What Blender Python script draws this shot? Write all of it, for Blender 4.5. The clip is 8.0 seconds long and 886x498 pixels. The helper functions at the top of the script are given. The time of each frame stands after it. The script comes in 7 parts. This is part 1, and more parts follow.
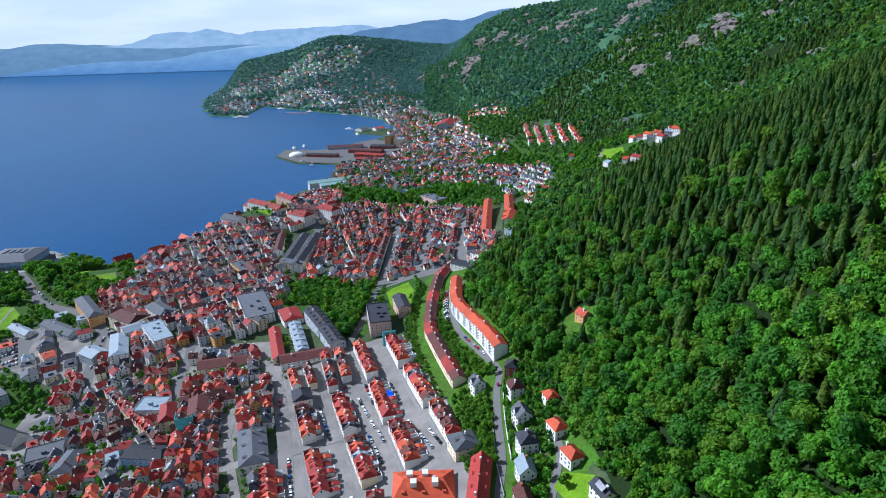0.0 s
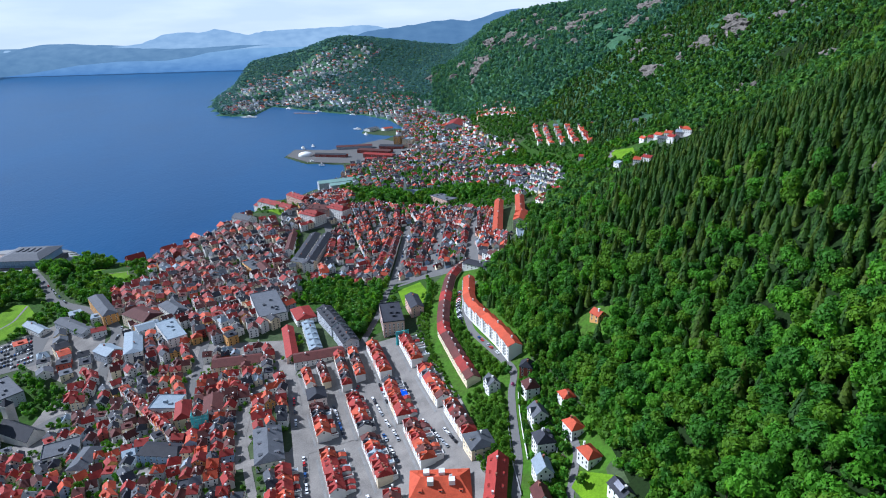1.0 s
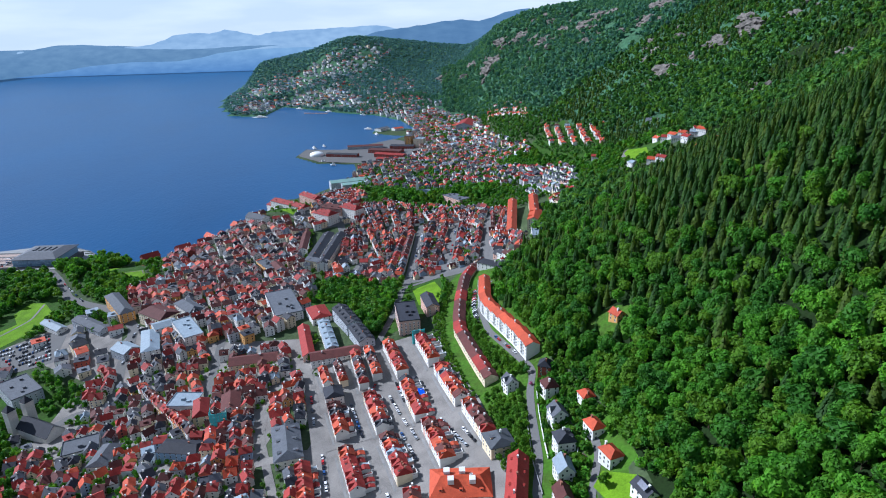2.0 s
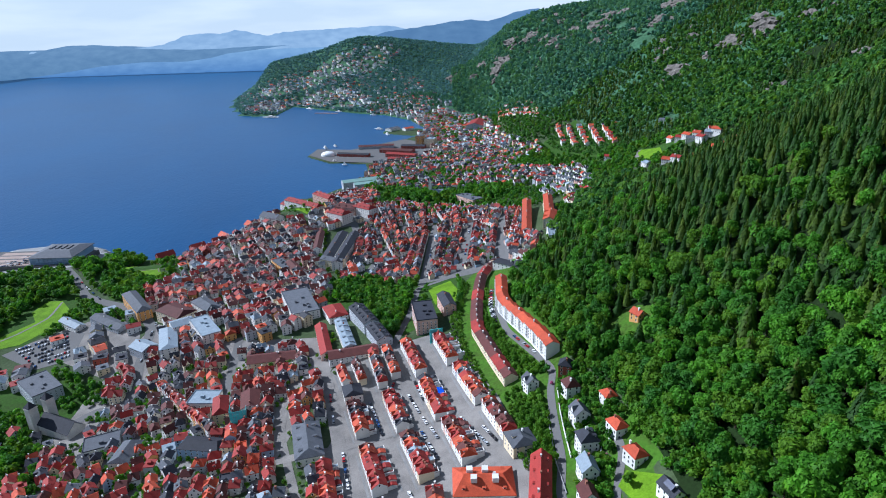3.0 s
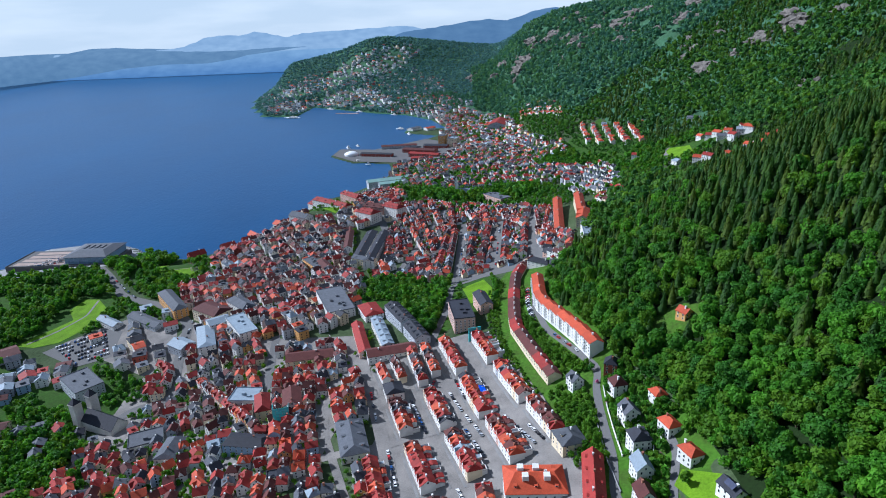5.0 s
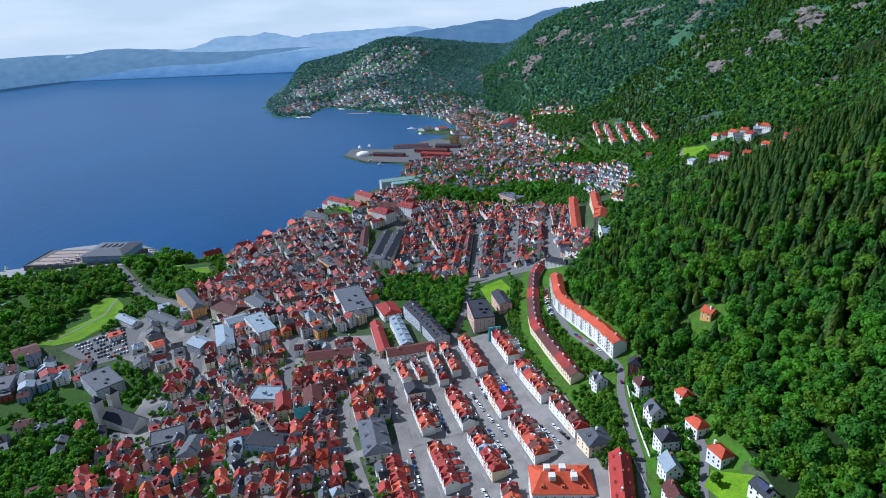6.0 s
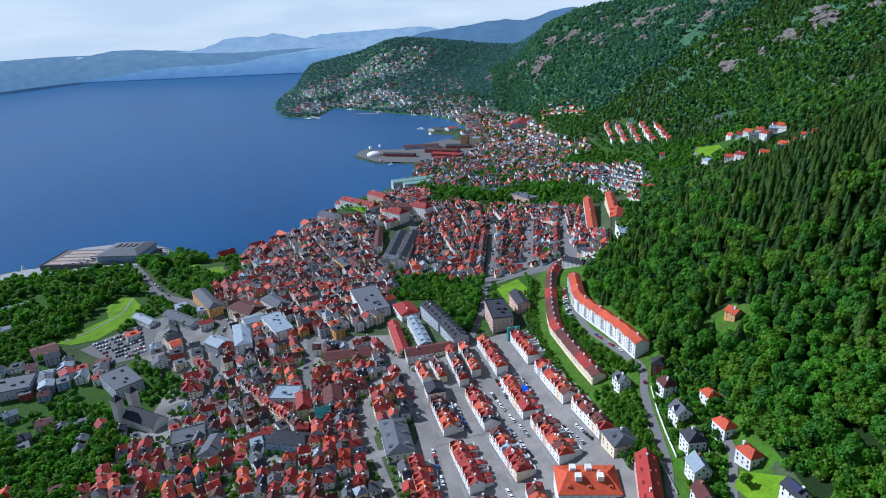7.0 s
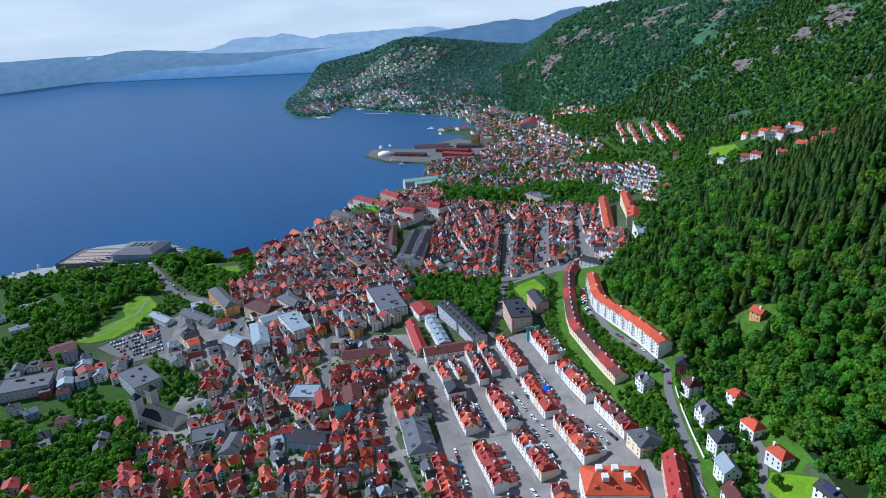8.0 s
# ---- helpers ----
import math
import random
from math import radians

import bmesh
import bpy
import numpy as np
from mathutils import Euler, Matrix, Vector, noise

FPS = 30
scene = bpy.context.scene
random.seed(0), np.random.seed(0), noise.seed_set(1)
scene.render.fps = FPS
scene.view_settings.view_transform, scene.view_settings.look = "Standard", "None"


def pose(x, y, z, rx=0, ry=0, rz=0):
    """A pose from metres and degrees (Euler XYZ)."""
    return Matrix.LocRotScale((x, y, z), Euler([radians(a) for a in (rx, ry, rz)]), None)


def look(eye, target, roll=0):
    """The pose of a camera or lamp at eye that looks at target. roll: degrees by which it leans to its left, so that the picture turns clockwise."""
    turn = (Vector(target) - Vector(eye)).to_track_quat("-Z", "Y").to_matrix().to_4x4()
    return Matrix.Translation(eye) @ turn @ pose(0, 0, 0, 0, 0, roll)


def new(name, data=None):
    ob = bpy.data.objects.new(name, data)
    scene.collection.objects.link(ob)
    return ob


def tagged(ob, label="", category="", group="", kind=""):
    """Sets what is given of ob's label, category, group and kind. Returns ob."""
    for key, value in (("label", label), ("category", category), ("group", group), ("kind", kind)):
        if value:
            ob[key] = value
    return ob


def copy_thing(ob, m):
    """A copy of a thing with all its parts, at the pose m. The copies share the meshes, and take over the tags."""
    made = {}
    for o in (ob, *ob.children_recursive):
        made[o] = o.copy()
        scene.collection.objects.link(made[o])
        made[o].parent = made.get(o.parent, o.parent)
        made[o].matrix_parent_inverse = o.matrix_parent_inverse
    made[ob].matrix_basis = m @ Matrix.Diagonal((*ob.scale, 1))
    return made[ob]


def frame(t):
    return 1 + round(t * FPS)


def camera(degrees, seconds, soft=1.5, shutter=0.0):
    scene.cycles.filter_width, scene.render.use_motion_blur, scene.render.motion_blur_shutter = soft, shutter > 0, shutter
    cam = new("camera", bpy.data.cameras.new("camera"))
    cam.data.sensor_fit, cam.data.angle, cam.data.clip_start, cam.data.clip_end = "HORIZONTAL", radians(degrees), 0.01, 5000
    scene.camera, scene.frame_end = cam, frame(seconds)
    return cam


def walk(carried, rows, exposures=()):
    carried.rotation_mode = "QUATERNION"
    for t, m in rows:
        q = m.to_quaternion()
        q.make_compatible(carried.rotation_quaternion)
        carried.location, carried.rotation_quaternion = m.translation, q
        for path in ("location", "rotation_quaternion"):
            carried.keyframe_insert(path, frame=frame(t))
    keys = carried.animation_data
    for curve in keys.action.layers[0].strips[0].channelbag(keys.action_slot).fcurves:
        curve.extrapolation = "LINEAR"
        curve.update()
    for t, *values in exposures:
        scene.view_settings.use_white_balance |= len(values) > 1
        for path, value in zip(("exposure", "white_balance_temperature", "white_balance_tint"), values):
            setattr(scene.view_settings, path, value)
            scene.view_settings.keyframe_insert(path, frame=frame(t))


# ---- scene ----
cam = camera(71.0, 8.0, soft=1.0)
PATH = [
    (0, (-12.249, 1.753, 304.44), (-10.409, 76.753, 276.72), -1.7),
    (0.5, (-14.884, 1.53, 304.266), (-13.444, 76.57, 276.586), -1.7),
    (1, (-18.187, 0.755, 304.647), (-17.107, 75.835, 276.967), -1.7),
    (1.5, (-21.223, 0.682, 304.391), (-20.663, 75.722, 276.751), -1.8),
    (3, (-33.301, -0.339, 303.985), (-34.181, 74.741, 276.425), -1.9),
    (3.5, (-37.737, -0.744, 303.998), (-39.097, 74.336, 276.438), -2.0),
    (4, (-42.203, -0.775, 303.874), (-44.083, 74.345, 276.314), -2.1),
    (4.5, (-46.66, -0.854, 303.548), (-49.02, 74.226, 276.028), -2.3),
    (6, (-61.101, -0.848, 303.096), (-64.981, 74.192, 275.656), -2.6),
    (6.5, (-66.097, -1.038, 302.946), (-70.337, 74.002, 275.546), -2.6),
    (7, (-70.871, -1.05, 302.891), (-75.591, 73.99, 275.531), -2.8),
    (7.5, (-76.137, -0.972, 302.705), (-81.257, 74.028, 275.345), -2.8),
    (8, (-80.97, -0.781, 302.379), (-86.53, 74.219, 275.059), -2.9),
]
walk(cam, [(t, look(eye, target, roll)) for t, eye, target, roll in PATH],
     [(0, 0.60, 5060, 13), (8, 0.38, 5000, 13)])

# ---- light ----
SUN_AZ, SUN_EL = -68.0, 35.0          # degrees from +y towards +x, and above the horizon
to_sun = Vector((math.sin(radians(SUN_AZ)) * math.cos(radians(SUN_EL)), math.cos(radians(SUN_AZ)) * math.cos(radians(SUN_EL)), math.sin(radians(SUN_EL))))
sun = new("sun", bpy.data.lights.new("sun", "SUN"))
sun.data.energy, sun.data.angle, sun.data.color = 5.0, radians(0.6), (1.0, 0.93, 0.82)
sun.matrix_world = look(to_sun * 900, (0, 0, 0))

world = bpy.data.worlds.new("sky")
scene.world = world
world.use_nodes = True
wn, wl = world.node_tree.nodes, world.node_tree.links
sky = wn.new("ShaderNodeTexSky")
sky.sky_type, sky.sun_disc = "NISHITA", False
sky.sun_elevation, sky.sun_rotation = radians(SUN_EL), radians(SUN_AZ)
sky.air_density, sky.dust_density, sky.ozone_density = 1.0, 0.0, 4.0
wcoord = wn.new("ShaderNodeTexCoord")
wmap = wn.new("ShaderNodeMapping")
wmap.inputs["Scale"].default_value = (3.0, 3.0, 18.0)
cloud = wn.new("ShaderNodeTexNoise")
cloud.inputs["Scale"].default_value, cloud.inputs["Detail"].default_value = 1.7, 6.0
ramp = wn.new("ShaderNodeValToRGB")
ramp.color_ramp.elements[0].position, ramp.color_ramp.elements[1].position = 0.40, 0.66
ramp.color_ramp.elements[0].color, ramp.color_ramp.elements[1].color = (9.7, 10.5, 10.2, 1), (11.8, 12.1, 11.2, 1)
# haze thins from the horizon to the zenith
sep_z = wn.new("ShaderNodeSeparateXYZ")
fade = wn.new("ShaderNodeMapRange")
fade.inputs["From Min"].default_value, fade.inputs["From Max"].default_value = 0.05, 0.40
fade.inputs["To Min"].default_value, fade.inputs["To Max"].default_value = 0.94, 0.25
cmix = wn.new("ShaderNodeMixRGB")
wl.new(wcoord.outputs["Generated"], wmap.inputs["Vector"])
wl.new(wcoord.outputs["Generated"], sep_z.inputs["Vector"])
wl.new(sep_z.outputs["Z"], fade.inputs["Value"])
wl.new(wmap.outputs["Vector"], cloud.inputs["Vector"])
wl.new(cloud.outputs["Fac"], ramp.inputs["Fac"])
wl.new(fade.outputs["Result"], cmix.inputs["Fac"])
wl.new(ramp.outputs["Color"], cmix.inputs["Color2"])
wl.new(sky.outputs["Color"], cmix.inputs["Color1"])
wl.new(cmix.outputs["Color"], wn["Background"].inputs["Color"])
wn["Background"].inputs["Strength"].default_value = 0.05
scene.view_settings.exposure = 0.0


# ---- materials ----
def shader(name):
    m = bpy.data.materials.new(name)
    m.use_nodes = True
    return m, m.node_tree.nodes, m.node_tree.links, m.node_tree.nodes["Principled BSDF"]


def mixed(nt, links, fac, a, b, kind="MIX"):
    n = nt.new("ShaderNodeMixRGB")
    n.blend_type = kind
    for socket, v in zip(("Fac", "Color1", "Color2"), (fac, a, b)):
        if isinstance(v, bpy.types.NodeSocket):
            links.new(v, n.inputs[socket])
        elif socket == "Fac":
            n.inputs[socket].default_value = v
        else:
            n.inputs[socket].default_value = (*v, 1)
    return n.outputs["Color"]


def noise_at(nt, links, scale, detail=4.0, stretch=None):
    pos = nt.new("ShaderNodeNewGeometry").outputs["Position"]
    if stretch:
        mp = nt.new("ShaderNodeMapping")
        mp.inputs["Scale"].default_value = stretch
        links.new(pos, mp.inputs["Vector"])
        pos = mp.outputs["Vector"]
    n = nt.new("ShaderNodeTexNoise")
    n.inputs["Scale"].default_value, n.inputs["Detail"].default_value = scale, detail
    links.new(pos, n.inputs["Vector"])
    return n.outputs["Fac"]


def stops(nt, links, fac, *rows, constant=False):
    n = nt.new("ShaderNodeValToRGB")
    r = n.color_ramp
    r.interpolation = "CONSTANT" if constant else "LINEAR"
    while len(r.elements) < len(rows):
        r.elements.new(0.5)
    for e, (p, c) in zip(r.elements, rows):
        e.position, e.color = p, (*c, 1)
    links.new(fac, n.inputs["Fac"])
    return n.outputs["Color"]


def times(c, k):
    return tuple(min(1, v * k) for v in c)


def surface(name, base, rough=0.8, vary=0.25, fine=2.5, coarse=0.15, bump=0.3, rand=0.12, island=0.0, metal=0.0, second=None):
    """A surface with grain and stains in world metres; rand varies it by object, island by piece."""
    m, nt, links, bsdf = shader(name)
    a = stops(nt, links, noise_at(nt, links, fine, 5), (0.3, times(base, 1 - vary)), (0.7, times(base, 1 + vary)))
    b = stops(nt, links, noise_at(nt, links, coarse, 3), (0.35, times(second or base, 1 - vary * 0.8)), (0.65, times(base, 1 + vary * 0.5)))
    c = mixed(nt, links, 0.5, a, b)
    for amount, node, socket in ((rand, "ShaderNodeObjectInfo", "Random"), (island, "ShaderNodeNewGeometry", "Random Per Island")):
        if amount:
            g = stops(nt, links, nt.new(node).outputs[socket], (0.0, (1 - amount,) * 3), (1.0, (1.0,) * 3))
            c = mixed(nt, links, 1.0, c, g, "MULTIPLY")
    links.new(c, bsdf.inputs["Base Color"])
    bsdf.inputs["Roughness"].default_value, bsdf.inputs["Metallic"].default_value = rough, metal
    bsdf.inputs["Specular IOR Level"].default_value = 0.5 if rough < 0.7 else (0.3 if rough < 0.9 else 0.08)
    if bump:
        bn = nt.new("ShaderNodeBump")
        bn.inputs["Strength"].default_value, bn.inputs["Distance"].default_value = bump, 0.15
        links.new(noise_at(nt, links, fine * 1.7, 4), bn.inputs["Height"])
        links.new(bn.outputs["Normal"], bsdf.inputs["Normal"])
    return m


def foliage(name, dark, light, yellow, rough=0.65):
    """Leaves: each clump of a crown its own shade, each tree its own hue."""
    m, nt, links, bsdf = shader(name)
    isl = nt.new("ShaderNodeNewGeometry").outputs["Random Per Island"]
    a = stops(nt, links, isl, (0.0, dark), (0.6, light), (1.0, times(light, 1.25)))
    big = stops(nt, links, noise_at(nt, links, 0.055, 3), (0.35, (0.75, 0.85, 0.9)), (0.65, (1.15, 1.1, 1.0)))
    obj = stops(nt, links, noise_at(nt, links, 0.13, 1), (0.3, dark), (0.5, light), (0.72, yellow))
    c = mixed(nt, links, 0.3, a, obj)
    c = mixed(nt, links, 1.0, c, big, "MULTIPLY")
    links.new(c, bsdf.inputs["Base Color"])
    bsdf.inputs["Roughness"].default_value = rough
    bsdf.inputs["Specular IOR Level"].default_value = 0.2
    thin = nt.new("ShaderNodeBsdfTranslucent")
    links.new(mixed(nt, links, 1.0, c, (1.25, 1.1, 0.5), "MULTIPLY"), thin.inputs["Color"])
    both = nt.new("ShaderNodeMixShader")
    both.inputs["Fac"].default_value = 0.45
    links.new(bsdf.outputs["BSDF"], both.inputs[1])
    links.new(thin.outputs["BSDF"], both.inputs[2])
    links.new(both.outputs["Shader"], nt["Material Output"].inputs["Surface"])
    return m


ROOFS = [surface("tile_orange", (0.52, 0.080, 0.027), 0.75, 0.3, 1.6, 0.3, 0.5, 0.25, 0.25),
         surface("tile_red", (0.35, 0.032, 0.022), 0.75, 0.3, 1.6, 0.3, 0.5, 0.3, 0.3),
         surface("tile_brown", (0.125, 0.036, 0.029), 0.8, 0.3, 1.6, 0.3, 0.5, 0.3, 0.3),
         surface("slate_dark", (0.036, 0.038, 0.05), 0.75, 0.35, 1.6, 0.3, 0.4, 0.3, 0.3),
         surface("slate_grey", (0.13, 0.138, 0.155), 0.82, 0.3, 1.6, 0.3, 0.4, 0.3, 0.3),
         surface("tin_pale", (0.27, 0.325, 0.37), 0.7, 0.2, 1.2, 0.3, 0.3, 0.2, 0.2)]
ROOFS.append(surface("copper_green", (0.24, 0.38, 0.33), 0.6, 0.2, 0.8, 0.1, 0.2))
ORANGE, RED, BROWN, DARK, GREY, PALE, COPPER = range(7)
WALLS = [surface("plaster_white", (0.72, 0.70, 0.655), 0.85, 0.08, 1.2, 0.25, 0.1, 0.1, 0.12),
         surface("plaster_cream", (0.74, 0.62, 0.42), 0.85, 0.1, 1.2, 0.25, 0.1, 0.12, 0.15),
         surface("boards_grey", (0.42, 0.44, 0.47), 0.8, 0.12, 1.2, 0.25, 0.15, 0.15, 0.2),
         surface("boards_red", (0.32, 0.07, 0.05), 0.8, 0.15, 1.2, 0.25, 0.15, 0.15, 0.2),
         surface("plaster_ochre", (0.62, 0.33, 0.10), 0.85, 0.1, 1.2, 0.25, 0.1, 0.12, 0.15),
         surface("plaster_pink", (0.60, 0.38, 0.30), 0.85, 0.1, 1.2, 0.25, 0.1, 0.12, 0.15),
         surface("boards_blue", (0.34, 0.45, 0.58), 0.8, 0.1, 1.2, 0.25, 0.1, 0.12, 0.2)]
WHITE, CREAM, GREYW, REDW, OCHRE, PINK, BLUE = range(7)
glass = surface("window_glass", (0.03, 0.035, 0.045), 0.12, 0.3, 0.8, 0.2, 0.0, 0.3, 0.3)
terminal_glass = surface("pale_glazing", (0.22, 0.31, 0.42), 0.2, 0.2, 0.4, 0.1, 0.0, 0.25)
paint = surface("white_paint", (0.78, 0.78, 0.76), 0.5, 0.05, 3, 0.5, 0.0, 0.05)
brick = surface("chimney_brick", (0.33, 0.15, 0.10), 0.9, 0.3, 4, 0.6, 0.3, 0.3)
asphalt = surface("asphalt", (0.125, 0.122, 0.118), 0.9, 0.18, 1.2, 0.06, 0.2, 0.05, second=(0.155, 0.15, 0.142))
paving = surface("paving", (0.205, 0.190, 0.172), 0.9, 0.28, 1.5, 0.08, 0.2, 0.05, second=(0.145, 0.136, 0.127))
concrete = surface("concrete", (0.27, 0.27, 0.265), 0.85, 0.15, 1.5, 0.1, 0.2, 0.1)
lawn = surface("lawn", (0.120, 0.225, 0.006), 0.9, 0.35, 0.9, 0.09, 0.8, 0.05, second=(0.090, 0.175, 0.008))
scrub = surface("scrub", (0.012, 0.026, 0.006), 0.95, 0.45, 0.7, 0.04, 0.8, 0.0, second=(0.022, 0.032, 0.011))
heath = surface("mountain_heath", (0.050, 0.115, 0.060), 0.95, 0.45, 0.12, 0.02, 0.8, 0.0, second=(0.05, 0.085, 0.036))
garden = surface("garden_green", (0.032, 0.078, 0.009), 0.95, 0.45, 0.5, 0.09, 0.8, 0.05, second=(0.06, 0.09, 0.025))
villa_garden = surface("villa_garden_green", (0.050, 0.118, 0.010), 0.95, 0.5, 0.5, 0.09, 0.8, 0.05, second=(0.085, 0.11, 0.026))
kerbstone = surface("kerbstone", (0.2, 0.197, 0.19), 0.9, 0.3, 1.5, 0.2, 0.2, 0.1)
town_soil = surface("town_soil", (0.055, 0.075, 0.035), 0.95, 0.45, 0.4, 0.03, 0.5, 0.0, second=(0.035, 0.07, 0.018))
rock = surface("bare_rock", (0.20, 0.178, 0.155), 0.9, 0.45, 0.25, 0.05, 1.0, 0.2, 0.2, second=(0.085, 0.085, 0.068))
bark = surface("bark", (0.09, 0.065, 0.045), 0.95, 0.3, 6, 1, 0.4, 0.2)
LEAVES = [foliage("broad_leaves", (0.036, 0.115, 0.006), (0.074, 0.210, 0.009), (0.115, 0.25, 0.012)),
          foliage("bright_leaves", (0.052, 0.155, 0.007), (0.098, 0.275, 0.011), (0.15, 0.32, 0.014)),
          foliage("olive_leaves", (0.052, 0.128, 0.006), (0.104, 0.222, 0.009), (0.155, 0.27, 0.011)),
          foliage("deep_leaves", (0.028, 0.098, 0.009), (0.054, 0.172, 0.013), (0.085, 0.20, 0.014))]
garden_leaves = foliage("garden_leaves", (0.050, 0.130, 0.007), (0.098, 0.23, 0.010), (0.165, 0.27, 0.016))
NEEDLES = [foliage("spruce_needles", (0.020, 0.060, 0.006), (0.050, 0.122, 0.009), (0.105, 0.165, 0.011)),
           foliage("olive_needles", (0.032, 0.066, 0.006), (0.076, 0.132, 0.009), (0.14, 0.185, 0.011)),
           foliage("dark_needles", (0.013, 0.046, 0.006), (0.033, 0.092, 0.009), (0.065, 0.125, 0.010))]
needles = NEEDLES[0]
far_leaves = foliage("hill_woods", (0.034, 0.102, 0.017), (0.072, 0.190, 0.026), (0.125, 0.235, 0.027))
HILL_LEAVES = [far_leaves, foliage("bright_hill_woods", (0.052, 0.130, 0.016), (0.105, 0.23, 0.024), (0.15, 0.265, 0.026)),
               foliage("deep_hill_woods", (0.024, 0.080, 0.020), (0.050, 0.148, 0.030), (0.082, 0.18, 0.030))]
# mountain greens lightened and blued, painting distance haze into the leaves
haze_blue_leaves = foliage("hazy_mountain_woods", (0.048, 0.134, 0.098), (0.082, 0.210, 0.138), (0.120, 0.25, 0.13))
HAZY_MOUNTAIN_LEAVES = [haze_blue_leaves, foliage("bright_hazy_mountain_woods", (0.062, 0.158, 0.082), (0.102, 0.235, 0.112), (0.14, 0.265, 0.105)),
                   foliage("deep_hazy_mountain_woods", (0.036, 0.106, 0.088), (0.062, 0.170, 0.122), (0.092, 0.20, 0.118))]
# leaf colours paled towards blue: the headland's haze is put into them
hazy_headland_leaves = foliage("hazy_headland_woods", (0.070, 0.164, 0.205), (0.100, 0.218, 0.262), (0.115, 0.236, 0.255))
church_stone = surface("church_stone", (0.56, 0.53, 0.48), 0.9, 0.2, 1.0, 0.2, 0.4, 0.05)
deck_coat = surface("deck_coating", (0.36, 0.27, 0.22), 0.85, 0.25, 1.0, 0.1, 0.1)
blossom = surface("pink_blossom", (0.45, 0.10, 0.22), 0.8, 0.3, 3, 0.5, 0.2)
scaffold_net = surface("teal_netting", (0.10, 0.50, 0.50), 0.7, 0.2, 1.5, 0.4, 0.2)
tarp_blue = surface("blue_tarp", (0.01, 0.10, 0.75), 0.45, 0.15, 1, 0.3, 0.2)
solar_glass = surface("solar_glass", (0.012, 0.02, 0.06), 0.15, 0.3, 0.5, 0.2, 0.0)
rubber = surface("rubber", (0.02, 0.02, 0.02), 0.8, 0.2, 8, 1, 0.0)
CAR = [surface("car_" + n, c, 0.25, 0.05, 2, 0.5, 0.0, 0.1) for n, c in
       (("white", (0.75, 0.75, 0.75)), ("silver", (0.40, 0.42, 0.44)), ("black", (0.02, 0.02, 0.025)), ("red", (0.45, 0.02, 0.02)), ("blue", (0.03, 0.08, 0.22)))]


def sea_material():
    m, nt, links, bsdf = shader("sea_water")
    far = stops(nt, links, noise_at(nt, links, 0.004, 3, (1.0, 0.5, 1.0)), (0.35, (0.0005, 0.040, 0.125)), (0.65, (0.0005, 0.050, 0.150)))
    links.new(far, bsdf.inputs["Base Color"])
    bsdf.inputs["Roughness"].default_value, bsdf.inputs["IOR"].default_value = 0.32, 1.22
    bsdf.inputs["Sheen Weight"].default_value, bsdf.inputs["Sheen Roughness"].default_value = 0.16, 0.3
    bsdf.inputs["Sheen Tint"].default_value = (0.25, 0.62, 1.0, 1)
    b1, b2 = nt.new("ShaderNodeBump"), nt.new("ShaderNodeBump")
    b1.inputs["Strength"].default_value, b1.inputs["Distance"].default_value = 0.5, 0.8
    b2.inputs["Strength"].default_value, b2.inputs["Distance"].default_value = 0.2, 2.0
    links.new(noise_at(nt, links, 0.16, 5, (1.0, 0.6, 1.0)), b1.inputs["Height"])
    links.new(noise_at(nt, links, 0.03, 4, (1.0, 0.6, 1.0)), b2.inputs["Height"])
    links.new(b1.outputs["Normal"], b2.inputs["Normal"])
    links.new(b2.outputs["Normal"], bsdf.inputs["Normal"])
    return m


def hazy_glow_material(name, low, high, z0, z1, strength=1.0):
    """Plain distance: haze and daylight put into a soft glow that pales with height."""
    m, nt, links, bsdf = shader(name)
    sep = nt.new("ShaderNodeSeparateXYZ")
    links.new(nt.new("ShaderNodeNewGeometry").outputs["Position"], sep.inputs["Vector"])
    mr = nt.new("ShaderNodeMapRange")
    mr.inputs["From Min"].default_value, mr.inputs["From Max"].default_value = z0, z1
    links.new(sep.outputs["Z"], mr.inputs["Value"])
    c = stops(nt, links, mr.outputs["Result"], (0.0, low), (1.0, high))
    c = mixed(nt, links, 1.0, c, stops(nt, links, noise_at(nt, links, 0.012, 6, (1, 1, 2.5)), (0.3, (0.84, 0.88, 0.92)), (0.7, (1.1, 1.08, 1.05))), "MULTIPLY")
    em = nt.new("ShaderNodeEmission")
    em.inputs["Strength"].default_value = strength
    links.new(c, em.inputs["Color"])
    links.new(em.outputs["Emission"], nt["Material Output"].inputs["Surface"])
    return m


# ---- the lie of the land ----
XS = np.array([-1200, -700, -450, -350, -250, -150, -50, 0, 50, 100, 150, 200, 300, 450, 650, 1000, 1700, 3000.0])
HEIGHTS, NORTHINGS = [], []


def section(y, *heights):
    """One east-west cut through the land: ground heights at the stations XS."""
    NORTHINGS.append(float(y))
    HEIGHTS.append(heights)


section(-1500, 3, 3, 3, 3, 3, 58, 120, 154, 189, 227, 266, 302, 344, 388, 431, 463, 492, 535)
section(-300, 3, 3, 3, 3, 22, 51, 81, 106, 135, 171, 212, 253, 307, 364, 418, 460, 522, 643)
section(120, 3, 3, 8, 17, 30, 48, 68, 88, 116, 151, 192, 234, 294, 357, 413, 453, 529, 685)
section(200, 3, 3, 8, 16, 29, 46, 66, 84, 104, 140, 183, 230, 289, 346, 396, 448, 535, 697)
section(280, 3, 3, 6, 12, 27, 47, 63, 79, 99, 136, 177, 226, 284, 338, 385, 442, 537, 706)
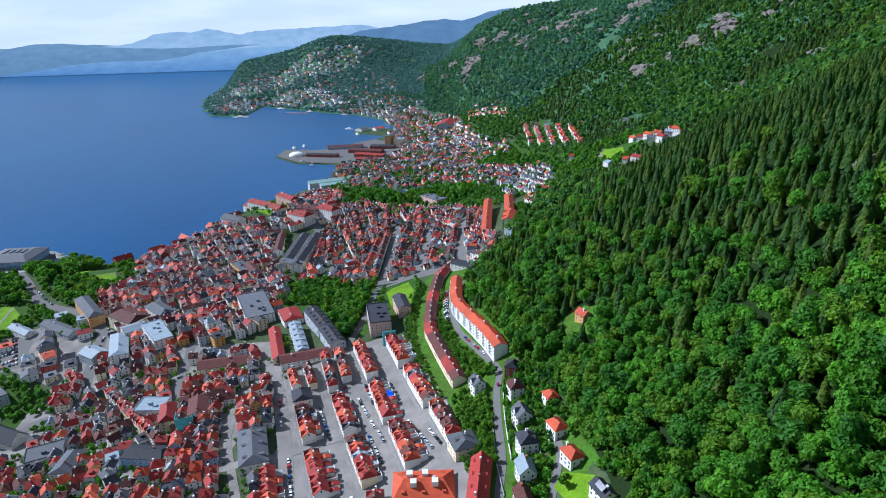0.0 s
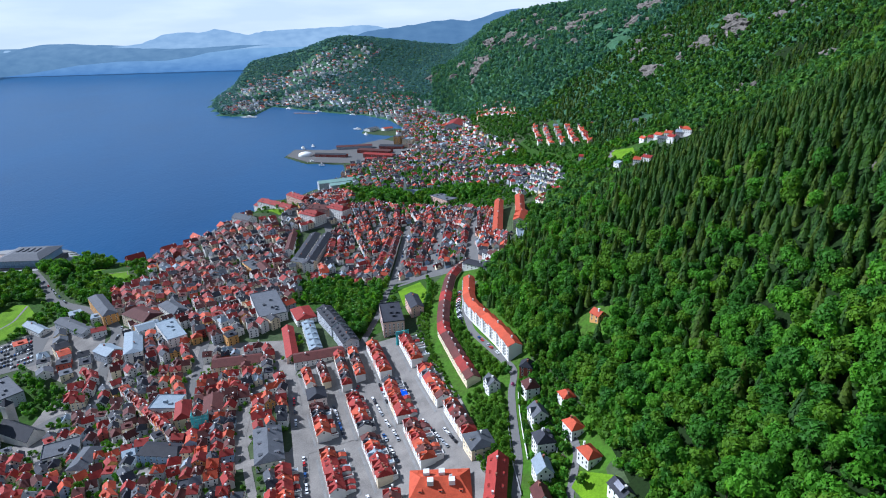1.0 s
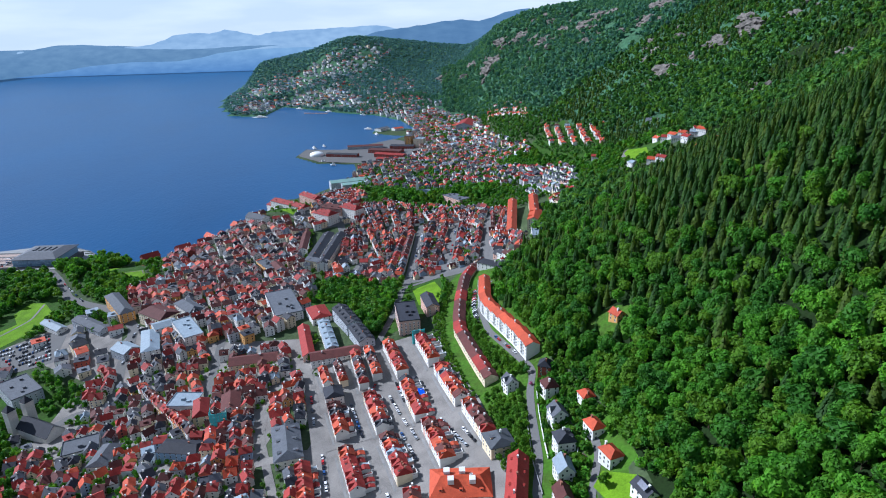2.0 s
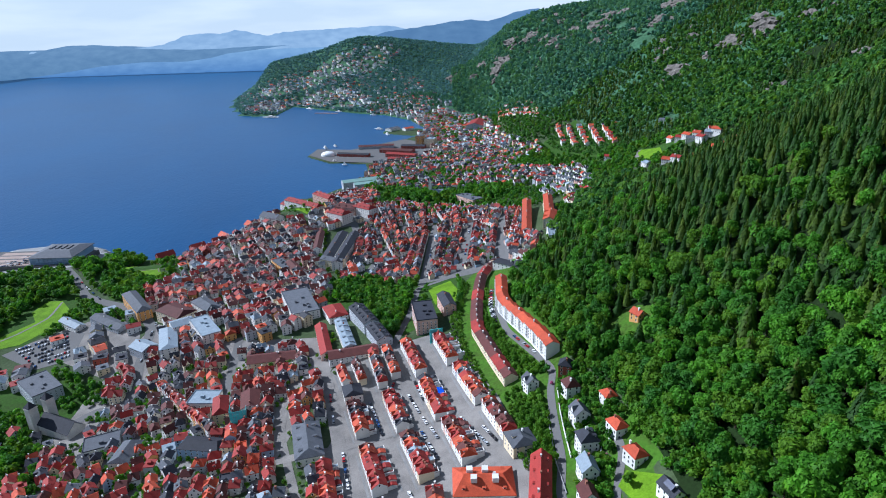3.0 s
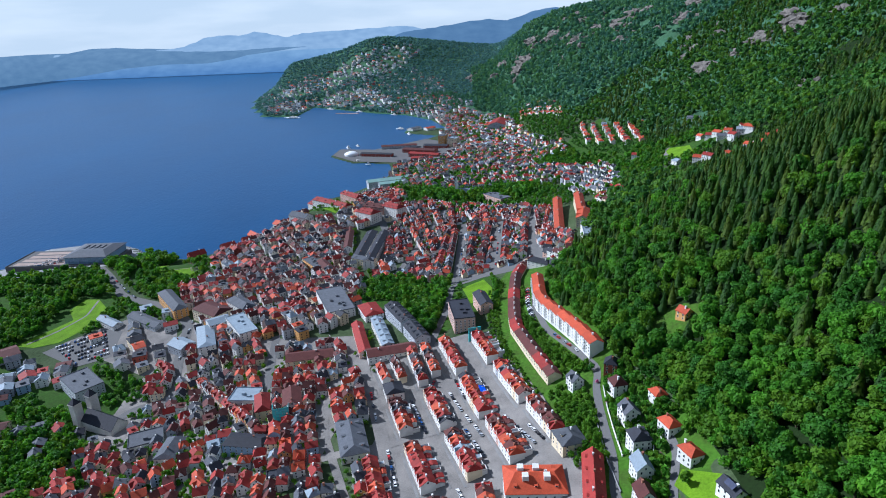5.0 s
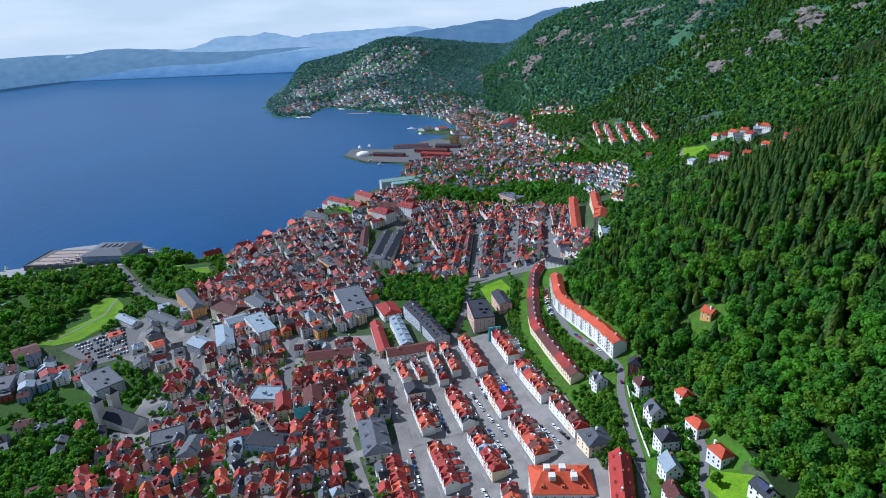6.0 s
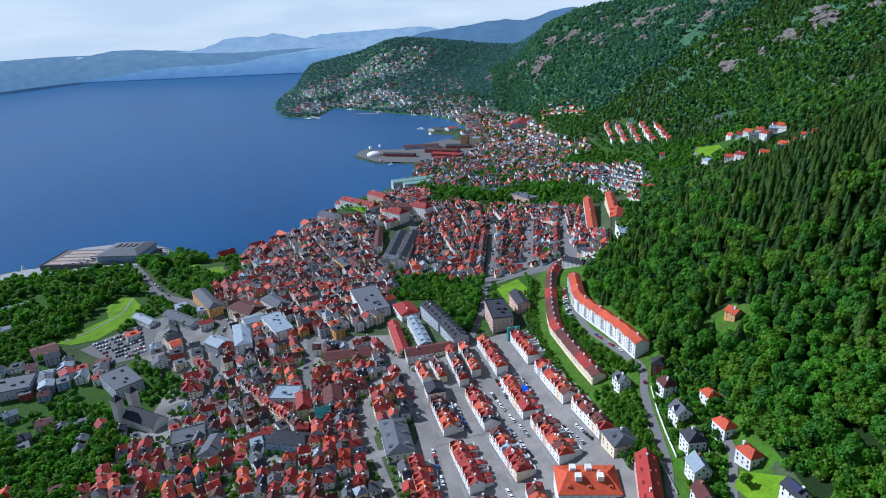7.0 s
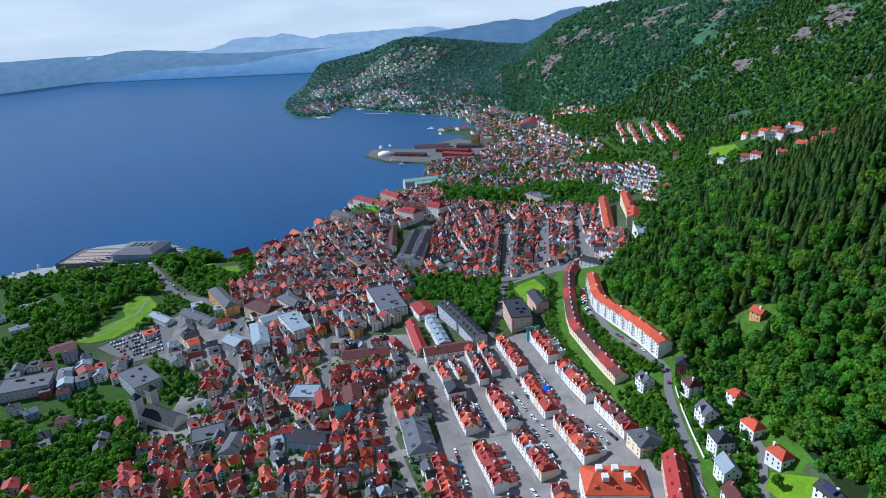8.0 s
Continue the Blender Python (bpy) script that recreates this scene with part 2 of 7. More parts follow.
section(360, 3, 3, 3, 7, 25, 48, 58, 76, 104, 138, 181, 224, 275, 327, 376, 437, 535, 710)
section(440, 3, 3, 3, 6, 28, 48, 64, 78, 107, 143, 183, 213, 258, 313, 370, 433, 532, 708)
section(520, 3, 4, 5, 20, 38, 49, 61, 74, 97, 129, 162, 190, 233, 298, 365, 430, 528, 700)
section(620, 3, 3, 15, 29, 30, 40, 50, 64, 85, 109, 130, 149, 190, 273, 356, 429, 523, 680)
section(740, 3, 3, 19, 22, 28, 39, 47, 58, 73, 89, 100, 110, 148, 237, 331, 429, 516, 652)
section(880, 3, 3, 5, 26, 50, 44, 43, 48, 59, 70, 74, 80, 126, 201, 313, 425, 505, 622)
section(1050, 3, 3, 3, 7, 19, 27, 36, 39, 45, 52, 54, 61, 98, 193, 323, 428, 497, 603)
section(1250, 3, 3, 3, 3, 4, 13, 24, 29, 30, 34, 41, 53, 105, 205, 346, 436, 502, 602)
section(1500, 14, 3, 3, 3, 3, 4, 9, 12, 13, 23, 47, 77, 145, 243, 351, 439, 506, 600)
section(1800, 49, 3, 3, 3, 3, 3, 5, 6, 6, 26, 77, 126, 194, 274, 356, 441, 504, 589)
section(2150, 3, 8, 3, 6, 10, 14, 20, 22, 30, 62, 127, 170, 237, 296, 353, 430, 485, 565)
section(2500, 3, 20, 25, 40, 48, 55, 66, 72, 90, 125, 185, 240, 300, 335, 350, 405, 454, 536)
section(2900, 40, 70, 112, 110, 106, 106, 112, 120, 130, 150, 190, 235, 280, 305, 325, 360, 412, 500)
section(3350, 84, 170, 236, 230, 218, 206, 194, 188, 184, 180, 183, 198, 230, 258, 281, 309, 364, 455)
section(4000, 20, 40, 80, 80, 80, 80, 80, 80, 80, 80, 90, 100, 120, 150, 180, 220, 280, 350)
section(5200, 3, 3, 3, 3, 3, 3, 3, 3, 3, 3, 3, 3, 3, 3, 3, 3, 3, 3)

YS, HEIGHTS = np.array(NORTHINGS), np.array(HEIGHTS, float)


SLOPES = {}


def spline_weights(s, v):
    n = len(s)
    v = np.clip(v, s[0], s[-1])
    i = np.clip(np.searchsorted(s, v, "right") - 1, 0, n - 2)
    h = s[i + 1] - s[i]
    t = (v - s[i]) / h
    key = s.tobytes()
    if key not in SLOPES:
        d = np.zeros((n, n))
        for k in range(n):
            lo, hi = max(k - 1, 0), min(k + 1, n - 1)
            if lo == k or hi == k:
                d[k, lo] -= 1 / (s[hi] - s[lo])
                d[k, hi] += 1 / (s[hi] - s[lo])
            else:
                h0, h1 = s[k] - s[lo], s[hi] - s[k]
                w0, w1 = h1 / (h0 + h1), h0 / (h0 + h1)
                d[k, lo] -= w0 / h0
                d[k, k] += w0 / h0 - w1 / h1
                d[k, hi] += w1 / h1
        SLOPES[key] = d
    d = SLOPES[key]
    e = np.eye(n)
    a, b = 2 * t ** 3 - 3 * t ** 2 + 1, t ** 3 - 2 * t ** 2 + t
    c, f = 3 * t ** 2 - 2 * t ** 3, t ** 3 - t ** 2
    return a[:, None] * e[i] + (b * h)[:, None] * d[i] + c[:, None] * e[i + 1] + (f * h)[:, None] * d[i + 1]


SHORE = [(-1500, 560), (-900, 700), (-690, 800), (-690, 872), (-600, 898), (-545, 868), (-510, 835), (-440, 812), (-400, 850), (-372, 880),
         (-352, 925), (-318, 992), (-312, 1040), (-320, 1110), (-270, 1142), (-228, 1222), (-205, 1310), (-216, 1384), (-222, 1408), (-312, 1430), (-378, 1510),
         (-372, 1600), (-275, 1580), (-150, 1712), (-118, 1757), (-222, 1822), (-215, 1900), (-95, 1880), (-150, 2060), (-245, 2200)]
SHORE_NORTH = [(-355, 2270), (-475, 2375), (-640, 2520), (-650, 2260), (-775, 2290), (-900, 2560), (-985, 2880), (-1000, 3000), (-1040, 3250), (-1080, 3600), (-1040, 3900), (-600, 4300)]
COAST = SHORE + SHORE_NORTH
LAND = COAST + [(-300, 6000), (9000, 6000), (9000, -6000), (-1500, -6000)]


def within(x, y, poly):
    hit = np.zeros(np.shape(x), bool)
    for (x0, y0), (x1, y1) in zip(poly, poly[1:] + poly[:1]):
        if y0 != y1:
            hit ^= ((y0 > y) != (y1 > y)) & (x < (x1 - x0) * (y - y0) / (y1 - y0) + x0)
    return hit


def off_line(x, y, line):
    d = np.full(np.shape(x), 1e9)
    for (x0, y0), (x1, y1) in zip(line, line[1:]):
        dx, dy = x1 - x0, y1 - y0
        t = np.clip(((x - x0) * dx + (y - y0) * dy) / (dx * dx + dy * dy), 0, 1)
        d = np.minimum(d, np.hypot(x - x0 - t * dx, y - y0 - t * dy))
    return d


def inland(x, y):
    d = off_line(x, y, COAST)
    return np.where(within(x, y, LAND), d, -d)


def ground_z(x, y):
    """Ground height at arrays of places."""
    x, y = np.asarray(x, float).ravel(), np.asarray(y, float).ravel()
    d = inland(x, y)
    h = np.einsum("ij,jk,ik->i", spline_weights(YS, y), HEIGHTS, spline_weights(XS, x))
    s = np.clip((d - 10) / (70 + 60 * np.clip((y - 2050) / 400, 0, 1)), 0, 1)
    s = s * s * (3 - 2 * s)
    quay = np.clip(2.6 + (d - 4) * 0.66, -5, 2.6)
    return np.where(d > 4, 2.6 + (np.maximum(h, 2.6) - 2.6) * s, quay)


def gz(x, y):
    return float(ground_z([x], [y])[0])


# ---- mesh helpers ----
class Shape:
    """Collects faces with materials, then becomes one mesh."""

    def __init__(self, m=None):
        self.v, self.f, self.k, self.m = [], [], [], m or Matrix()

    def add(self, verts, faces, k=0):
        n = len(self.v)
        self.v.extend((self.m @ Vector(p))[:] for p in verts)
        self.f.extend(tuple(n + i for i in f) for f in faces)
        self.k.extend([k] * len(faces))

    def box(self, x0, x1, y0, y1, z0, z1, k=0):
        self.add([(x0, y0, z0), (x1, y0, z0), (x1, y1, z0), (x0, y1, z0), (x0, y0, z1), (x1, y0, z1), (x1, y1, z1), (x0, y1, z1)],
                 [(3, 2, 1, 0), (4, 5, 6, 7), (0, 1, 5, 4), (1, 2, 6, 5), (2, 3, 7, 6), (3, 0, 4, 7)], k)

    def mesh(self, name, mats):
        me = bpy.data.meshes.new(name)
        me.from_pydata(self.v, [], self.f)
        for mt in mats:
            me.materials.append(mt)
        if len(mats) > 1:
            me.polygons.foreach_set("material_index", self.k)
        me.update()
        return me


def put_mesh(name, verts, quads, mats, index=None, smooth=False):
    """A mesh object straight from arrays of places and of equal-sided faces."""
    me = bpy.data.meshes.new(name)
    n, k = quads.shape
    me.vertices.add(len(verts))
    me.vertices.foreach_set("co", np.asarray(verts, np.float32).ravel())
    me.loops.add(n * k)
    me.loops.foreach_set("vertex_index", quads.astype(np.int32).ravel())
    me.polygons.add(n)
    me.polygons.foreach_set("loop_start", np.arange(0, n * k, k, dtype=np.int32))
    for mt in mats:
        me.materials.append(mt)
    if index is not None:
        me.polygons.foreach_set("material_index", np.asarray(index, np.int32))
    if smooth:
        me.polygons.foreach_set("use_smooth", np.ones(n, bool))
    me.update(calc_edges=True)
    me.validate()
    return new(name, me)


def part(name, me, parent, label=""):
    ob = new(name, me)
    ob.parent = parent
    return tagged(ob, label)


def thing(name, m, label, category, group="", kind=""):
    ob = new(name)
    ob.matrix_basis = m
    return tagged(ob, label, category, group, kind)


# ---- ground, sea and distance ----
def spaced(*runs):
    out = []
    for a, b, step in runs:
        out += list(np.arange(a, b, step))
    return np.array(out + [runs[-1][1]], float)


TOWN = [(-1500, -300), (-1500, 560), (-900, 700), (-690, 872), (-600, 898), (-500, 800), (-352, 925), (-312, 1040), (-320, 1110), (-228, 1222), (-205, 1310),
        (-385, 1500), (-372, 1600), (-118, 1757), (-222, 1822), (-95, 1880), (-150, 2060), (-60, 2200), (60, 1980), (150, 1700), (250, 1380), (285, 1180), (260, 1090),
        (330, 1000), (335, 860), (230, 830), (200, 950), (150, 790), (100, 660), (66, 580), (45, 520), (40, 440), (42, 365), (60, 300), (62, 240), (58, 200), (10, 100), (-150, -300)]


def build_ground():
    xs = spaced((-1500, -720, 60), (-720, 460, 8), (460, 1000, 20), (1000, 3000, 80), (3000, 6000, 500))
    ys = spaced((-1500, 60, 60), (60, 1000, 8), (1000, 2600, 16), (2600, 4300, 34), (4300, 5000, 100))
    gx, gy = np.meshgrid(xs, ys)
    z = ground_z(gx, gy)
    rough = np.array([noise.noise(Vector((x * 0.02, y * 0.02, 3.0))) + 0.5 * noise.noise(Vector((x * 0.05, y * 0.05, 9.0))) for x, y in zip(gx.ravel(), gy.ravel())])
    wild = ~within(gx.ravel(), gy.ravel(), TOWN)
    steep = np.clip((z - 60) / 150, 0, 1)
    z = z + rough * wild * steep * np.where(gy.ravel() > 700, 11, 3)
    nx, ny = len(xs), len(ys)
    i = (np.arange(ny - 1)[:, None] * nx + np.arange(nx - 1)[None, :]).ravel()
    quads = np.stack([i, i + 1, i + nx + 1, i + nx], 1)
    cx, cy = gx.ravel()[quads].mean(1), gy.ravel()[quads].mean(1)
    keep = inland(cx, cy) > -60
    quads, cx, cy = quads[keep], cx[keep], cy[keep]
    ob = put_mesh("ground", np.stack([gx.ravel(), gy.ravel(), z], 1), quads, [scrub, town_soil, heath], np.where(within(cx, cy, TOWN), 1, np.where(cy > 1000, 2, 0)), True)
    tagged(ob, "sloping ground of scrub, gardens and town soil", "ground", kind="structure")


build_ground()
sea = Shape()
sea.box(-6000, 2200, -2500, 5200, -6.0, 0.0)
tagged(new("water", sea.mesh("water", [sea_material()])), "deep blue fjord water with fine ripples", "water", kind="structure")


def ridge_line(name, label, y, rows, colour_low, colour_high, depth=260, jag=14, seed=0, line=None):
    """A far range of hills: stations of (x, foot height, crest height), with a rounded front and a back; line: where its foot bends off y."""
    sx = np.array([r[0] for r in rows], float)
    x = np.arange(sx[0], sx[-1] + 1, 30.0)
    foot = np.interp(x, sx, [r[1] for r in rows])
    w = spline_weights(sx, x)
    crest = w @ np.array([r[2] for r in rows], float)
    crest += np.array([jag * noise.fractal(Vector((a * 0.004, seed, 0)), 1.0, 2.0, 5) for a in x])
    crest = np.maximum(crest, foot + 0.3)
    crest += np.array([jag * 0.8 * noise.fractal(Vector((a * 0.016, seed, 5)), 1.0, 2.0, 4) for a in x]) * np.clip((crest - foot) / 30, 0, 1)
    y = np.interp(x, [r[0] for r in line], [r[1] for r in line]) if line else np.full(len(x), float(y))
    us = np.linspace(0, 1, 9)
    verts = []
    for u in us:
        wob = np.array([8 * noise.noise(Vector((a * 0.01, u * 6, seed))) for a in x])
        verts.append(np.stack([x, y + depth * u * u + wob, foot + (crest - foot) * np.sin(u * math.pi / 2)], 1))
    verts.append(np.stack([x, y + depth * 1.05, foot - 40], 1))
    verts = np.concatenate(verts)
    n = len(x)
    i = (np.arange(9)[:, None] * n + np.arange(n - 1)[None, :]).ravel()
    z0, z1 = min(foot), max(crest)
    ob = put_mesh("backdrop", verts, np.stack([i, i + 1, i + n + 1, i + n], 1), [hazy_glow_material(name, colour_low, colour_high, z0, z1)], None, True)
    return tagged(ob, label, "hills", kind="structure")


# ---- houses ----
def pane_mesh():
    s = Shape()
    s.add([(-0.58, 0.1, -0.78), (0.58, 0.1, -0.78), (0.58, 0.1, 0.78), (-0.58, 0.1, 0.78), (-0.58, -0.05, -0.78), (0.58, -0.05, -0.78), (0.58, -0.05, 0.78), (-0.58, -0.05, 0.78)],
          [(3, 2, 1, 0), (0, 1, 5, 4), (1, 2, 6, 5), (2, 3, 7, 6), (3, 0, 4, 7)], 0)
    for x0, x1 in ((-0.47, -0.04), (0.04, 0.47)):
        s.add([(x0, 0.12, -0.67), (x1, 0.12, -0.67), (x1, 0.12, 0.67), (x0, 0.12, 0.67)], [(3, 2, 1, 0)], 1)
    return s.mesh("window", [paint, glass])


WINDOW = pane_mesh()


def roof_shape(s, w, l, h, rise, hip=0.0, over=0.45, k=0, thick=0.28, x=0.0, y=0.0):
    """A pitched roof, its ridge along y; hip: how far the ridge stops short of the ends."""
    a, b, drop = w / 2 + over, l / 2 + over, over * rise / (w / 2)
    r = max(0.05, b - hip) if hip else b
    top = [(-a, -b, h - drop), (a, -b, h - drop), (a, b, h - drop), (-a, b, h - drop), (0, -r, h + rise), (0, r, h + rise)]
    pts = [(p[0] + x, p[1] + y, p[2]) for p in top]
    pts += [(p[0], p[1], p[2] - thick) for p in pts]
    f = [(0, 4, 5, 3), (1, 2, 5, 4), (6, 9, 11, 10), (7, 10, 11, 8), (0, 3, 9, 6), (1, 7, 8, 2)]
    if hip:
        f += [(0, 1, 4), (2, 3, 5), (6, 10, 7), (8, 11, 9), (0, 6, 7, 1), (2, 8, 9, 3)]
    else:
        f += [(0, 6, 10, 4), (4, 10, 7, 1), (2, 8, 11, 5), (5, 11, 9, 3)]
    s.add(pts, f, k)


def cross_gable(s, x0, x1, y, wy, h, rise, k=0, kw=None):
    """A gable that faces x, its ridge running from x0 back to x1; the gable wall takes kw."""
    b = wy / 2
    s.add([(x0, y - b, h), (x0, y + b, h), (x0, y, h + rise), (x1, y - b, h), (x1, y + b, h), (x1, y, h + rise)],
          [(0, 3, 5, 2), (1, 2, 5, 4)], k)
    out = 0.02 if x0 < x1 else -0.02
    s.add([(x0 + out, y - b, h - 0.3), (x0 + out, y + b, h - 0.3), (x0 + out, y + b, h), (x0 + out, y, h + rise), (x0 + out, y - b, h)], [(0, 1, 2, 3, 4)], k if kw is None else kw)


def body_shape(s, w, l, h, rise=0.0, k=0, base=-5.0):
    a, b = w / 2, l / 2
    pts = [(-a, -b, base), (a, -b, base), (a, b, base), (-a, b, base), (-a, -b, h), (a, -b, h), (a, b, h), (-a, b, h)]
    if rise:
        pts += [(0, -b, h + rise - 0.15), (0, b, h + rise - 0.15)]
        f = [(0, 1, 5, 8, 4), (2, 3, 7, 9, 6), (1, 2, 6, 5), (3, 0, 4, 7), (4, 8, 9, 7), (5, 6, 9, 8)]
    else:
        f = [(0, 1, 5, 4), (1, 2, 6, 5), (2, 3, 7, 6), (3, 0, 4, 7), (4, 5, 6, 7)]
    s.add(pts, f + [(3, 2, 1, 0)], k)


def window_places(w, l, h, rise=0.0, step=2.6, storey=2.4, sides="lrfb"):
    """Places on the outer walls: (x, y, z, turn about z in degrees)."""
    out = []
    for n in range(max(1, int(h // storey))):
        z = 1.4 + n * storey
        for side in sides:
            run = l if side in "lr" else w
            c = max(1, int((run - 0.8) // step))
            for i in range(c):
                u = (i + 0.5) * run / c - run / 2
                if side == "l":
                    out.append((-w / 2, u, z, 90))
                elif side == "r":
                    out.append((w / 2, u, z, -90))
                elif side == "f":
                    out.append((u, -l / 2, z, 180))
                else:
                    out.append((u, l / 2, z, 0))
    if rise > 2.4:
        out += [(0, -l / 2, h + 0.75, 180), (0, l / 2, h + 0.75, 0)]
    return out


def wall_gap(sh, x, y, z, turn, k):
    """A window of a distant house: a shallow framed pane."""
    m, keep = pose(x, y, z, 0, 0, turn), sh.m
    sh.m = keep @ m
    sh.add([(-0.5, 0.05, -0.7), (0.5, 0.05, -0.7), (0.5, 0.05, 0.7), (-0.5, 0.05, 0.7)], [(3, 2, 1, 0)], k)
    sh.m = keep


def framed_pane(sh, x, y, z, turn):
    """A small window in a white surround, one of many on a wall."""
    keep = sh.m
    sh.m = keep @ pose(x, y, z, 0, 0, turn)
    for a, b, d, k in ((0.6, 0.8, 0.04, 0), (0.46, 0.66, 0.07, 1)):
        sh.add([(-a, d, -b), (a, d, -b), (a, d, b), (-a, d, b)], [(3, 2, 1, 0)], k)
    sh.m = keep


ROADS = []                       # centre lines with their half width


class Grid:
    """Discs that are built over (x, y, radius), found again by the 40 m square that they lie in."""
    cells = {}

    def append(self, disc):
        self.cells.setdefault((int(disc[0] // 40), int(disc[1] // 40)), []).append(disc)

    def near(self, x, y):
        i, j = int(x // 40), int(y // 40)
        for a in (i - 1, i, i + 1):
            for b in (j - 1, j, j + 1):
                yield from self.cells.get((a, b), ())


TAKEN = Grid()


def free(x, y, r):
    for a, b, q in TAKEN.near(x, y):
        if (a - x) ** 2 + (b - y) ** 2 < (q + r) ** 2:
            return False
    for line, half in ROADS:
        for (x0, y0), (x1, y1) in zip(line, line[1:]):
            dx, dy = x1 - x0, y1 - y0
            t = ((x - x0) * dx + (y - y0) * dy) / (dx * dx + dy * dy)
            t = 0 if t < 0 else (1 if t > 1 else t)
            if (x - x0 - t * dx) ** 2 + (y - y0 - t * dy) ** 2 < (half + r) ** 2:
                return False
    return True


ROOF_WORDS = ["orange tiled", "red tiled", "brown tiled", "black slate", "grey slate", "pale metal", "green copper"]
WALL_WORDS = ["white plastered", "cream plastered", "grey boarded", "dark red boarded", "ochre plastered", "pink plastered", "pale blue boarded"]


def base_z(x, y, w, l, turn):
    c, s = math.cos(radians(turn)), math.sin(radians(turn))
    px = [x + c * u - s * v for u in (-w / 2, w / 2) for v in (-l / 2, l / 2)]
    py = [y + s * u + c * v for u in (-w / 2, w / 2) for v in (-l / 2, l / 2)]
    z = ground_z(px, py)
    return float(min(z) * 0.2 + z.mean() * 0.8)


def house(x, y, turn, w, l, h, rise, roof=RED, wall=WHITE, hip=0.0, kind="house", label="", group="", chimneys=1, front=0, dormers=0, flat=False, sides="lrfb", step=2.6, lift=0.0,
          panes=True, where=""):
    """One house as a thing with its parts. turn: degrees of its long axis from +y; front: cross gables on its left side."""
    h, rise = h * 0.8, rise * 0.88
    z = base_z(x, y, w, l, turn) + lift
    rng = random.Random(int(x * 31 + y * 17))
    words = label or "%s %s with %s %s roof%s" % (WALL_WORDS[wall], kind.replace("_", " "), "a flat" if flat else ("an" if roof == ORANGE else "a"), ROOF_WORDS[roof], where)
    if len(words.split()) > 12:
        words = words.replace(where, "")
    top = thing(kind, pose(x, y, z, 0, 0, turn), words, "church" if kind == "church" else ("house" if kind in ("house", "row_house", "villa") else "building"), group)
    s = Shape()
    body_shape(s, w, l, h, 0 if (hip or flat) else rise)
    part("wall", s.mesh("wall", [WALLS[wall]]), top)
    s = Shape()
    if flat:
        a, b = w / 2 + 0.12, l / 2 + 0.12
        s.box(-a, a, -b, b, h, h + 0.35, 0)
        s.box(-a, a, -b, -b + 0.35, h + 0.35, h + 0.9, 0)
        s.box(-a, a, b - 0.35, b, h + 0.35, h + 0.9, 0)
        s.box(-a, -a + 0.35, -b + 0.35, b - 0.35, h + 0.35, h + 0.9, 0)
        s.box(a - 0.35, a, -b + 0.35, b - 0.35, h + 0.35, h + 0.9, 0)
        for _ in range(max(1, int(l / 9))):
            u, v = rng.uniform(-w / 4, w / 4), rng.uniform(-l / 3, l / 3)
            s.box(u - 1.1, u + 1.1, v - 1.4, v + 1.4, h + 0.35, h + rng.uniform(1.3, 2.4), 0)
    else:
        roof_shape(s, w, l, h, rise, hip)
        for i in range(front):
            v = (i + 0.5) * l / front - l / 2
            cross_gable(s, -w / 2 - 0.3, 0, v, min(3.4, l / front * 0.8), h, rise * 0.85, 0, 1)
    part("roof", s.mesh("roof", [ROOFS[roof], WALLS[wall]]), top)
    if not flat:
        for i in range(chimneys):
            v = rng.choice((-1, 1)) * l * rng.uniform(0.12, 0.36) if chimneys < 3 else (i + 0.5) * l / chimneys - l / 2
            u = rng.uniform(-0.12, 0.12) * w
            c = Shape()
            c.box(u - 0.4, u + 0.4, v - 0.5, v + 0.5, h, h + rise + 0.9, 0)
            c.box(u - 0.5, u + 0.5, v - 0.6, v + 0.6, h + rise + 0.9, h + rise + 1.08, 0)
            part("chimney", c.mesh("chimney", [brick if rng.random() < 0.45 else WALLS[WHITE]]), top)
        for i in range(dormers):
            v = (i + 0.5) * l / dormers - l / 2
            for side in ((-1, 1) if dormers > 2 else (rng.choice((-1, 1)),)):
                d = Shape()
                q = side * w * 0.36
                d.box(min(q, side * 0.3), max(q, side * 0.3), v - 0.8, v + 0.8, h + 0.5, h + 0.5 + min(1.5, rise * 0.62), 1)
                d.box(min(q + side * 0.2, side * 0.3), max(q + side * 0.2, side * 0.3), v - 1.0, v + 1.0, h + 0.5 + min(1.5, rise * 0.62), h + 0.68 + min(1.5, rise * 0.62), 0)
                dorm = part("dormer", d.mesh("dormer", [ROOFS[roof], WALLS[wall]]), top)
                d = Shape()
                d.box(q - 0.04, q + 0.04, v - 0.5, v + 0.5, h + 0.75, h + 0.4 + min(1.5, rise * 0.62))
                part("pane", d.mesh("pane", [glass]), dorm)
    if panes:
        places = window_places(w, l, h, 0 if (hip or flat) else rise, step, 2.4, sides)
        if panes == "each":
            for px, py, pz, a in places:
                ob = part("window", WINDOW, top)
                ob.matrix_basis = pose(px, py, pz, 0, 0, a)
        else:
            s = Shape()
            for q in places:
                framed_pane(s, *q)
            tagged(part("glazing", s.mesh("glazing", [paint, glass]), top), kind="stuff")
    n = max(1, round(l / w))
    for i in range(n):
        v = (i + 0.5) * l / n - l / 2
        TAKEN.append((x - math.sin(radians(turn)) * v, y + math.cos(radians(turn)) * v, min(w, l / n) * 0.5))
    return top


